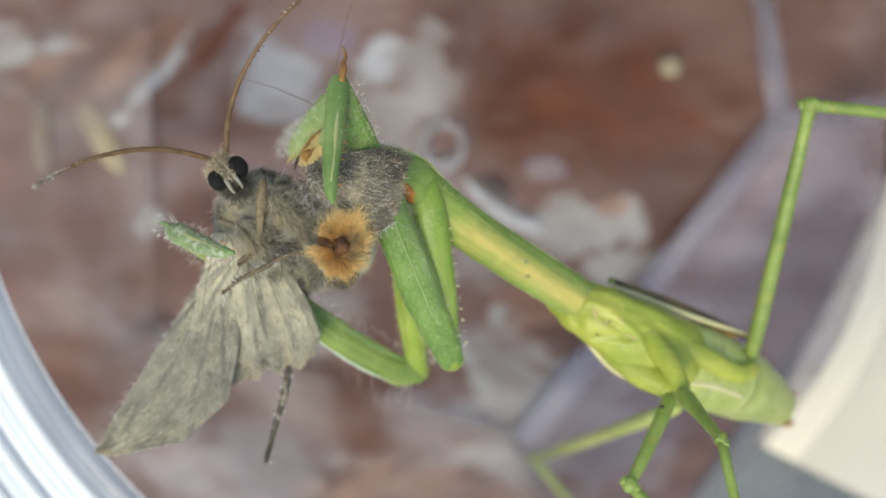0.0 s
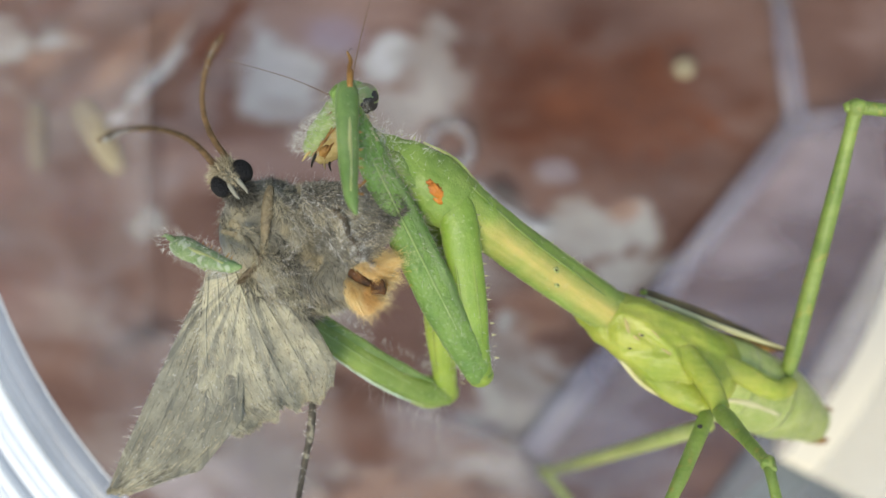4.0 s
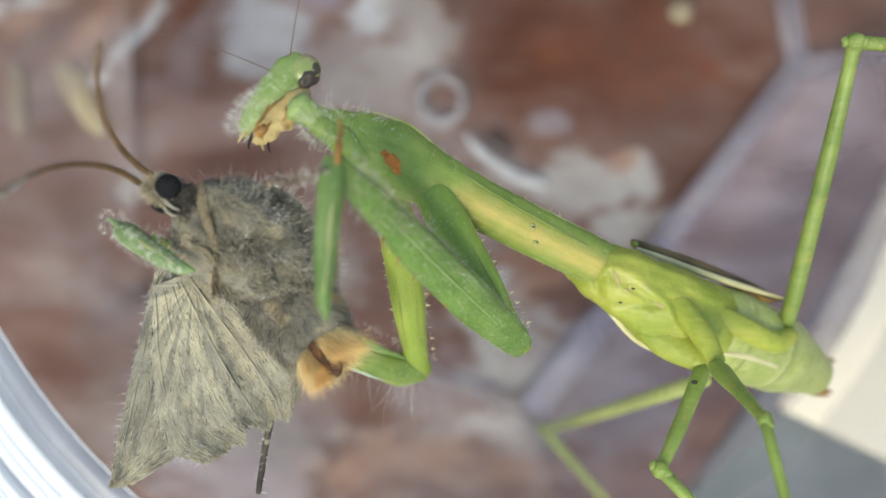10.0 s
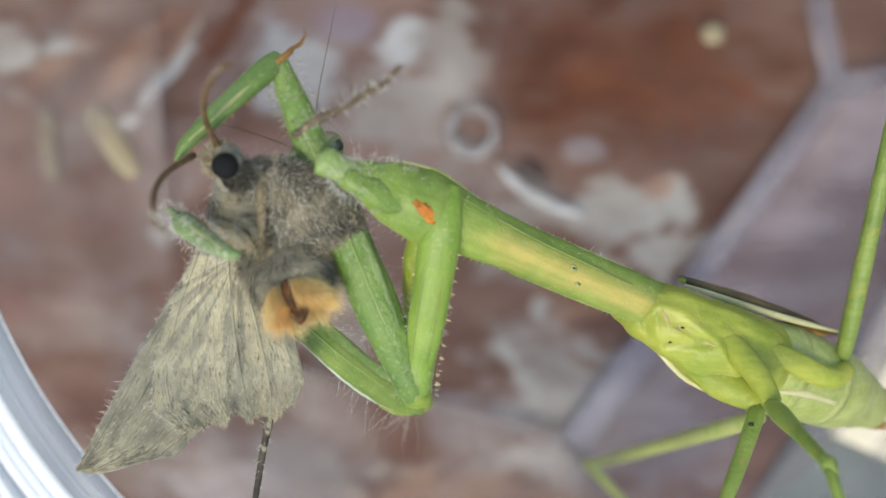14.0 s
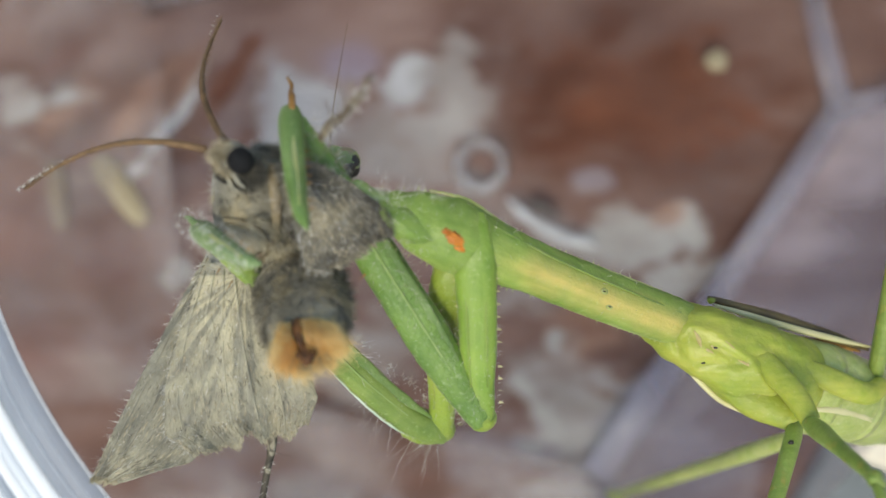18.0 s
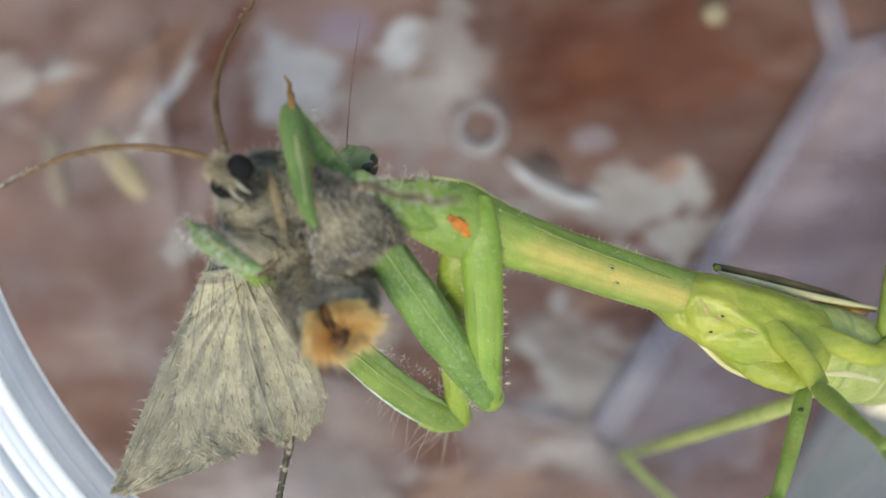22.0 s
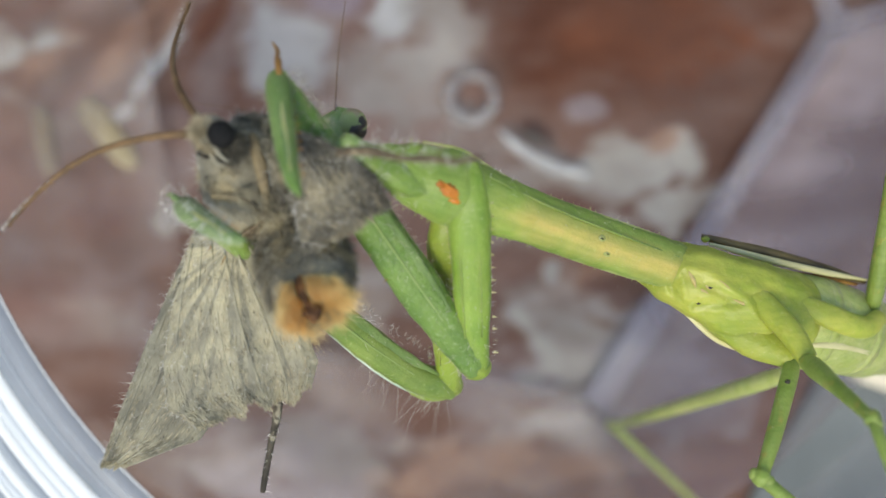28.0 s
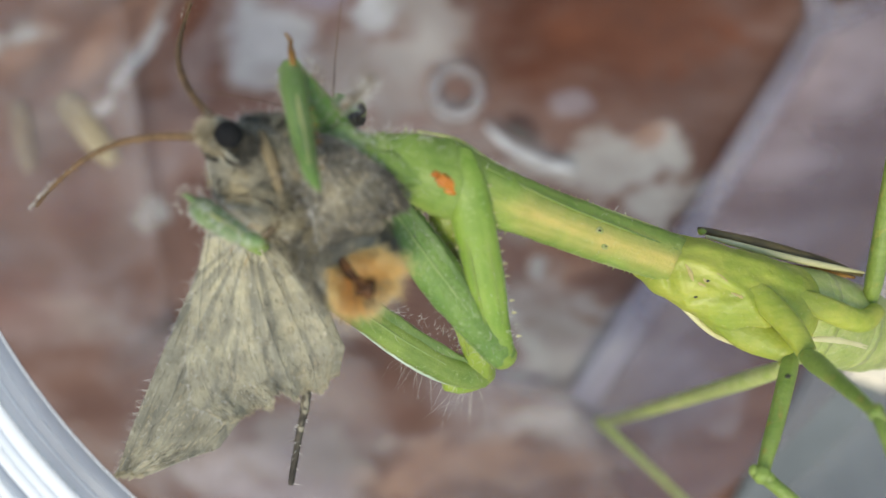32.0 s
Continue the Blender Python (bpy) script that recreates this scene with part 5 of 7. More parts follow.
for y0, y1 in ((-.9, -1.5), (1.3, 1.7)):
    part("pale_tuft", fur((4.0, (y0 + y1) / 2, 2.2), (2.0, .5, .6), 700, .7, .018, (.7, 0, .1), random.Random(int(y0 * 10) + 40)), FUR_TAN, thorax, "cream streak of longer hair")
for k, (x, a, mat, n) in enumerate(((2.6, 2.2, FRINGE, 150), (7.5, 1.9, FRINGE, 200), (8.6, 1.1, FUR_DARK, 420), (5.2, .5, FUR_DARK, 420), (6.4, 2.5, FUR_DARK, 420), (9.5, 2.1, FUR_DARK, 360), (4.2, 1.6, FUR_DARK, 360), (6.6, 1.45, FUR_DARK, 300), (5.4, 1.9, FRINGE, 160), (3.4, .9, FRINGE, 150), (9.8, 1.4, FRINGE, 140))):
    q = math.sqrt(max(.05, 1 - ((x - 6.4) / 5.2) ** 2))
    part("pale_tuft" if mat is FRINGE else "dark_tuft", fur((x, 3.5 * q * math.cos(a) * .95, -.8 + 3.2 * q * math.sin(a) * .95), (1.1, .7, .5), n, .7, .017, (.6, 0, .15), random.Random(80 + k)), mat, thorax)
for pts, w, mat, tag in (
        ([(1.7, 1.6, .5), (2.3, .8, 1.5), (3.0, .1, 2.05), (4.3, -1.0, 2.4)], .3, TAN_LEG, "tan folded leg on the chest"),
        ([(4.2, -.9, 2.35), (4.8, -1.9, 2.1), (5.2, -2.8, 1.5), (5.6, -3.5, .8)], .14, BROWN_LEG, "thin brown shin"),
        ([(2.3, -2.4, .6), (3.0, -1.6, 1.55), (4.0, -1.5, 2.05), (5.0, -2.0, 2.1)], .2, TAN_LEG, "tan folded leg on the chest")):
    leg = part("folded_leg", loft(smooth_stations([(*p, w * q, w * q * .8) for p, q in zip(pts, (.8, 1.2, 1.1, .6))], 5), 10, jitter=.35), mat, thorax, tag)
    rng = random.Random(int(w * 1000))
    bm = bmesh.new()
    for _ in range(700):
        f = rng.random() * 2.99
        hair(bm, Vector(pts[int(f)]).lerp(Vector(pts[int(f) + 1]), f % 1), Vector((rng.gauss(.6, .4), rng.gauss(-.6, .7), rng.gauss(.4, .7))), rng.uniform(.15, .4) + w * .6, .022, .3, rng)
    part("bristles", bm, FRINGE if mat is TAN_LEG else BROWN_LEG, leg)
# head: turns on the neck, local x runs back to the body
head_m = part("head", ball((0, 0, 0), (1.45, 1.45, 1.3), u=18, v=14, jitter=.1), SHELL, moth, "tan scaly head")
for y in (-1.05, 1.05):
    part("eye", ball((.15, y, .42), (1.04, .9, 1.04), u=20, v=14), EYE_BLACK, head_m, "round black eye")
part("face_fur", fur((-.25, 0, .3), (1.3, .72, 1.25), 1000, .55, .045, (-.2, 0, .3), random.Random(30)), FACE_FUR, head_m, "cream scales between the eyes")
part("crown_tuft", fur((-1.0, 0, .5), (.6, .9, .6), 420, .8, .03, (-.5, 0, .2), random.Random(34)), FACE_FUR, head_m, "cream tuft between the antennae")
part("cheek_fur", fur((-.1, -.75, -.35), (1.3, 1.0, 1.0), 1100, .5, .045, (-.2, 0, .1), random.Random(31)), FACE_FUR, head_m, "tan scales on the cheek")
part("neck_fur", fur((1.35, -.2, -.1), (1.0, 1.2, 1.2), 1100, .7, .04, (.5, 0, .1), random.Random(32)), FUR_DARK, head_m, "dark collar of hair")
for s in (-.4, .4):
    part("palp", loft(smooth_stations([(.3, s, 1.1, .16, .16), (.9, s * 1.1, 1.4, .2, .18), (1.5, s * 1.2, 1.45, .15, .15), (1.9, s, 1.3, .07, .07)], 4), 8, jitter=.2), FUR, head_m, "scaly palp")
for ob in [head_m] + list(head_m.children):
    ob.data.transform(Matrix.Scale(0.72, 4))
# abdomen: local x runs from the tuft to the body
abdomen = part("abdomen", loft(smooth_stations([(.6, 0, -.4, 1.5, 1.3), (2.2, 0, -.5, 2.2, 1.9), (4.4, 0, -.7, 2.6, 2.2), (6.5, 0, -.9, 2.5, 2.1), (8.2, 0, -1.1, 2.0, 1.8)], 5), 20, jitter=.08), SHELL, moth, "grey ringed furry abdomen")
for k in range(5):
    x = 1.2 + k * 1.45
    r = (1.85, 2.35, 2.62, 2.66, 2.55)[k]
    part("ring", loft([(x, 0, -.45 - k * .1, r * .96, r * .84), (x + .5, 0, -.5 - k * .1, r * .99, r * .86), (x + .8, 0, -.55 - k * .1, r * .93, r * .81)], 20, jitter=.05), SHELL, abdomen)
coat = {"dark_fur": bmesh.new(), "grey_fur": bmesh.new(), "tan_fur": bmesh.new()}
rng = random.Random(33)
for _ in range(15000):
    z, a = rng.uniform(-.5, 1), rng.uniform(0, 6.2832)
    q = math.sqrt(1 - z * z)
    n = Vector((q * math.cos(a), q * math.sin(a), z))
    p = Vector((n.x * 4.4, n.y * 2.5, n.z * 2.15))
    patch = noise.noise(p * 1.1 + Vector((3, 0, 0))) + .3 * math.sin(p.x * 4.2) + rng.gauss(0, .25) + .22
    kind = "dark_fur" if patch < -.42 else "grey_fur" if patch < .3 else "tan_fur"
    hair(coat[kind], p + Vector((4.4, 0, -.7)), n * .5 + Vector((-.6, 0, 0)) + noise.noise_vector(p * .8) * .7, rng.uniform(.35, .95), rng.uniform(.010, .022), .35, rng)
for name, mat in (("dark_fur", FUR_DARK), ("grey_fur", FUR_GREY), ("tan_fur", FUR_TAN)):
    part(name, coat[name], mat, abdomen, name.replace("_", " ") + " in rings and patches")
part("tuft_core", loft(smooth_stations([(1.2, .05, 1.1, .3, .3), (.6, .1, 1.05, .36, .3), (.1, .12, .85, .24, .22), (-.35, .15, .6, .1, .12)], 4), 10, jitter=.4), TUFT_CORE, abdomen, "dark brown slit in the tuft")
part("tuft_core", ball((-.2, .05, .1), (.7, .5, .5), u=16, v=12, jitter=.5), TUFT_CORE, abdomen, "dark brown centre of the tuft")
rng = random.Random(41)
bm, rim = bmesh.new(), bmesh.new()
for _ in range(17000):
    a, r = rng.uniform(0, 6.283), math.sqrt(rng.uniform(.12, 1))
    y, z = 1.8 * r * math.cos(a), 1.4 * r * math.sin(a)
    if z > .1 and abs(y - .1) < .27:
        continue
    lob = .9 + .75 * noise.noise(Vector((y * 1.6, z * 1.6, 4)))
    way = Vector((-1, y * .4, z * .45)) + noise.noise_vector(Vector((y, z, 2)) * 1.7) * .6
    hair(rim if r + rng.gauss(0, .12) > .74 else bm, Vector((rng.uniform(.1, 1.3), y * .9, z * .95)), way + Vector((0, rng.gauss(0, .09), rng.gauss(0, .09))), rng.uniform(.7, 1.45) * lob * (.6 + .5 * r), .011, .35, rng)
part("tuft", bm, TUFT, abdomen, "yellow-orange hair tuft")
part("tuft_rim", rim, TUFT_PALE, abdomen, "cream outer hair of the tuft")


def margin(pts, u):
    f = u * (len(pts) - 1)
    i = min(int(f), len(pts) - 2)
    q = f - i
    return pts[i][0] + (pts[i + 1][0] - pts[i][0]) * q, pts[i][1] + (pts[i + 1][1] - pts[i][1]) * q


def wing(name, lead, trail, mat, pleats, camber, label, seed, fringe, size=1.0, scales=None, lobes=0.0, veins=6):
    rng = random.Random(seed)

    lead, trail = [(x * size, y * size) for x, y in lead], [(x * size, y * size) for x, y in trail]

    def fn(u, v):
        x0, y0 = margin(lead, u)
        x1, y1 = margin(trail, u)
        x, y = x0 + (x1 - x0) * v, y0 + (y1 - y0) * v
        if u > .8:
            x += (u - .8) * 2.2 * noise.noise(Vector((v * 9, seed, 0))) + (u - .8) * 1.3 * noise.noise(Vector((v * 31, seed, 2)))
        x -= lobes * u ** 5 * (math.exp(-((v - .5) / .07) ** 2) + .45 * math.exp(-((v - .98) / .12) ** 2) - .25 * math.sin(v * 6.283) ** 2)
        z = camber * math.sin(math.pi * v) * (1 - .3 * u) + pleats * u * (2 / math.pi * math.asin(math.sin(v * 6.283 * 2.3 + .6)) + .25 * math.sin(v * 41 + seed)) + .18 * noise.noise(Vector((x * .6, y * .6, seed)))
        return Vector((x, y, z))

    w = part(name, sheet(fn, 48, 64, .08), mat, moth, label)
    for k in range(veins):
        v = .06 + k * .17
        part("vein", loft([(*(fn(u, min(1, v + .05 * u)) + Vector((0, 0, .03))), .07 - .03 * u, .06) for u in (0.03, .2, .4, .6, .8, .97)], 6), mat, w)
    bm = bmesh.new()
    for k in range(420):
        v = rng.random()
        p, q = fn(1, v), fn(.95, v)
        hair(bm, p - (p - q).normalized() * .15, (p - q).normalized() + Vector((rng.gauss(0, .25), rng.gauss(0, .25), rng.gauss(0, .2))), rng.uniform(.2, fringe), .035, .15, rng)
    part("fringe", bm, FRINGE, w, "ragged hair fringe")
    bm = bmesh.new()
    for k in range(9000):
        u, v = rng.random() ** .8, rng.random()
        p = fn(u, v) + Vector((0, 0, .01))
        hair(bm, p, fn(min(1, u + .05), v) - fn(u - .05, v) + Vector((rng.gauss(0, .12), rng.gauss(0, .12), .06)), rng.uniform(.12, .42), .016, .08, rng)
    tagged(part("scale_cover", bm, scales or SCALES, w, "loose wing scales"), kind="stuff")
    for kind, fleck, count in (("dark_fleck", FUR_DARK, 650), ("cream_fleck", FACE_FUR, 900)):
        bm = bmesh.new()
        for k in range(count):
            u, v = rng.random() ** .8, rng.random()
            if noise.noise(Vector((u * 7, v * 11, seed + len(kind)))) < -.05:
                continue
            hair(bm, fn(u, v) + Vector((0, 0, .02)), fn(min(1, u + .05), v) - fn(u - .05, v) + Vector((rng.gauss(0, .2), rng.gauss(0, .2), .08)), rng.uniform(.12, .55), .022, .1, rng)
        tagged(part(kind, bm, fleck, w, kind.replace("_", " ") + " cover of worn scales"), kind="stuff")
    bm = bmesh.new()
    for k in range(420):
        p = fn(rng.random(), rng.random()) + Vector((0, 0, .03))
        hair(bm, p, Vector((rng.gauss(.6, .4), rng.gauss(0, .6), .2)), rng.uniform(.08, .28), .018, .3, rng)
    part("dust", bm, LINT, w, "pale dust on the wing")
    bm = bmesh.new()
    for k in range(240):
        p = fn(rng.random(), 0 if k % 3 else rng.random())
        hair(bm, p, Vector((rng.gauss(.3, .4), rng.gauss(-.7, .5), rng.gauss(.2, .5))), rng.uniform(.12, .5), .013, .7, rng)
    part("lint", bm, LINT, w)
    return w


forewing = wing("forewing", [(-.6, -.9), (3, -.75), (8, -.5), (12, -.2), (14.4, .1)], [(-.4, 1.3), (3, 3.6), (6.4, 5.2), (10.4, 4.5), (13.7, 1.5)], WING, .12, .35, "dusty olive-grey forewing", 51, .45, 1.06)
hindwing = wing("hindwing", [(-.8, -2.0), (2.5, -3.9), (5.4, -5.2), (7.8, -5.6), (9.0, -4.4)], [(-.6, .6), (2, 1.6), (4.8, 2.35), (7.1, 2.6), (8.6, 1.9)], HINDWING, .5, .3, "pleated beige hindwing with a smoky band", 52, .5, 1.13, HIND_SCALES, 0.6)
torn_wing = wing("torn_wing", [(0, -.6), (2, -2.1), (3.8, -3.7), (5.0, -3.0)], [(0, .8), (2, 1.3), (4.5, 1.5), (6.2, .8)], STUMP, .12, .5, "bitten dark grey-brown forewing stump", 53, .25, 1.02, STUMP_HAIR, 0.0, 0)
rng = random.Random(301)
for k in range(26):
    x, y = rng.uniform(-.2, 4.9), rng.uniform(-2.6, 1.4)
    lean = rng.uniform(0, 6.283)
    part("fur_scrap", fur((x, y * (.4 + x * .12), rng.uniform(-.1, .4)), (rng.uniform(.5, 1.0), rng.uniform(.3, .6), .08), 240, .3, .016, (.8 * math.cos(lean), .8 * math.sin(lean), .05), random.Random(310 + k)), (STUMP_HAIR, FUR_DARK, FUR_TAN, STUMP_HAIR, FUR_DARK, FUR)[k % 6], torn_wing)
part("dark_end", fur((5.0, .5, .42), (1.3, .9, .2), 900, .3, .018, (.6, 0, .1), random.Random(330)), STUMP_HAIR, torn_wing, "dark brown rounded end")
tagged(part("tangle", fur((2.4, -.7, .2), (2.9, 2.0, .5), 600, .9, .006, (.1, .2, .0), random.Random(331)), LINT, torn_wing, "tangle of pale loose hair"), kind="stuff")
rng = random.Random(302)
for k in range(26):
    x, a = rng.uniform(2.2, 10.2), rng.uniform(.35, 2.8)
    q = math.sqrt(max(.05, 1 - ((x - 6.4) / 5.2) ** 2))
    lean = rng.gauss(0, .8)
    part("fur_tuft", fur((x, 3.5 * q * math.cos(a) * .97, -.8 + 3.2 * q * math.sin(a) * .97), (rng.uniform(.5, 1.1), rng.uniform(.25, .5), .3), 190, .6, .013, (.8 * math.cos(lean), .8 * math.sin(lean), .15), random.Random(350 + k)), (FRINGE, FUR_DARK, FUR_TAN, FUR_DARK, FUR_GREY)[k % 5], thorax)


def feeler(label, bend):
    st = [(0, 0, 0, .21, .21)] + [(1.23 * k, bend * (k / 10) * (1 - k / 10) * 4 * 1.0, .25 * math.sin(k * .5), .2 - .012 * k, .2 - .012 * k) for k in range(1, 11)]
    ob = part("antenna", loft(smooth_stations(st, 3), 8), ANTENNA, moth, label)
    bm = bmesh.new()
    rng = random.Random(61)
    for k in range(240):
        x = .3 + k * .05
        y = bend * (x / 12.3) * (1 - x / 12.3) * 4
        hair(bm, Vector((x, y, .25 * math.sin(x * .49))), Vector((.1, -1 if k % 2 else 1, rng.gauss(0, .4))), .32, .03, .1, rng)
    part("teeth", bm, ANTENNA, ob)
    bm = bmesh.new()
    for k in range(90 if bend < 0 else 30):
        x = rng.gauss(11.4, .9) if bend < 0 or k < 12 else rng.uniform(0, .9)
        x = min(x, 12.4)
        y = bend * (x / 12.3) * (1 - x / 12.3) * 4
        hair(bm, Vector((x, y, .2)), Vector((rng.gauss(.3, .6), rng.gauss(0, 1), rng.gauss(0, .6))), rng.uniform(.08, .3), .022, .3, rng)
    part("lint", bm, LINT, ob, "white dust clinging to the tip")
    return ob


antenna_a = feeler("brown toothed antenna", 1.2)
antenna_b = feeler("brown toothed antenna with white dust", -1.3)


def moth_leg(label, pts, w, mat=MOTH_LEG):
    ob = part("leg", loft(smooth_stations([(*p, w * q, w * q) for p, q in zip(pts, (1.3, 1.5, .9, 1.1, .8, .7))], 4), 8, jitter=.25), mat, moth, label)
    bm = bmesh.new()
    rng = random.Random(71)
    for k in range(190):
        f = rng.random() * (len(pts) - 1.01)
        p = Vector(pts[int(f)]).lerp(Vector(pts[int(f) + 1]), f % 1)
        hair(bm, p, Vector((rng.gauss(.6, .4), rng.gauss(0, 1), rng.gauss(0, 1))), rng.uniform(.2, .6), .03, .2, rng)
    for f in (1.2, 2.0, 2.6, 3.3):
        p = Vector(pts[int(f)]).lerp(Vector(pts[int(f) + 1]), f % 1)
        hair(bm, p, Vector((.25, 1, .2)), 1.5, .05, .05, rng)
    part("bristles", bm, mat, ob)
    bm = bmesh.new()
    for k in range(170):
        f = rng.random() * (len(pts) - 1.01)
        p = Vector(pts[int(f)]).lerp(Vector(pts[int(f) + 1]), f % 1)
        hair(bm, p, Vector((rng.gauss(.2, .4), rng.gauss(0, 1), rng.gauss(0, 1))), rng.uniform(.25, .7), .03, .4, rng)
    part("lint", bm, LINT, ob, "pale scales clinging to the leg")
    return ob


dangling_leg = moth_leg("scaly dark hanging leg", [(0, -.2, 0), (2.6, .8, 0), (5.2, 1.3, 0), (7.2, 1.1, 0), (9.2, .6, 0), (12.2, -.1, 0)], .25)
reaching_leg = moth_leg("scaly brown outstretched leg", [(0, 0, 0), (2.0, .3, 0), (4.0, .2, 0), (5.6, .4, 0), (7.2, .5, 0), (8.6, .9, 0)], .16, BROWN_LEG)


def motions():
    """All that the insects do, in millimetres: seconds, root and tip of each moving part."""
    walk(prothorax, [aim(*r) for r in (
        (0, 7.4, -18.2, 86.9, -1.9, -13.3, 92.5), (1, 7.2, -18.1, 87.0, -2.0, -13.2, 92.5), (2, 7.6, -18.2, 86.9, -1.6, -13.3, 92.5),
        (3, 7.5, -18.1, 86.9, -1.5, -13.0, 92.5), (5.5, 7.3, -18.2, 86.9, -1.9, -13.4, 92.5), (6, 7.4, -18.2, 86.9, -1.9, -13.5, 92.5),
        (7, 7.2, -18.1, 87.0, -2.1, -13.4, 92.5), (8, 7.1, -18.3, 87.0, -2.4, -14.0, 92.5), (8.5, 7.4, -18.3, 86.9, -2.0, -14.0, 92.5),
        (9, 7.0, -18.2, 87.1, -2.6, -14.0, 92.5), (10, 7.0, -18.3, 87.0, -2.6, -14.2, 92.5), (11, 7.2, -18.3, 86.9, -2.2, -14.1, 92.5),
        (11.5, 7.3, -18.5, 86.9, -2.2, -14.4, 92.5), (12, 7.1, -18.3, 87.0, -2.6, -14.3, 92.5), (13, 6.7, -18.2, 87.2, -3.1, -14.3, 92.5),
        (14, 6.8, -18.3, 87.1, -3.0, -14.4, 92.5), (14.5, 6.9, -18.4, 87.0, -2.8, -14.6, 92.5), (16.5, 6.9, -18.3, 87.1, -2.8, -14.4, 92.5),
        (17, 6.9, -18.4, 87.1, -2.9, -14.5, 92.5), (18, 6.8, -18.3, 87.1, -2.9, -14.5, 92.5), (19, 7.0, -18.4, 87.0, -2.7, -14.5, 92.5),
        (20, 6.9, -18.4, 87.0, -2.8, -14.6, 92.5), (21, 7.0, -18.4, 87.0, -2.7, -14.6, 92.5), (22, 6.9, -18.5, 87.0, -2.9, -14.8, 92.5),
        (23, 7.0, -18.4, 87.0, -2.7, -14.6, 92.5), (24, 7.1, -18.5, 87.0, -2.7, -14.8, 92.5), (25, 7.0, -18.4, 87.0, -2.7, -14.6, 92.5),
        (28, 7.1, -18.5, 87.0, -2.6, -14.6, 92.5), (29, 7.1, -18.5, 87.0, -2.6, -14.7, 92.5), (30, 7.3, -18.5, 86.9, -2.4, -14.6, 92.5),
        (31, 7.2, -18.5, 86.9, -2.5, -14.7, 92.5), (32, 7.2, -18.5, 87.0, -2.5, -14.6, 92.5),)])
    walk(head, [aim(*r) for r in (
        (0, -9.1, -9.3, 90.0, -15.1, -17.3, 91.5), (1, -9.7, -9.0, 90.0, -15.7, -17.0, 91.5), (2, -9.8, -9.8, 90.0, -15.8, -17.8, 91.5),
        (3, -9.2, -9.1, 90.0, -15.2, -17.1, 91.5), (5.5, -8.9, -9.2, 94.0, -14.9, -17.2, 95.5), (6, -9.4, -9.3, 94.0, -15.4, -17.3, 95.5),
        (7, -10.0, -9.7, 94.0, -16.0, -17.7, 95.5), (8, -10.0, -10.8, 94.0, -16.0, -18.8, 95.5), (8.5, -10.0, -10.7, 94.0, -16.0, -18.7, 95.5),
        (9, -10.5, -11.1, 94.0, -16.5, -19.1, 95.5), (10, -10.3, -11.1, 94.0, -16.3, -19.1, 95.5), (11, -10.2, -11.2, 94.0, -16.2, -19.2, 95.5),
        (11.5, -10.0, -11.5, 94.0, -16.0, -19.5, 95.5), (12, -10.0, -11.0, 94.0, -16.0, -19.0, 95.5), (13, -10.8, -12.9, 91.5, -16.8, -20.9, 93.0),
        (14, -11.2, -12.6, 91.5, -17.2, -20.6, 93.0), (14.5, -10.8, -12.0, 91.5, -16.8, -20.0, 93.0), (16.5, -11.4, -11.4, 91.5, -17.4, -19.4, 93.0),
        (17, -11.2, -11.5, 91.5, -17.2, -19.5, 93.0), (18, -11.7, -11.7, 91.5, -17.7, -19.7, 93.0), (19, -11.4, -11.9, 91.5, -17.4, -19.9, 93.0),
        (20, -11.2, -12.6, 91.5, -17.2, -20.6, 93.0), (21, -11.3, -12.4, 91.5, -17.3, -20.4, 93.0), (22, -10.7, -12.8, 91.5, -16.7, -20.8, 93.0),
        (23, -10.7, -12.5, 91.5, -16.7, -20.5, 93.0), (24, -10.0, -12.8, 91.5, -16.0, -20.8, 93.0), (25, -10.4, -12.7, 91.5, -16.4, -20.7, 93.0),
        (28, -10.4, -12.4, 91.5, -16.4, -20.4, 93.0), (29, -9.9, -12.3, 91.5, -15.9, -20.3, 93.0), (30, -9.2, -12.7, 91.5, -15.2, -20.7, 93.0),
        (31, -9.8, -12.7, 91.5, -15.8, -20.7, 93.0), (32, -9.9, -12.3, 91.5, -15.9, -20.3, 93.0),)])
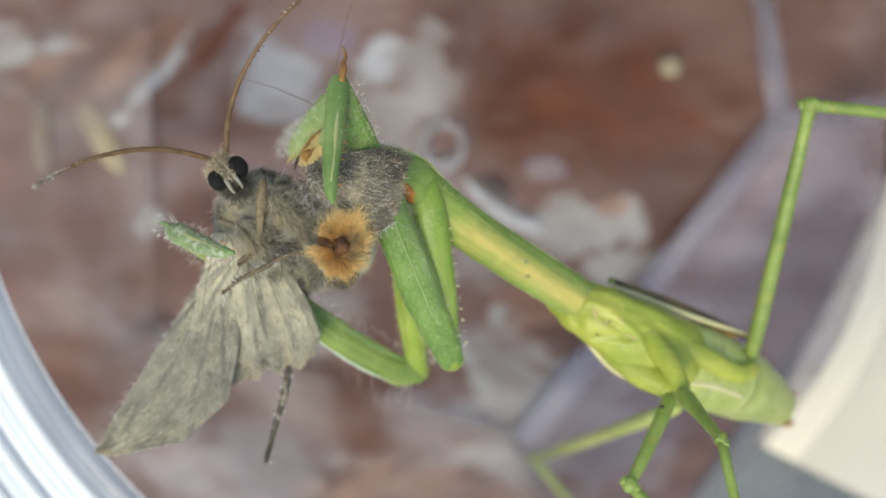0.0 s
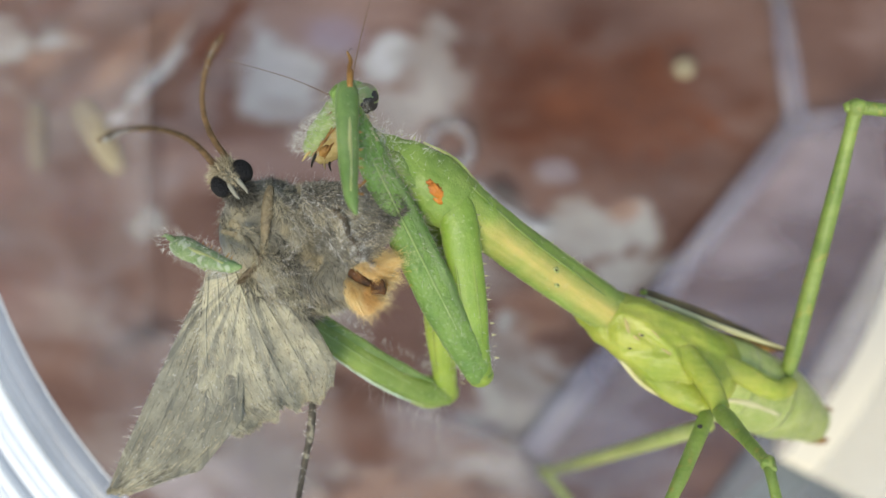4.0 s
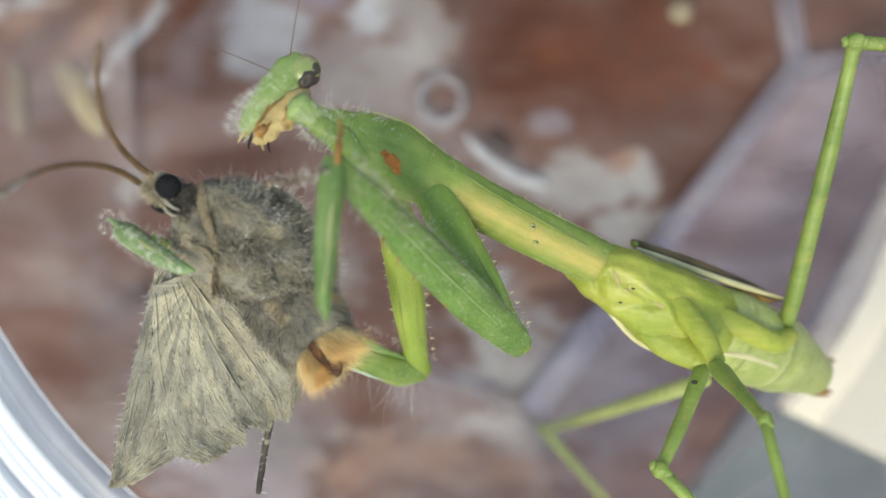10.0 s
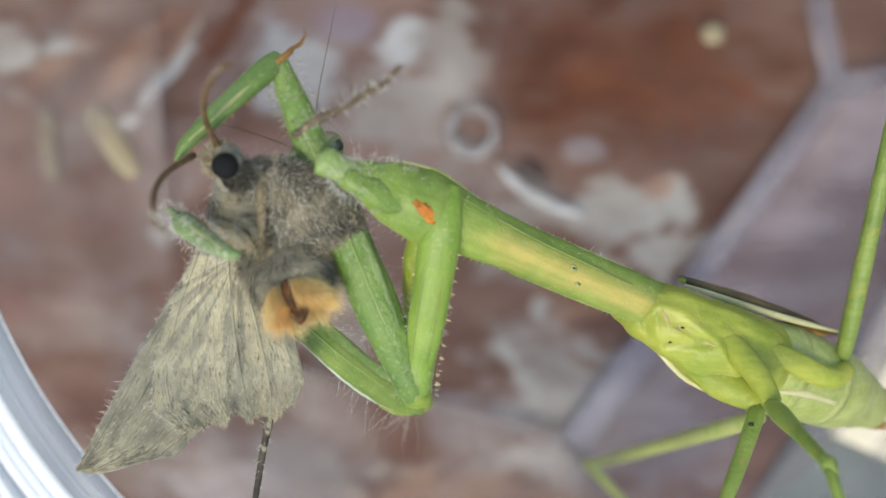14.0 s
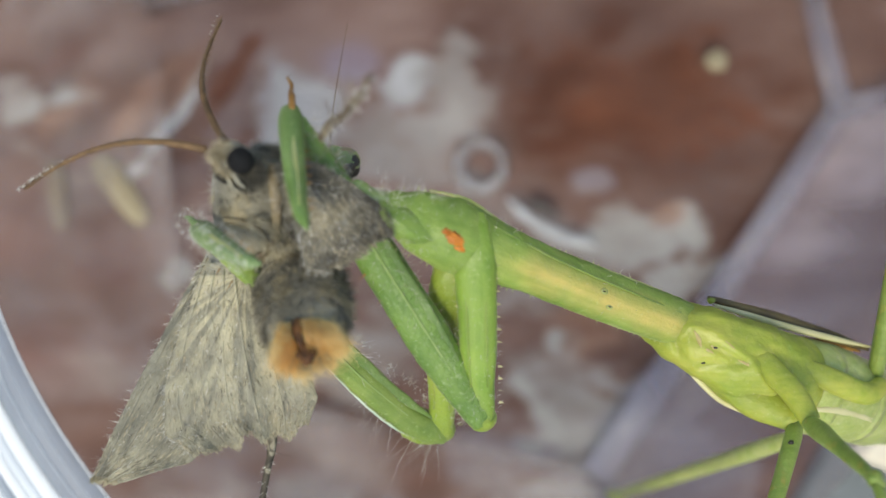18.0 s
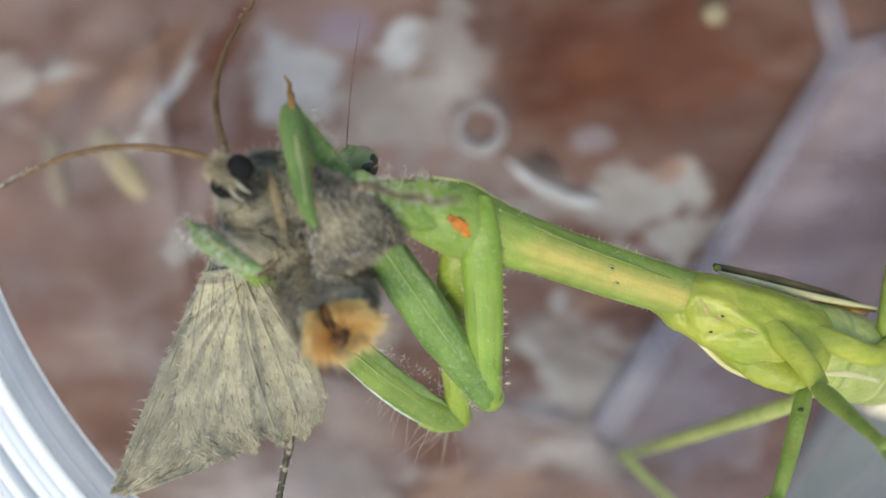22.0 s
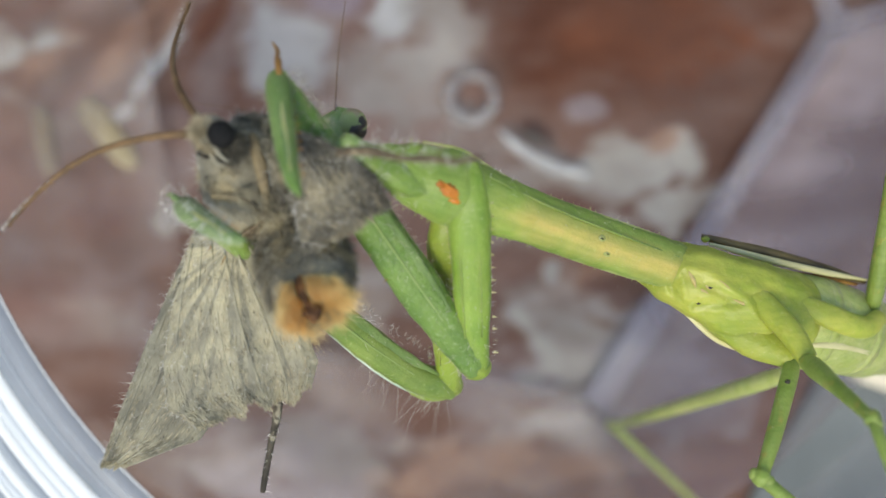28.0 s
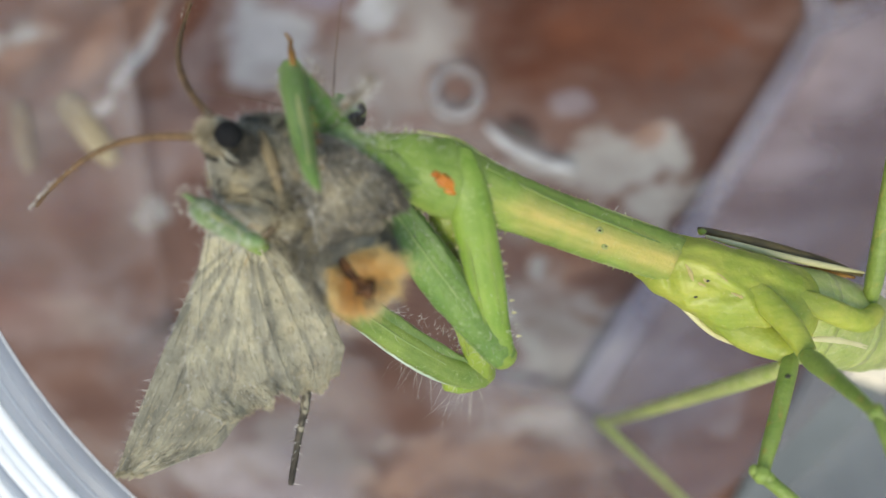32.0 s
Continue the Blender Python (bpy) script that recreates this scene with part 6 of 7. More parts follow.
    walk(coxa_a, [aim(*r) for r in (
        (0, -1.3, -13.3, 93.4, 1.1, -24.4, 90.0), (1, -1.4, -13.2, 93.4, 0.9, -24.3, 90.0), (2, -1.1, -13.3, 93.4, 0.9, -24.4, 90.0),
        (3, -1.0, -13.3, 93.3, 1.2, -24.4, 90.0), (5.5, -0.9, -14.8, 92.7, 2.4, -25.1, 88.0), (6, -0.6, -15.3, 92.5, 3.3, -25.5, 88.0),
        (7, -0.7, -15.4, 92.5, 3.7, -25.4, 88.0), (8, -0.3, -15.8, 92.4, 6.2, -24.7, 88.0), (8.5, -1.0, -15.4, 92.7, 2.1, -25.8, 88.0),
        (9, -1.1, -15.6, 92.6, 4.5, -25.0, 88.0), (10, -0.9, -15.9, 92.5, 5.0, -25.1, 88.0), (11, -0.5, -15.8, 92.5, 5.1, -25.2, 88.0),
        (11.5, -0.5, -16.0, 92.6, 5.9, -24.8, 88.0), (12, -2.0, -14.5, 93.3, 0.8, -25.5, 90.0), (13, -2.7, -14.7, 93.3, -3.6, -26.0, 90.0),
        (14, -2.5, -14.2, 93.5, -4.2, -25.3, 90.0), (14.5, -2.3, -14.4, 93.5, -1.0, -25.6, 90.0), (16.5, -2.3, -13.9, 93.6, -2.2, -24.5, 88.5),
        (17, -2.4, -14.0, 93.6, -2.2, -24.7, 88.5), (18, -2.5, -14.3, 93.4, -2.3, -25.1, 88.5), (19, -2.2, -14.2, 93.5, -2.6, -24.9, 88.5),
        (20, -2.4, -14.5, 93.4, -2.6, -25.3, 88.5), (21, -2.2, -14.5, 93.4, -2.4, -25.3, 88.5), (22, -2.4, -14.6, 93.5, -2.4, -25.3, 88.5),
        (23, -2.3, -14.5, 93.4, -2.1, -25.2, 88.5), (24, -2.2, -14.4, 93.6, -1.7, -25.1, 88.5), (25, -2.3, -14.4, 93.5, -2.5, -25.2, 88.5),
        (28, -2.2, -14.4, 93.5, -2.3, -25.1, 88.5), (29, -2.1, -14.6, 93.4, -1.3, -25.4, 88.5), (30, -2.0, -14.1, 93.6, -0.5, -24.7, 88.5),
        (31, -2.1, -14.3, 93.6, -0.1, -24.8, 88.5), (32, -2.1, -14.2, 93.6, -0.4, -24.8, 88.5),)])
    walk(femur_a, [aim(*r) for r in (
        (0, 1.1, -24.4, 90.0, -6.9, -7.4, 99.9), (1, 0.9, -24.3, 90.0, -7.3, -6.7, 98.7), (2, 0.9, -24.4, 90.0, -6.7, -6.6, 98.7),
        (3, 1.2, -24.4, 90.0, -6.8, -6.7, 98.5), (5.5, 2.4, -25.1, 88.0, -9.6, -9.9, 96.8), (6, 3.3, -25.5, 88.0, -8.7, -10.1, 96.3),
        (7, 3.7, -25.4, 88.0, -7.2, -9.1, 96.3), (8, 6.2, -24.7, 88.0, -1.5, -8.5, 99.5), (8.5, 2.1, -25.8, 88.0, -6.6, -8.6, 97.1),
        (9, 4.5, -25.0, 88.0, -6.2, -14.5, 103.1), (10, 5.0, -25.1, 88.0, -5.9, -15.0, 103.3), (11, 5.1, -25.2, 88.0, -5.1, -12.2, 101.4),
        (11.5, 5.9, -24.8, 88.0, -4.1, -10.1, 99.6), (12, 0.8, -25.5, 90.0, -10.9, -10.8, 100.1), (13, -3.6, -26.0, 90.0, -10.7, -7.4, 97.5),
        (14, -4.2, -25.3, 90.0, -12.1, -6.1, 94.5), (14.5, -1.0, -25.6, 90.0, -10.2, -9.2, 100.0), (16.5, -2.2, -24.5, 88.5, -12.0, -7.2, 96.6),
        (17, -2.2, -24.7, 88.5, -11.7, -7.1, 96.6), (18, -2.3, -25.1, 88.5, -12.4, -7.6, 96.6), (19, -2.6, -24.9, 88.5, -12.4, -7.4, 96.6),
        (20, -2.6, -25.3, 88.5, -12.4, -8.2, 96.6), (21, -2.4, -25.3, 88.5, -12.4, -8.2, 96.6), (22, -2.4, -25.3, 88.5, -12.3, -8.4, 96.6),
        (23, -2.1, -25.2, 88.5, -12.2, -8.3, 96.6), (24, -1.7, -25.1, 88.5, -11.9, -8.1, 96.6), (25, -2.5, -25.2, 88.5, -11.9, -8.2, 96.6),
        (28, -2.3, -25.1, 88.5, -12.0, -8.3, 96.6), (29, -1.3, -25.4, 88.5, -11.6, -8.9, 96.6), (30, -0.5, -24.7, 88.5, -10.5, -8.1, 96.6),
        (31, -0.1, -24.8, 88.5, -10.6, -8.3, 96.6), (32, -0.4, -24.8, 88.5, -10.7, -8.6, 96.6),)])
    walk(tibia_a, [aim(*r) for r in (
        (0, -6.9, -7.4, 99.9, -6.9, -14.4, 102.5), (1, -7.3, -6.7, 98.7, -7.2, -14.4, 102.5), (2, -6.7, -6.6, 98.7, -6.9, -14.6, 102.5),
        (3, -6.8, -6.7, 98.5, -6.4, -14.8, 102.5), (5.5, -9.6, -9.9, 96.8, -8.4, -17.9, 98.3), (6, -8.7, -10.1, 96.3, -12.5, -15.7, 97.8),
        (7, -7.2, -9.1, 96.3, -10.1, -13.4, 97.8), (8, -1.5, -8.5, 99.5, -1.8, -14.4, 101.0), (8.5, -6.6, -8.6, 97.1, -13.1, -8.6, 98.6),
        (9, -6.2, -14.5, 103.1, -4.8, -21.1, 104.6), (10, -5.9, -15.0, 103.3, -6.1, -21.7, 104.8), (11, -5.1, -12.2, 101.4, -9.2, -15.7, 102.9),
        (11.5, -4.1, -10.1, 99.6, -6.9, -13.7, 101.1), (12, -10.9, -10.8, 100.1, -13.9, -16.1, 101.6), (13, -10.7, -7.4, 97.5, -15.4, -12.9, 99.0),
        (14, -12.1, -6.1, 94.5, -17.0, -11.0, 96.0), (14.5, -10.2, -9.2, 100.0, -16.4, -10.5, 101.5), (16.5, -12.0, -7.2, 96.6, -10.9, -15.1, 102.0),
        (17, -11.7, -7.1, 96.6, -10.8, -15.1, 102.0), (18, -12.4, -7.6, 96.6, -11.2, -15.5, 102.0), (19, -12.4, -7.4, 96.6, -11.2, -15.1, 102.0),
        (20, -12.4, -8.2, 96.6, -11.0, -15.4, 102.0), (21, -12.4, -8.2, 96.6, -11.1, -15.3, 102.0), (22, -12.3, -8.4, 96.6, -10.9, -15.7, 102.0),
        (23, -12.2, -8.3, 96.6, -10.6, -15.5, 102.0), (24, -11.9, -8.1, 96.6, -10.7, -15.5, 102.0), (25, -11.9, -8.2, 96.6, -10.8, -15.3, 102.0),
        (28, -12.0, -8.3, 96.6, -10.8, -15.4, 102.0), (29, -11.6, -8.9, 96.6, -10.2, -15.8, 102.0), (30, -10.5, -8.1, 96.6, -9.6, -15.5, 102.0),
        (31, -10.6, -8.3, 96.6, -9.3, -15.5, 102.0), (32, -10.7, -8.6, 96.6, -9.4, -15.7, 102.0),)])
    walk(coxa_b, [aim(*r) for r in (
        (0, -2.6, -15.5, 90.6, -1.2, -26.2, 81.0), (1, -2.6, -15.5, 90.5, -1.2, -26.2, 81.0), (2, -2.2, -15.6, 90.5, -0.6, -26.4, 81.0),
        (3, -2.0, -15.6, 90.3, -0.5, -26.6, 81.0), (5.5, -2.4, -16.1, 90.2, -0.4, -26.9, 81.0), (6, -2.2, -16.2, 90.2, -0.2, -27.2, 81.0),
        (7, -2.5, -16.4, 90.0, -0.7, -27.5, 81.0), (8, -2.8, -16.5, 90.3, -1.0, -27.3, 81.0), (8.5, -2.4, -17.0, 90.0, -0.7, -28.1, 81.0),
        (9, -3.0, -16.8, 90.1, -1.1, -27.8, 81.0), (10, -3.1, -16.9, 90.2, -1.3, -27.8, 81.0), (11, -2.7, -16.9, 90.1, -1.1, -28.0, 81.0),
        (11.5, -2.7, -17.1, 90.2, -0.7, -28.0, 81.0), (12, -2.8, -17.2, 90.0, -0.3, -28.2, 81.0), (13, -3.9, -16.8, 90.3, -4.3, -27.8, 81.0),
        (14, -3.8, -16.3, 90.7, -4.3, -26.9, 81.0), (14.5, -3.6, -16.5, 90.8, -3.6, -27.1, 81.0), (16.5, -3.6, -15.8, 91.1, -4.4, -26.0, 81.0),
        (17, -3.7, -15.9, 91.0, -4.5, -26.2, 81.0), (18, -3.9, -16.2, 90.8, -4.9, -26.7, 81.0), (19, -3.7, -16.5, 90.6, -4.9, -27.1, 81.0),
        (20, -3.8, -16.7, 90.5, -4.7, -27.5, 81.0), (21, -3.7, -16.8, 90.5, -4.6, -27.5, 81.0), (22, -3.8, -16.8, 90.6, -4.4, -27.5, 81.0),
        (23, -3.6, -16.7, 90.5, -4.1, -27.5, 81.0), (24, -3.5, -16.6, 90.8, -3.5, -27.2, 81.0), (25, -3.7, -16.7, 90.6, -4.5, -27.4, 81.0),
        (28, -3.5, -16.6, 90.6, -4.1, -27.3, 81.0), (29, -3.3, -16.8, 90.5, -3.1, -27.6, 81.0), (30, -3.0, -16.3, 90.8, -1.7, -26.7, 81.0),
        (31, -3.0, -16.5, 90.7, -1.1, -27.0, 81.0), (32, -3.1, -16.4, 90.7, -1.4, -26.9, 81.0),)])
    walk(femur_b, [aim(*r) for r in (
        (0, -1.2, -26.2, 81.0, -18.2, -16.8, 93.0), (1, -1.2, -26.2, 81.0, -18.7, -16.9, 93.0), (2, -0.6, -26.4, 81.0, -18.5, -17.6, 93.0),
        (3, -0.5, -26.6, 81.0, -18.3, -17.3, 93.0), (5.5, -0.4, -26.9, 81.0, -18.7, -17.8, 93.0), (6, -0.2, -27.2, 81.0, -18.8, -18.2, 93.0),
        (7, -0.7, -27.5, 81.0, -18.9, -18.4, 93.0), (8, -1.0, -27.3, 81.0, -19.4, -18.5, 93.0), (8.5, -0.7, -28.1, 81.0, -19.3, -19.2, 93.0),
        (9, -1.1, -27.8, 81.0, -19.4, -18.8, 93.0), (10, -1.3, -27.8, 81.0, -19.4, -18.8, 93.0), (11, -1.1, -28.0, 81.0, -19.3, -18.7, 93.0),
        (11.5, -0.7, -28.0, 81.0, -18.9, -18.9, 93.0), (12, -0.3, -28.2, 81.0, -18.3, -17.8, 93.0), (13, -4.3, -27.8, 81.0, -17.6, -14.5, 93.0),
        (14, -4.3, -26.9, 81.0, -18.1, -15.0, 93.0), (14.5, -3.6, -27.1, 81.0, -17.8, -14.2, 93.0), (16.5, -4.4, -26.0, 81.0, -17.9, -12.7, 94.5),
        (17, -4.5, -26.2, 81.0, -17.7, -12.9, 94.5), (18, -4.9, -26.7, 81.0, -18.2, -13.5, 94.5), (19, -4.9, -27.1, 81.0, -18.0, -13.5, 94.5),
        (20, -4.7, -27.5, 81.0, -18.2, -14.1, 94.5), (21, -4.6, -27.5, 81.0, -18.4, -14.2, 94.5), (22, -4.4, -27.5, 81.0, -18.3, -14.4, 94.5),
        (23, -4.1, -27.5, 81.0, -17.6, -14.2, 94.5), (24, -3.5, -27.2, 81.0, -17.9, -14.5, 94.5), (25, -4.5, -27.4, 81.0, -18.2, -14.3, 94.5),
        (28, -4.1, -27.3, 81.0, -18.2, -14.5, 94.5), (29, -3.1, -27.6, 81.0, -17.6, -14.8, 94.5), (30, -1.7, -26.7, 81.0, -16.5, -14.9, 94.5),
        (31, -1.1, -27.0, 81.0, -16.3, -14.9, 94.5), (32, -1.4, -26.9, 81.0, -16.6, -15.1, 94.5),)])
    walk(tibia_b, [aim(*r) for r in (
        (0, -18.2, -16.8, 93.0, -12.0, -18.8, 99.0), (1, -18.7, -16.9, 93.0, -12.7, -18.8, 99.0), (2, -18.5, -17.6, 93.0, -12.6, -19.4, 99.0),
        (3, -18.3, -17.3, 93.0, -12.5, -19.1, 99.0), (5.5, -18.7, -17.8, 93.0, -13.0, -19.5, 99.0), (6, -18.8, -18.2, 93.0, -13.1, -19.9, 99.0),
        (7, -18.9, -18.4, 93.0, -11.6, -21.9, 99.0), (8, -19.4, -18.5, 93.0, -12.0, -22.0, 99.0), (8.5, -19.3, -19.2, 93.0, -12.0, -22.6, 99.0),
        (9, -19.4, -18.8, 93.0, -12.0, -22.3, 99.0), (10, -19.4, -18.8, 93.0, -12.0, -22.3, 99.0), (11, -19.3, -18.7, 93.0, -12.0, -22.2, 99.0),
        (11.5, -18.9, -18.9, 93.0, -11.7, -22.3, 99.0), (12, -18.3, -17.8, 93.0, -11.2, -21.2, 99.0), (13, -17.6, -14.5, 93.0, -12.3, -17.2, 99.0),
        (14, -18.1, -15.0, 93.0, -12.9, -17.8, 99.0), (14.5, -17.8, -14.2, 93.0, -12.6, -17.1, 99.0), (16.5, -17.9, -12.7, 94.5, -12.9, -15.9, 100.5),
        (17, -17.7, -12.9, 94.5, -12.8, -16.0, 100.5), (18, -18.2, -13.5, 94.5, -13.3, -16.5, 100.5), (19, -18.0, -13.5, 94.5, -13.1, -16.5, 100.5),
        (20, -18.2, -14.1, 94.5, -13.2, -17.0, 100.5), (21, -18.4, -14.2, 94.5, -13.4, -17.2, 100.5), (22, -18.3, -14.4, 94.5, -13.5, -17.3, 100.5),
        (23, -17.6, -14.2, 94.5, -12.7, -17.1, 100.5), (24, -17.9, -14.5, 94.5, -13.2, -17.4, 100.5), (25, -18.2, -14.3, 94.5, -13.4, -17.1, 100.5),
        (28, -18.2, -14.5, 94.5, -13.4, -17.3, 100.5), (29, -17.6, -14.8, 94.5, -13.0, -17.5, 100.5), (30, -16.5, -14.9, 94.5, -12.0, -17.7, 100.5),
        (31, -16.3, -14.9, 94.5, -11.8, -17.6, 100.5), (32, -16.6, -15.1, 94.5, -12.0, -17.8, 100.5),)])
    walk(thorax, [aim(*r) for r in (
        (0, -14.3, -12.9, 94.5, -12.0, -15.8, 91.7), (1, -14.7, -12.6, 94.5, -12.5, -15.7, 91.7), (2, -15.1, -13.7, 94.5, -12.4, -16.0, 91.7),
        (3, -14.7, -13.1, 94.5, -12.3, -15.8, 91.7), (5.5, -15.1, -13.5, 94.5, -12.5, -16.7, 93.5), (6, -15.2, -14.4, 94.5, -12.3, -17.2, 93.5),
        (7, -15.7, -15.0, 94.5, -12.9, -17.6, 93.5), (8, -16.5, -15.9, 94.5, -12.8, -18.5, 93.5), (8.5, -16.2, -17.4, 94.5, -12.6, -19.5, 93.5),
        (9, -17.4, -17.2, 94.5, -13.3, -19.4, 93.5), (10, -16.5, -16.6, 94.5, -12.5, -18.9, 93.5), (11, -16.3, -17.0, 94.5, -12.2, -19.2, 93.5),
        (11.5, -15.9, -16.6, 94.5, -12.0, -18.8, 93.5), (12, -13.3, -17.0, 94.5, -10.9, -19.2, 93.5), (13, -14.8, -12.9, 94.5, -12.5, -16.0, 91.7),
        (14, -15.2, -12.0, 94.5, -13.1, -14.7, 91.7), (14.5, -15.3, -10.7, 94.5, -12.2, -13.7, 91.7), (16.5, -15.3, -9.9, 97.0, -12.6, -12.6, 91.8),
        (17, -15.0, -9.7, 97.0, -12.7, -12.7, 91.8), (18, -15.7, -10.3, 97.0, -13.3, -13.1, 91.8), (19, -15.8, -10.5, 97.0, -13.2, -13.2, 91.8),
        (20, -15.7, -11.3, 97.0, -12.9, -14.3, 91.8), (21, -15.9, -11.2, 97.0, -13.1, -14.2, 91.8), (22, -15.9, -11.6, 97.0, -12.8, -14.4, 91.8),
        (23, -15.3, -11.4, 97.0, -12.3, -14.5, 91.8), (24, -16.0, -11.3, 97.0, -11.9, -14.5, 91.8), (25, -15.8, -11.3, 97.0, -12.6, -14.3, 91.8),
        (28, -15.8, -11.2, 97.0, -12.8, -14.1, 91.8), (29, -15.2, -12.0, 97.0, -11.9, -14.6, 91.8), (30, -14.7, -11.8, 97.0, -11.2, -14.7, 91.8),
        (31, -14.5, -11.7, 97.0, -11.1, -14.6, 91.8), (32, -14.7, -11.9, 97.0, -11.2, -14.7, 91.8),)])
    walk(head_m, [aim(*r) for r in (
        (0, -14.2, -12.9, 95.0, -11.9, -15.8, 94.3, 0), (1, -14.6, -12.7, 95.0, -12.4, -15.7, 94.3, 0),
        (2, -15.1, -13.7, 95.0, -12.4, -16.0, 94.3, 0), (3, -14.7, -13.1, 95.0, -12.2, -15.8, 94.3, 0),
        (5.5, -15.0, -13.6, 95.0, -12.4, -16.7, 94.8, 0), (6, -15.1, -14.4, 95.0, -12.2, -17.2, 94.8, 0),
        (7, -15.6, -15.0, 95.0, -12.8, -17.6, 94.8, 0), (8, -16.1, -15.8, 95.0, -12.4, -18.4, 94.8, 50),
        (8.5, -15.7, -17.2, 95.0, -12.2, -19.4, 94.8, 50), (9, -17.0, -17.0, 95.0, -12.8, -19.2, 94.8, 50),
        (10, -16.1, -16.5, 95.0, -12.1, -18.8, 94.8, 50), (11, -15.9, -16.9, 95.0, -11.8, -19.0, 94.8, 50),
        (11.5, -15.5, -16.4, 95.0, -11.6, -18.7, 94.8, 50), (12, -12.9, -16.8, 95.0, -10.5, -19.0, 94.8, 50),
        (13, -14.4, -12.8, 95.0, -12.1, -15.9, 94.3, 75), (14, -14.8, -11.9, 95.0, -12.7, -14.6, 94.3, 75),
        (14.5, -14.8, -10.5, 95.0, -11.8, -13.6, 94.3, 75), (16.5, -14.9, -9.8, 97.5, -12.2, -12.6, 96.2, 50),
        (17, -14.6, -9.7, 97.5, -12.3, -12.6, 96.2, 50), (18, -15.3, -10.2, 97.5, -12.9, -13.0, 96.2, 50),
        (19, -15.4, -10.4, 97.5, -12.8, -13.1, 96.2, 50), (20, -15.3, -11.2, 97.5, -12.5, -14.2, 96.2, 28),
        (21, -15.5, -11.1, 97.5, -12.6, -14.1, 96.2, 28), (22, -15.5, -11.5, 97.5, -12.4, -14.3, 96.2, 28),
        (23, -14.9, -11.3, 97.5, -11.9, -14.4, 96.2, 50), (24, -15.6, -11.2, 97.5, -11.5, -14.4, 96.2, 50),
        (25, -15.4, -11.2, 97.5, -12.2, -14.2, 96.2, 50), (28, -15.3, -11.1, 97.5, -12.4, -14.0, 96.2, 50),
        (29, -14.8, -11.9, 97.5, -11.5, -14.5, 96.2, 50), (30, -14.3, -11.7, 97.5, -10.8, -14.6, 96.2, 50),
        (31, -14.2, -11.6, 97.5, -10.8, -14.5, 96.2, 50), (32, -14.3, -11.8, 97.5, -10.9, -14.6, 96.2, 50),)])
    walk(abdomen, [aim(*r) for r in (
        (0, -6.1, -17.3, 100.0, -7.8, -16.9, 92.5), (1, -6.2, -17.3, 100.0, -7.9, -16.8, 92.5), (2, -5.4, -19.8, 94.5, -11.1, -16.7, 91.5),
        (3, -5.6, -18.9, 94.5, -11.0, -16.4, 91.5), (5.5, -5.7, -20.9, 94.5, -11.4, -17.5, 91.5), (6, -5.6, -22.3, 94.5, -11.2, -18.2, 91.5),
        (7, -5.8, -23.6, 94.5, -11.8, -18.8, 91.5), (8, -6.3, -24.5, 94.5, -11.9, -19.8, 91.5), (8.5, -5.4, -26.7, 94.5, -11.5, -21.1, 91.5),
        (9, -7.0, -26.4, 94.5, -12.4, -20.9, 91.5), (10, -6.3, -26.1, 94.5, -11.6, -20.4, 91.5), (11, -6.3, -26.2, 94.5, -11.4, -20.7, 91.5),
        (11.5, -6.3, -26.3, 94.5, -11.2, -20.4, 91.5), (12, -5.4, -27.0, 94.5, -10.1, -20.9, 91.5), (13, -10.7, -22.4, 94.5, -12.3, -17.3, 91.5),
        (14, -10.7, -20.1, 94.5, -12.7, -15.8, 91.5), (14.5, -10.1, -20.7, 94.5, -11.9, -15.1, 91.5), (16.5, -11.0, -19.6, 97.0, -12.6, -14.0, 90.8),
        (17, -11.1, -19.9, 97.0, -12.6, -14.1, 90.8), (18, -11.7, -20.5, 97.0, -13.3, -14.6, 90.8), (19, -11.1, -20.0, 97.0, -13.1, -14.5, 90.8),
        (20, -10.7, -20.3, 97.0, -12.8, -15.6, 90.8), (21, -10.7, -20.2, 97.0, -12.9, -15.4, 90.8), (22, -10.3, -20.4, 97.0, -12.6, -15.7, 90.8),
        (23, -10.1, -20.4, 97.0, -12.2, -15.8, 90.8), (24, -10.1, -20.8, 97.0, -11.7, -15.8, 90.8), (25, -10.5, -19.9, 97.0, -12.4, -15.4, 90.8),
        (28, -10.8, -20.5, 97.0, -12.7, -15.5, 90.8), (29, -9.3, -20.8, 97.0, -11.6, -15.9, 90.8), (30, -7.8, -19.4, 97.0, -10.7, -15.7, 90.8),
        (31, -7.5, -19.7, 97.0, -10.6, -15.6, 90.8), (32, -7.6, -19.8, 97.0, -10.7, -15.8, 90.8),)])
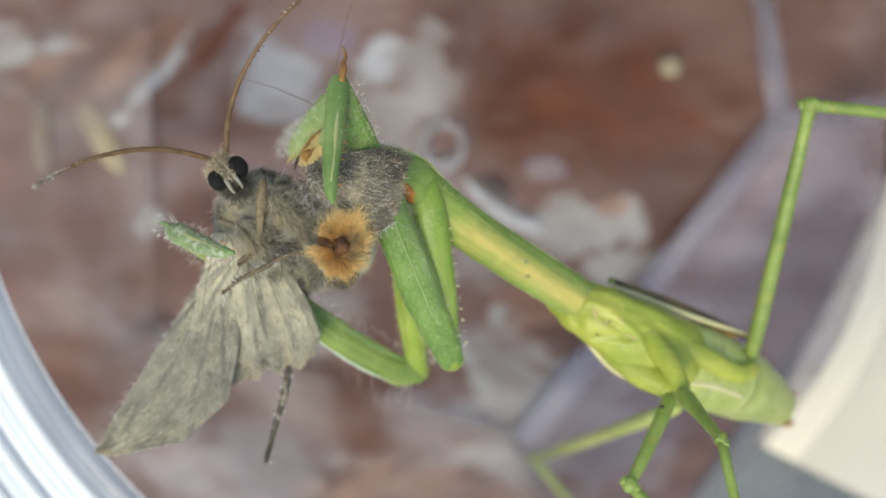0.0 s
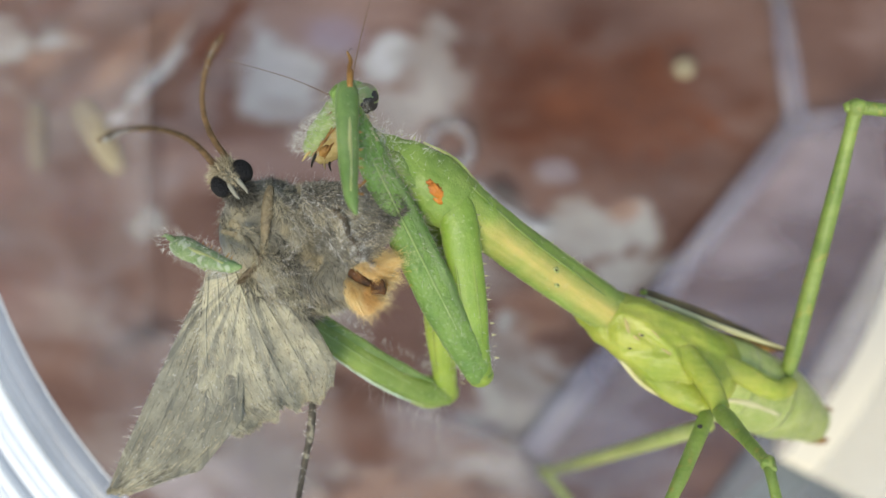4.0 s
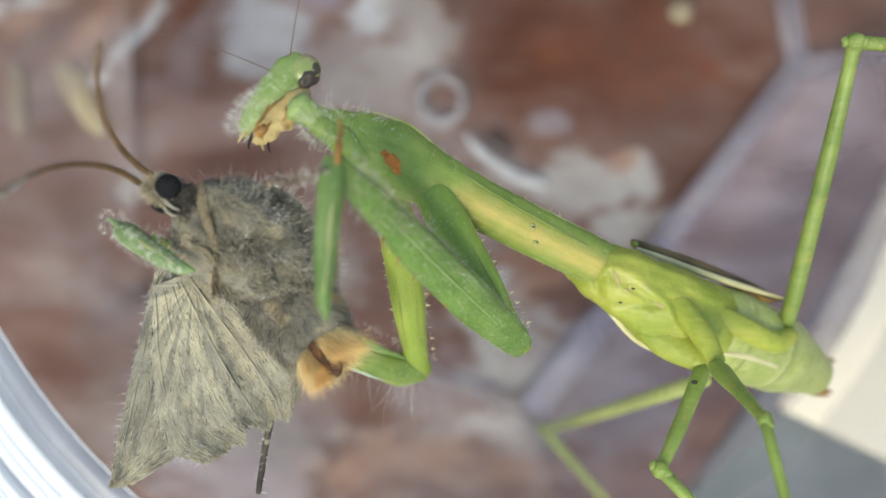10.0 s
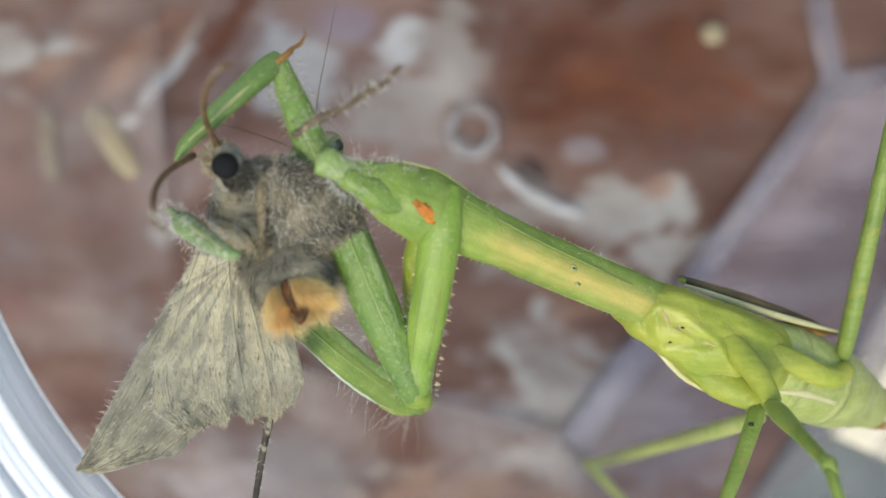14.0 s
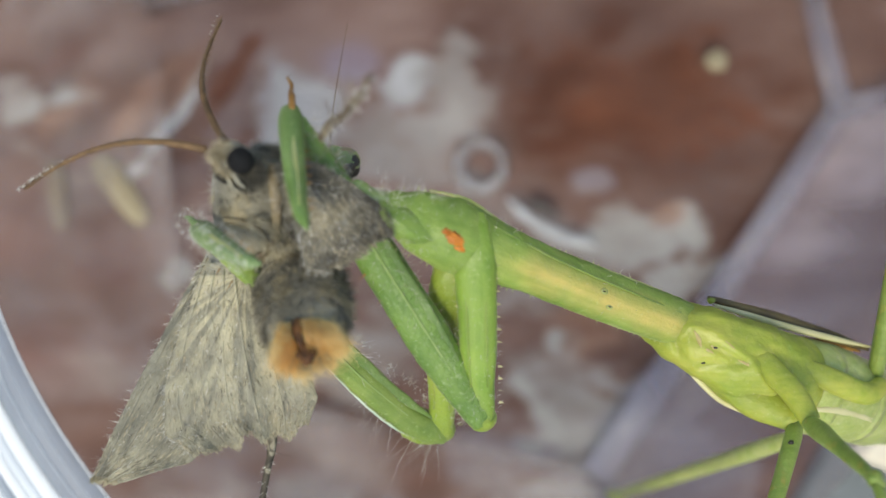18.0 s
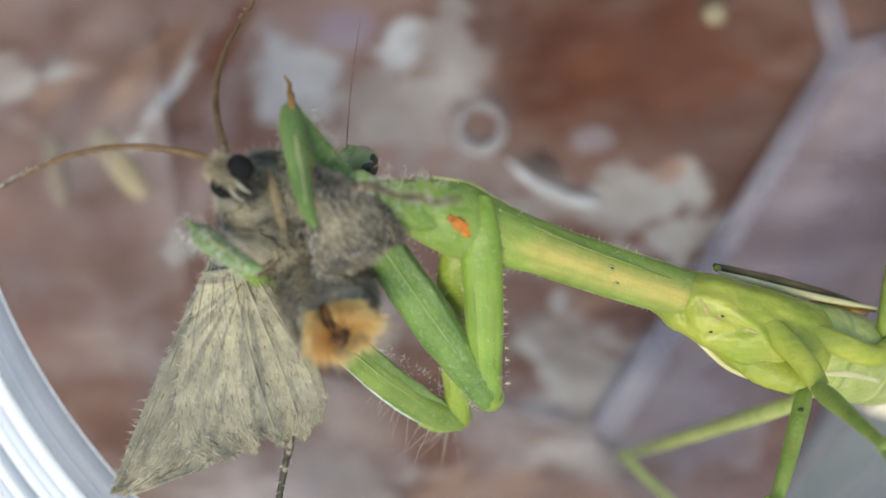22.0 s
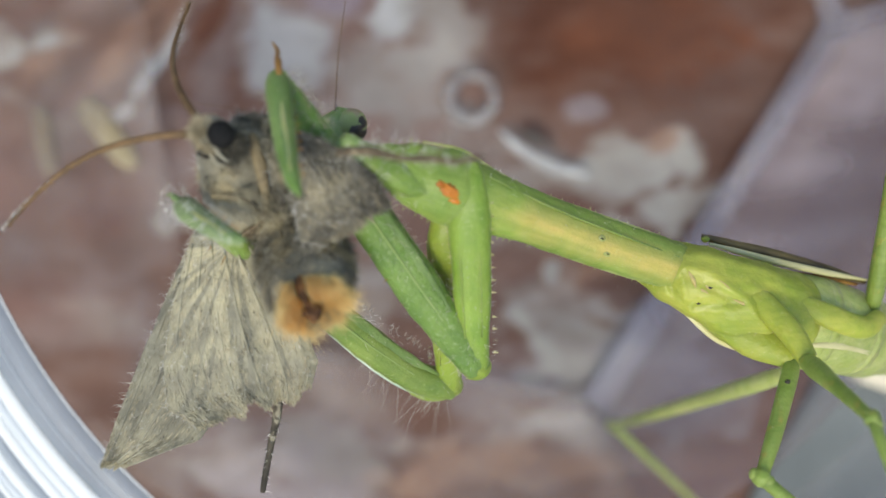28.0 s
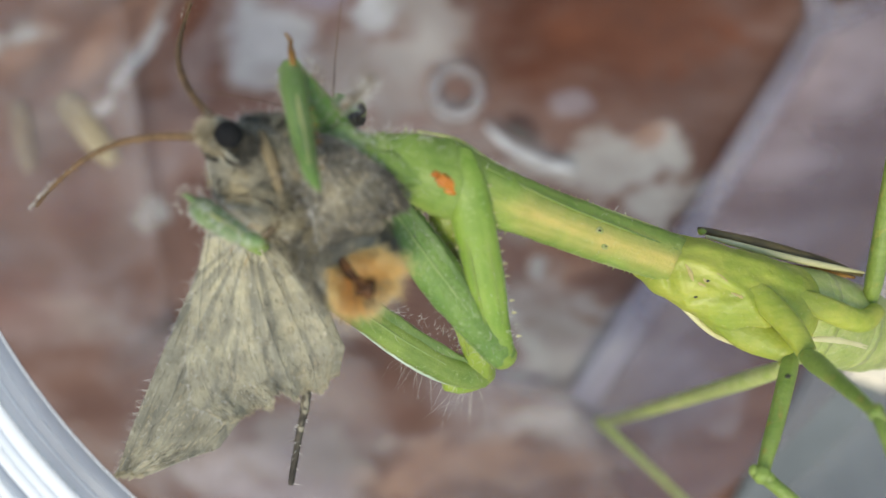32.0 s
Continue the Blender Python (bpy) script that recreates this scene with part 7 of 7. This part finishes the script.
    walk(forewing, [aim(*r) for r in (
        (0, -14.9, -19.6, 90.8, -23.1, -32.1, 89.0), (1, -16.0, -19.6, 90.8, -23.6, -32.4, 89.0), (2, -15.8, -20.0, 90.9, -22.7, -33.3, 89.0),
        (3, -15.7, -19.6, 90.9, -22.3, -33.1, 89.0), (5.5, -16.1, -20.8, 90.9, -22.0, -34.5, 89.0), (6, -15.9, -20.6, 90.9, -21.2, -34.6, 89.0),
        (7, -16.0, -21.1, 90.9, -20.7, -35.2, 89.0), (8, -16.0, -20.4, 91.1, -20.6, -34.6, 89.0), (8.5, -15.7, -20.4, 91.2, -20.4, -34.6, 89.0),
        (9, -16.2, -20.5, 91.1, -20.4, -34.8, 89.0), (10, -16.3, -20.4, 91.2, -20.3, -34.7, 89.0), (11, -16.1, -21.0, 91.1, -19.7, -35.4, 89.0),
        (11.5, -15.4, -20.4, 91.2, -19.5, -34.7, 89.0), (12, -15.1, -20.8, 91.0, -20.7, -34.6, 89.0), (13, -14.5, -17.7, 91.3, -24.0, -29.2, 89.0),
        (14, -16.6, -17.6, 90.9, -24.9, -30.1, 89.0), (14.5, -16.3, -17.2, 90.9, -25.2, -29.2, 89.0), (16.5, -17.2, -15.6, 91.0, -26.1, -27.6, 89.0),
        (17, -17.0, -15.4, 91.0, -26.1, -27.2, 89.0), (18, -17.7, -15.6, 91.0, -25.9, -28.0, 89.0), (19, -17.8, -16.0, 91.0, -26.0, -28.5, 89.0),
        (20, -16.9, -16.6, 91.0, -25.4, -28.9, 89.0), (21, -17.4, -16.7, 91.0, -25.6, -29.1, 89.0), (22, -17.7, -16.7, 91.0, -25.5, -29.4, 89.0),
        (23, -16.8, -16.7, 91.0, -24.8, -29.2, 89.0), (24, -17.3, -17.0, 91.0, -24.8, -29.8, 89.0), (25, -17.5, -16.7, 91.0, -25.3, -29.5, 89.0),
        (28, -17.5, -16.7, 91.0, -25.2, -29.6, 89.0), (29, -16.8, -17.1, 91.0, -24.2, -30.0, 89.0), (30, -15.3, -17.2, 90.9, -23.0, -30.0, 89.0),
        (31, -15.4, -17.3, 90.9, -23.0, -30.2, 89.0), (32, -15.6, -17.4, 90.9, -23.3, -30.2, 89.0),)])
    walk(hindwing, [aim(*r) for r in (
        (0, -12.8, -17.0, 92.6, -9.9, -27.3, 88.2), (1, -14.1, -17.3, 92.5, -10.2, -27.2, 88.2), (2, -14.5, -18.5, 92.5, -9.0, -27.6, 88.2),
        (3, -13.8, -18.5, 92.3, -9.5, -28.3, 88.2), (5.5, -14.1, -20.0, 92.3, -9.0, -29.4, 90.3), (6, -13.7, -20.8, 92.1, -8.8, -30.3, 90.3),
        (7, -13.8, -21.4, 92.1, -8.6, -30.8, 90.3), (8, -14.2, -21.8, 92.1, -9.1, -31.3, 90.3), (8.5, -13.8, -22.5, 92.0, -8.7, -32.0, 90.3),
        (9, -14.4, -21.9, 92.1, -9.6, -31.6, 90.3), (10, -14.9, -21.9, 92.2, -9.6, -31.2, 90.3), (11, -14.5, -22.3, 92.2, -9.3, -31.7, 90.3),
        (11.5, -14.0, -21.9, 92.2, -8.9, -31.3, 90.3), (12, -13.3, -21.7, 92.1, -9.0, -31.5, 90.3), (13, -14.0, -17.6, 92.6, -13.2, -28.2, 90.3),
        (14, -14.5, -17.1, 92.3, -13.4, -27.8, 90.3), (14.5, -14.2, -17.3, 92.2, -12.8, -28.0, 90.3), (16.5, -15.4, -15.8, 92.2, -14.2, -26.5, 90.3),
        (17, -15.5, -15.8, 92.2, -14.0, -26.4, 90.3), (18, -15.8, -16.1, 92.1, -14.5, -26.8, 90.3), (19, -16.1, -16.3, 92.2, -14.2, -26.8, 90.3),
        (20, -15.1, -16.5, 92.3, -13.8, -27.2, 90.3), (21, -15.7, -16.7, 92.3, -14.0, -27.3, 90.3), (22, -16.1, -17.2, 92.2, -14.2, -27.8, 90.3),
        (23, -15.3, -16.7, 92.3, -13.3, -27.2, 90.3), (24, -15.8, -17.3, 92.3, -13.4, -27.7, 90.3), (25, -15.8, -16.7, 92.3, -14.1, -27.3, 90.3),
        (28, -15.7, -16.8, 92.2, -13.9, -27.4, 90.3), (29, -15.1, -17.1, 92.2, -12.8, -27.6, 90.3), (30, -13.5, -16.3, 92.4, -11.2, -26.7, 90.3),
        (31, -13.5, -16.6, 92.3, -11.1, -27.0, 90.3), (32, -13.9, -16.6, 92.4, -11.6, -27.0, 90.3),)])
    walk(antenna_a, [aim(*r) for r in (
        (0, -14.3, -11.8, 95.3, -9.3, -3.1, 102.3), (1, -14.9, -11.6, 95.3, -10.2, -3.3, 103.0), (2, -15.2, -12.5, 95.3, -12.2, -11.3, 107.2),
        (3, -15.0, -11.9, 95.3, -13.3, -6.1, 106.0), (5.5, -15.4, -12.4, 95.3, -14.0, -9.0, 107.0), (6, -15.3, -13.1, 95.3, -10.8, -7.9, 105.5),
        (7, -16.0, -13.7, 95.3, -15.6, -7.8, 106.1), (8, -16.5, -14.9, 95.3, -15.7, -12.5, 107.3), (8.5, -16.5, -17.1, 95.3, -16.3, -12.0, 106.5),
        (9, -17.4, -16.3, 95.3, -18.0, -13.5, 107.3), (10, -17.0, -15.7, 95.3, -17.0, -10.1, 106.2), (11, -17.0, -15.9, 95.3, -16.3, -10.0, 106.1),
        (11.5, -16.4, -15.6, 95.3, -15.8, -11.6, 106.9), (12, -13.8, -16.0, 95.3, -12.9, -12.6, 107.1), (13, -15.1, -11.6, 95.3, -13.5, -7.5, 106.8),
        (14, -15.2, -11.1, 95.3, -12.4, -8.5, 107.0), (14.5, -14.9, -8.6, 95.3, -11.9, -4.4, 106.5), (16.5, -15.3, -8.9, 97.8, -16.5, 0.7, 90.3),
        (17, -15.0, -8.9, 97.8, -16.1, 0.6, 90.1), (18, -15.7, -9.3, 97.8, -17.6, -0.4, 89.5), (19, -15.9, -9.5, 97.8, -19.4, -5.2, 86.8),
        (20, -15.4, -10.1, 97.8, -17.8, -6.7, 86.2), (21, -15.8, -10.0, 97.8, -16.0, -1.8, 88.7), (22, -15.7, -10.4, 97.8, -15.0, -0.7, 90.2),
        (23, -15.3, -10.2, 97.8, -18.2, -2.8, 88.4), (24, -16.0, -10.2, 97.8, -19.3, -1.6, 89.7), (25, -15.9, -10.3, 97.8, -17.9, -1.2, 89.9),
        (28, -16.0, -10.4, 97.8, -18.2, -2.2, 88.8), (29, -15.4, -10.9, 97.8, -17.4, -2.6, 88.9), (30, -15.0, -11.0, 97.8, -19.4, -3.5, 89.1),
        (31, -14.7, -10.9, 97.8, -17.4, -2.8, 89.0), (32, -14.7, -10.9, 97.8, -17.3, -3.1, 88.7),)])
    walk(antenna_b, [aim(*r) for r in (
        (0, -15.3, -12.2, 95.3, -23.5, -15.1, 104.0), (1, -15.7, -12.1, 95.3, -24.3, -14.9, 103.6), (2, -16.0, -13.0, 95.3, -25.2, -15.5, 103.1),
        (3, -15.7, -12.5, 95.3, -18.8, -12.9, 107.2), (5.5, -16.1, -12.8, 95.3, -20.3, -12.9, 106.8), (6, -16.2, -13.7, 95.3, -17.9, -12.9, 107.5),
        (7, -16.5, -14.3, 95.3, -18.2, -14.1, 107.5), (8, -17.4, -15.5, 95.3, -20.9, -16.5, 107.1), (8.5, -17.3, -17.4, 95.3, -18.5, -17.7, 107.5),
        (9, -18.1, -16.7, 95.3, -21.3, -17.7, 107.1), (10, -17.6, -16.2, 95.3, -21.2, -17.5, 107.0), (11, -17.4, -16.7, 95.3, -20.9, -18.3, 107.0),
        (11.5, -17.0, -16.4, 95.3, -15.7, -16.7, 107.5), (12, -14.6, -17.4, 95.3, -14.0, -15.6, 107.4), (13, -15.8, -13.2, 95.3, -14.1, -16.5, 107.0),
        (14, -16.6, -11.6, 95.3, -15.3, -15.8, 106.8), (14.5, -15.8, -10.2, 95.3, -15.5, -13.8, 107.1), (16.5, -16.2, -9.2, 97.8, -27.7, -9.2, 93.4),
        (17, -15.9, -9.1, 97.8, -27.4, -9.7, 93.6), (18, -16.8, -9.6, 97.8, -28.3, -11.0, 93.6), (19, -16.8, -9.8, 97.8, -27.5, -7.6, 92.1),
        (20, -16.2, -10.4, 97.8, -24.8, -6.6, 89.8), (21, -16.5, -10.5, 97.8, -27.1, -7.8, 92.4), (22, -16.6, -10.7, 97.8, -28.7, -11.4, 95.6),
        (23, -16.1, -10.5, 97.8, -24.6, -8.8, 89.1), (24, -16.8, -11.0, 97.8, -28.5, -14.8, 97.4), (25, -16.8, -10.8, 97.8, -28.4, -14.8, 96.8),
        (28, -16.8, -11.0, 97.8, -27.8, -15.2, 94.5), (29, -16.3, -11.7, 97.8, -27.4, -15.9, 94.4), (30, -15.7, -11.7, 97.8, -26.2, -14.1, 91.8),
        (31, -15.5, -11.5, 97.8, -26.2, -13.6, 92.1), (32, -15.6, -11.8, 97.8, -26.0, -14.6, 92.0),)])
    walk(dangling_leg, [aim(*r) for r in (
        (0, -11.7, -20.8, 88.4, -11.5, -32.6, 86.8), (1, -11.9, -21.2, 88.4, -10.9, -32.7, 85.8), (2, -11.0, -22.4, 88.4, -8.5, -32.0, 83.0),
        (3, -11.1, -22.5, 88.4, -9.9, -32.6, 86.0), (5.5, -11.9, -21.7, 88.4, -10.2, -33.4, 87.6), (6, -11.8, -22.6, 88.4, -10.0, -34.3, 87.6),
        (7, -11.5, -23.0, 88.4, -10.0, -34.7, 87.6), (8, -11.9, -23.6, 88.4, -10.5, -35.3, 87.6), (8.5, -11.6, -24.3, 88.4, -10.2, -35.9, 87.6),
        (9, -12.5, -23.8, 88.4, -11.1, -35.6, 87.6), (10, -12.4, -23.4, 88.4, -11.1, -35.2, 87.6), (11, -11.9, -24.0, 88.4, -10.8, -35.6, 87.6),
        (11.5, -11.6, -23.7, 88.4, -10.4, -35.3, 87.6), (12, -11.6, -23.9, 88.4, -10.4, -35.6, 87.6), (13, -14.7, -20.7, 89.6, -13.9, -32.2, 88.8),
        (14, -14.8, -20.2, 89.6, -14.0, -31.7, 88.8), (14.5, -14.3, -20.3, 89.6, -13.4, -31.8, 88.8), (16.5, -16.1, -18.8, 89.6, -15.5, -30.3, 88.8),
        (17, -15.9, -18.7, 89.6, -15.4, -30.2, 88.8), (18, -16.3, -19.2, 89.6, -15.9, -30.5, 88.8), (19, -15.9, -19.2, 89.6, -15.7, -30.6, 88.8),
        (20, -15.5, -19.7, 89.6, -15.4, -31.1, 88.8), (21, -15.6, -19.7, 89.6, -15.6, -31.2, 88.8), (22, -15.6, -20.1, 89.6, -15.7, -31.6, 88.8),
        (23, -14.9, -19.7, 89.6, -15.0, -31.2, 88.8), (24, -14.9, -20.1, 89.6, -14.8, -31.6, 88.8), (25, -15.6, -19.8, 89.6, -15.6, -31.3, 88.8),
        (28, -15.3, -19.9, 89.6, -15.5, -31.3, 88.8), (29, -14.3, -20.1, 89.6, -14.3, -31.6, 88.8), (30, -12.6, -19.3, 89.6, -12.8, -30.4, 88.8),
        (31, -12.7, -19.6, 89.6, -12.7, -30.8, 88.8), (32, -13.0, -19.6, 89.6, -13.1, -30.8, 88.8),)])
    walk(reaching_leg, [aim(*r) for r in (
        (0, -6.9, -16.4, 96.0, -15.8, -20.6, 94.0), (1, -8.1, -16.3, 96.0, -16.9, -20.6, 94.0), (1.5, -7.6, -15.6, 97.0, -10.1, -19.6, 99.5),
        (2, -6.4, -14.1, 98.0, -5.1, -19.1, 103.5), (3, -6.9, -14.6, 98.0, -5.6, -17.3, 104.5), (5.5, -9.2, -15.0, 97.0, -5.4, -18.4, 103.9), (6, -9.2, -15.1, 97.0, -4.4, -16.9, 103.9),
        (7, -10.9, -14.9, 97.0, -5.7, -14.7, 103.8), (8, -10.8, -15.7, 97.0, -2.7, -12.7, 97.0), (8.5, -11.3, -15.9, 97.0, -5.7, -12.5, 102.6),
        (9, -12.5, -15.5, 97.0, -6.8, -15.5, 103.4), (10, -10.2, -16.1, 97.0, -6.3, -16.3, 104.6), (11, -10.2, -16.3, 97.0, -4.2, -16.8, 103.1),
        (11.5, -10.6, -15.9, 97.0, -2.7, -12.6, 97.2), (12, -9.9, -15.5, 97.0, -1.5, -13.8, 97.3), (13, -8.7, -12.2, 97.0, -4.6, -13.2, 104.4),
        (14, -10.7, -10.6, 97.0, -4.4, -8.5, 102.4), (14.5, -10.0, -9.5, 97.0, -5.8, -8.4, 104.4), (16.5, -9.5, -9.8, 99.5, -6.3, -10.1, 107.5),
        (17, -9.8, -8.8, 99.5, -6.3, -8.2, 107.3), (18, -10.4, -9.4, 99.5, -7.0, -8.6, 107.3), (19, -10.2, -9.7, 99.5, -7.6, -10.0, 107.7),
        (20, -8.1, -12.4, 99.5, -3.8, -14.2, 106.7), (21, -8.5, -12.2, 99.5, -4.8, -14.8, 106.8), (22, -9.0, -12.7, 99.5, -3.9, -14.8, 106.0),
        (23, -8.5, -12.8, 99.5, -4.5, -15.4, 106.7), (24, -9.1, -12.2, 99.5, -3.5, -14.8, 105.5), (25, -8.5, -12.5, 99.5, -2.6, -14.3, 105.4),
        (28, -8.7, -12.5, 99.5, -1.7, -14.3, 104.2), (29, -8.1, -13.2, 99.5, -1.6, -14.6, 105.0), (30, -7.9, -11.0, 99.5, -6.2, -11.2, 107.9),
        (31, -7.9, -10.8, 99.5, -6.1, -11.1, 107.9), (32, -7.9, -10.9, 99.5, -6.2, -11.4, 107.9),)])
    walk(torn_wing, [aim(*r) for r in (
        (0, -8.5, -13.3, 99.0, -2.8, -12.5, 99.5), (1, -9.1, -13.1, 99.0, -3.5, -12.3, 99.5), (2, -9.3, -13.6, 99.0, -3.9, -12.8, 99.5),
        (3, -9.1, -13.4, 99.0, -3.7, -12.6, 99.5), (5.5, -12.7, -15.9, 90.0, -10.2, -18.2, 88.0), (6, -12.5, -16.4, 90.0, -10.0, -18.7, 88.0),
        (7, -13.1, -16.8, 90.0, -10.8, -19.2, 88.0), (8, -13.1, -17.9, 90.0, -10.8, -20.3, 88.0), (8.5, -12.9, -18.9, 90.0, -10.6, -21.3, 88.0),
        (9, -13.6, -18.7, 90.0, -11.3, -21.2, 88.0), (10, -12.8, -18.2, 90.0, -10.5, -20.7, 88.0), (11, -12.5, -18.5, 90.0, -10.3, -20.9, 88.0),
        (11.5, -12.3, -18.2, 90.0, -10.2, -20.6, 88.0), (12, -11.1, -18.6, 90.0, -8.8, -21.1, 88.0), (13, -11.7, -13.3, 95.0, -9.4, -15.1, 94.0),
        (14, -12.2, -12.0, 95.0, -9.9, -13.9, 94.0), (14.5, -11.4, -11.0, 95.0, -9.1, -12.9, 94.0), (16.5, -11.5, -10.5, 97.5, -9.3, -12.3, 96.5),
        (17, -11.5, -10.5, 97.5, -9.3, -12.3, 96.5), (18, -12.1, -10.8, 97.5, -10.0, -12.6, 96.5), (19, -11.9, -10.9, 97.5, -9.8, -12.8, 96.5),
        (20, -11.5, -11.8, 97.5, -9.5, -13.7, 96.5), (21, -11.6, -11.7, 97.5, -9.6, -13.6, 96.5), (22, -11.5, -11.9, 97.5, -9.5, -13.8, 96.5),
        (23, -11.0, -12.0, 97.5, -8.9, -13.9, 96.5), (24, -10.7, -12.1, 97.5, -8.6, -13.9, 96.5), (25, -11.3, -11.8, 97.5, -9.2, -13.6, 96.5),
        (28, -11.4, -11.7, 97.5, -9.4, -13.6, 96.5), (29, -10.7, -12.1, 97.5, -8.7, -14.0, 96.5), (30, -10.1, -12.4, 97.5, -8.1, -14.2, 96.5),
        (31, -10.0, -12.2, 97.5, -8.0, -14.0, 96.5), (32, -10.1, -12.4, 97.5, -8.1, -14.2, 96.5),)])

motions()
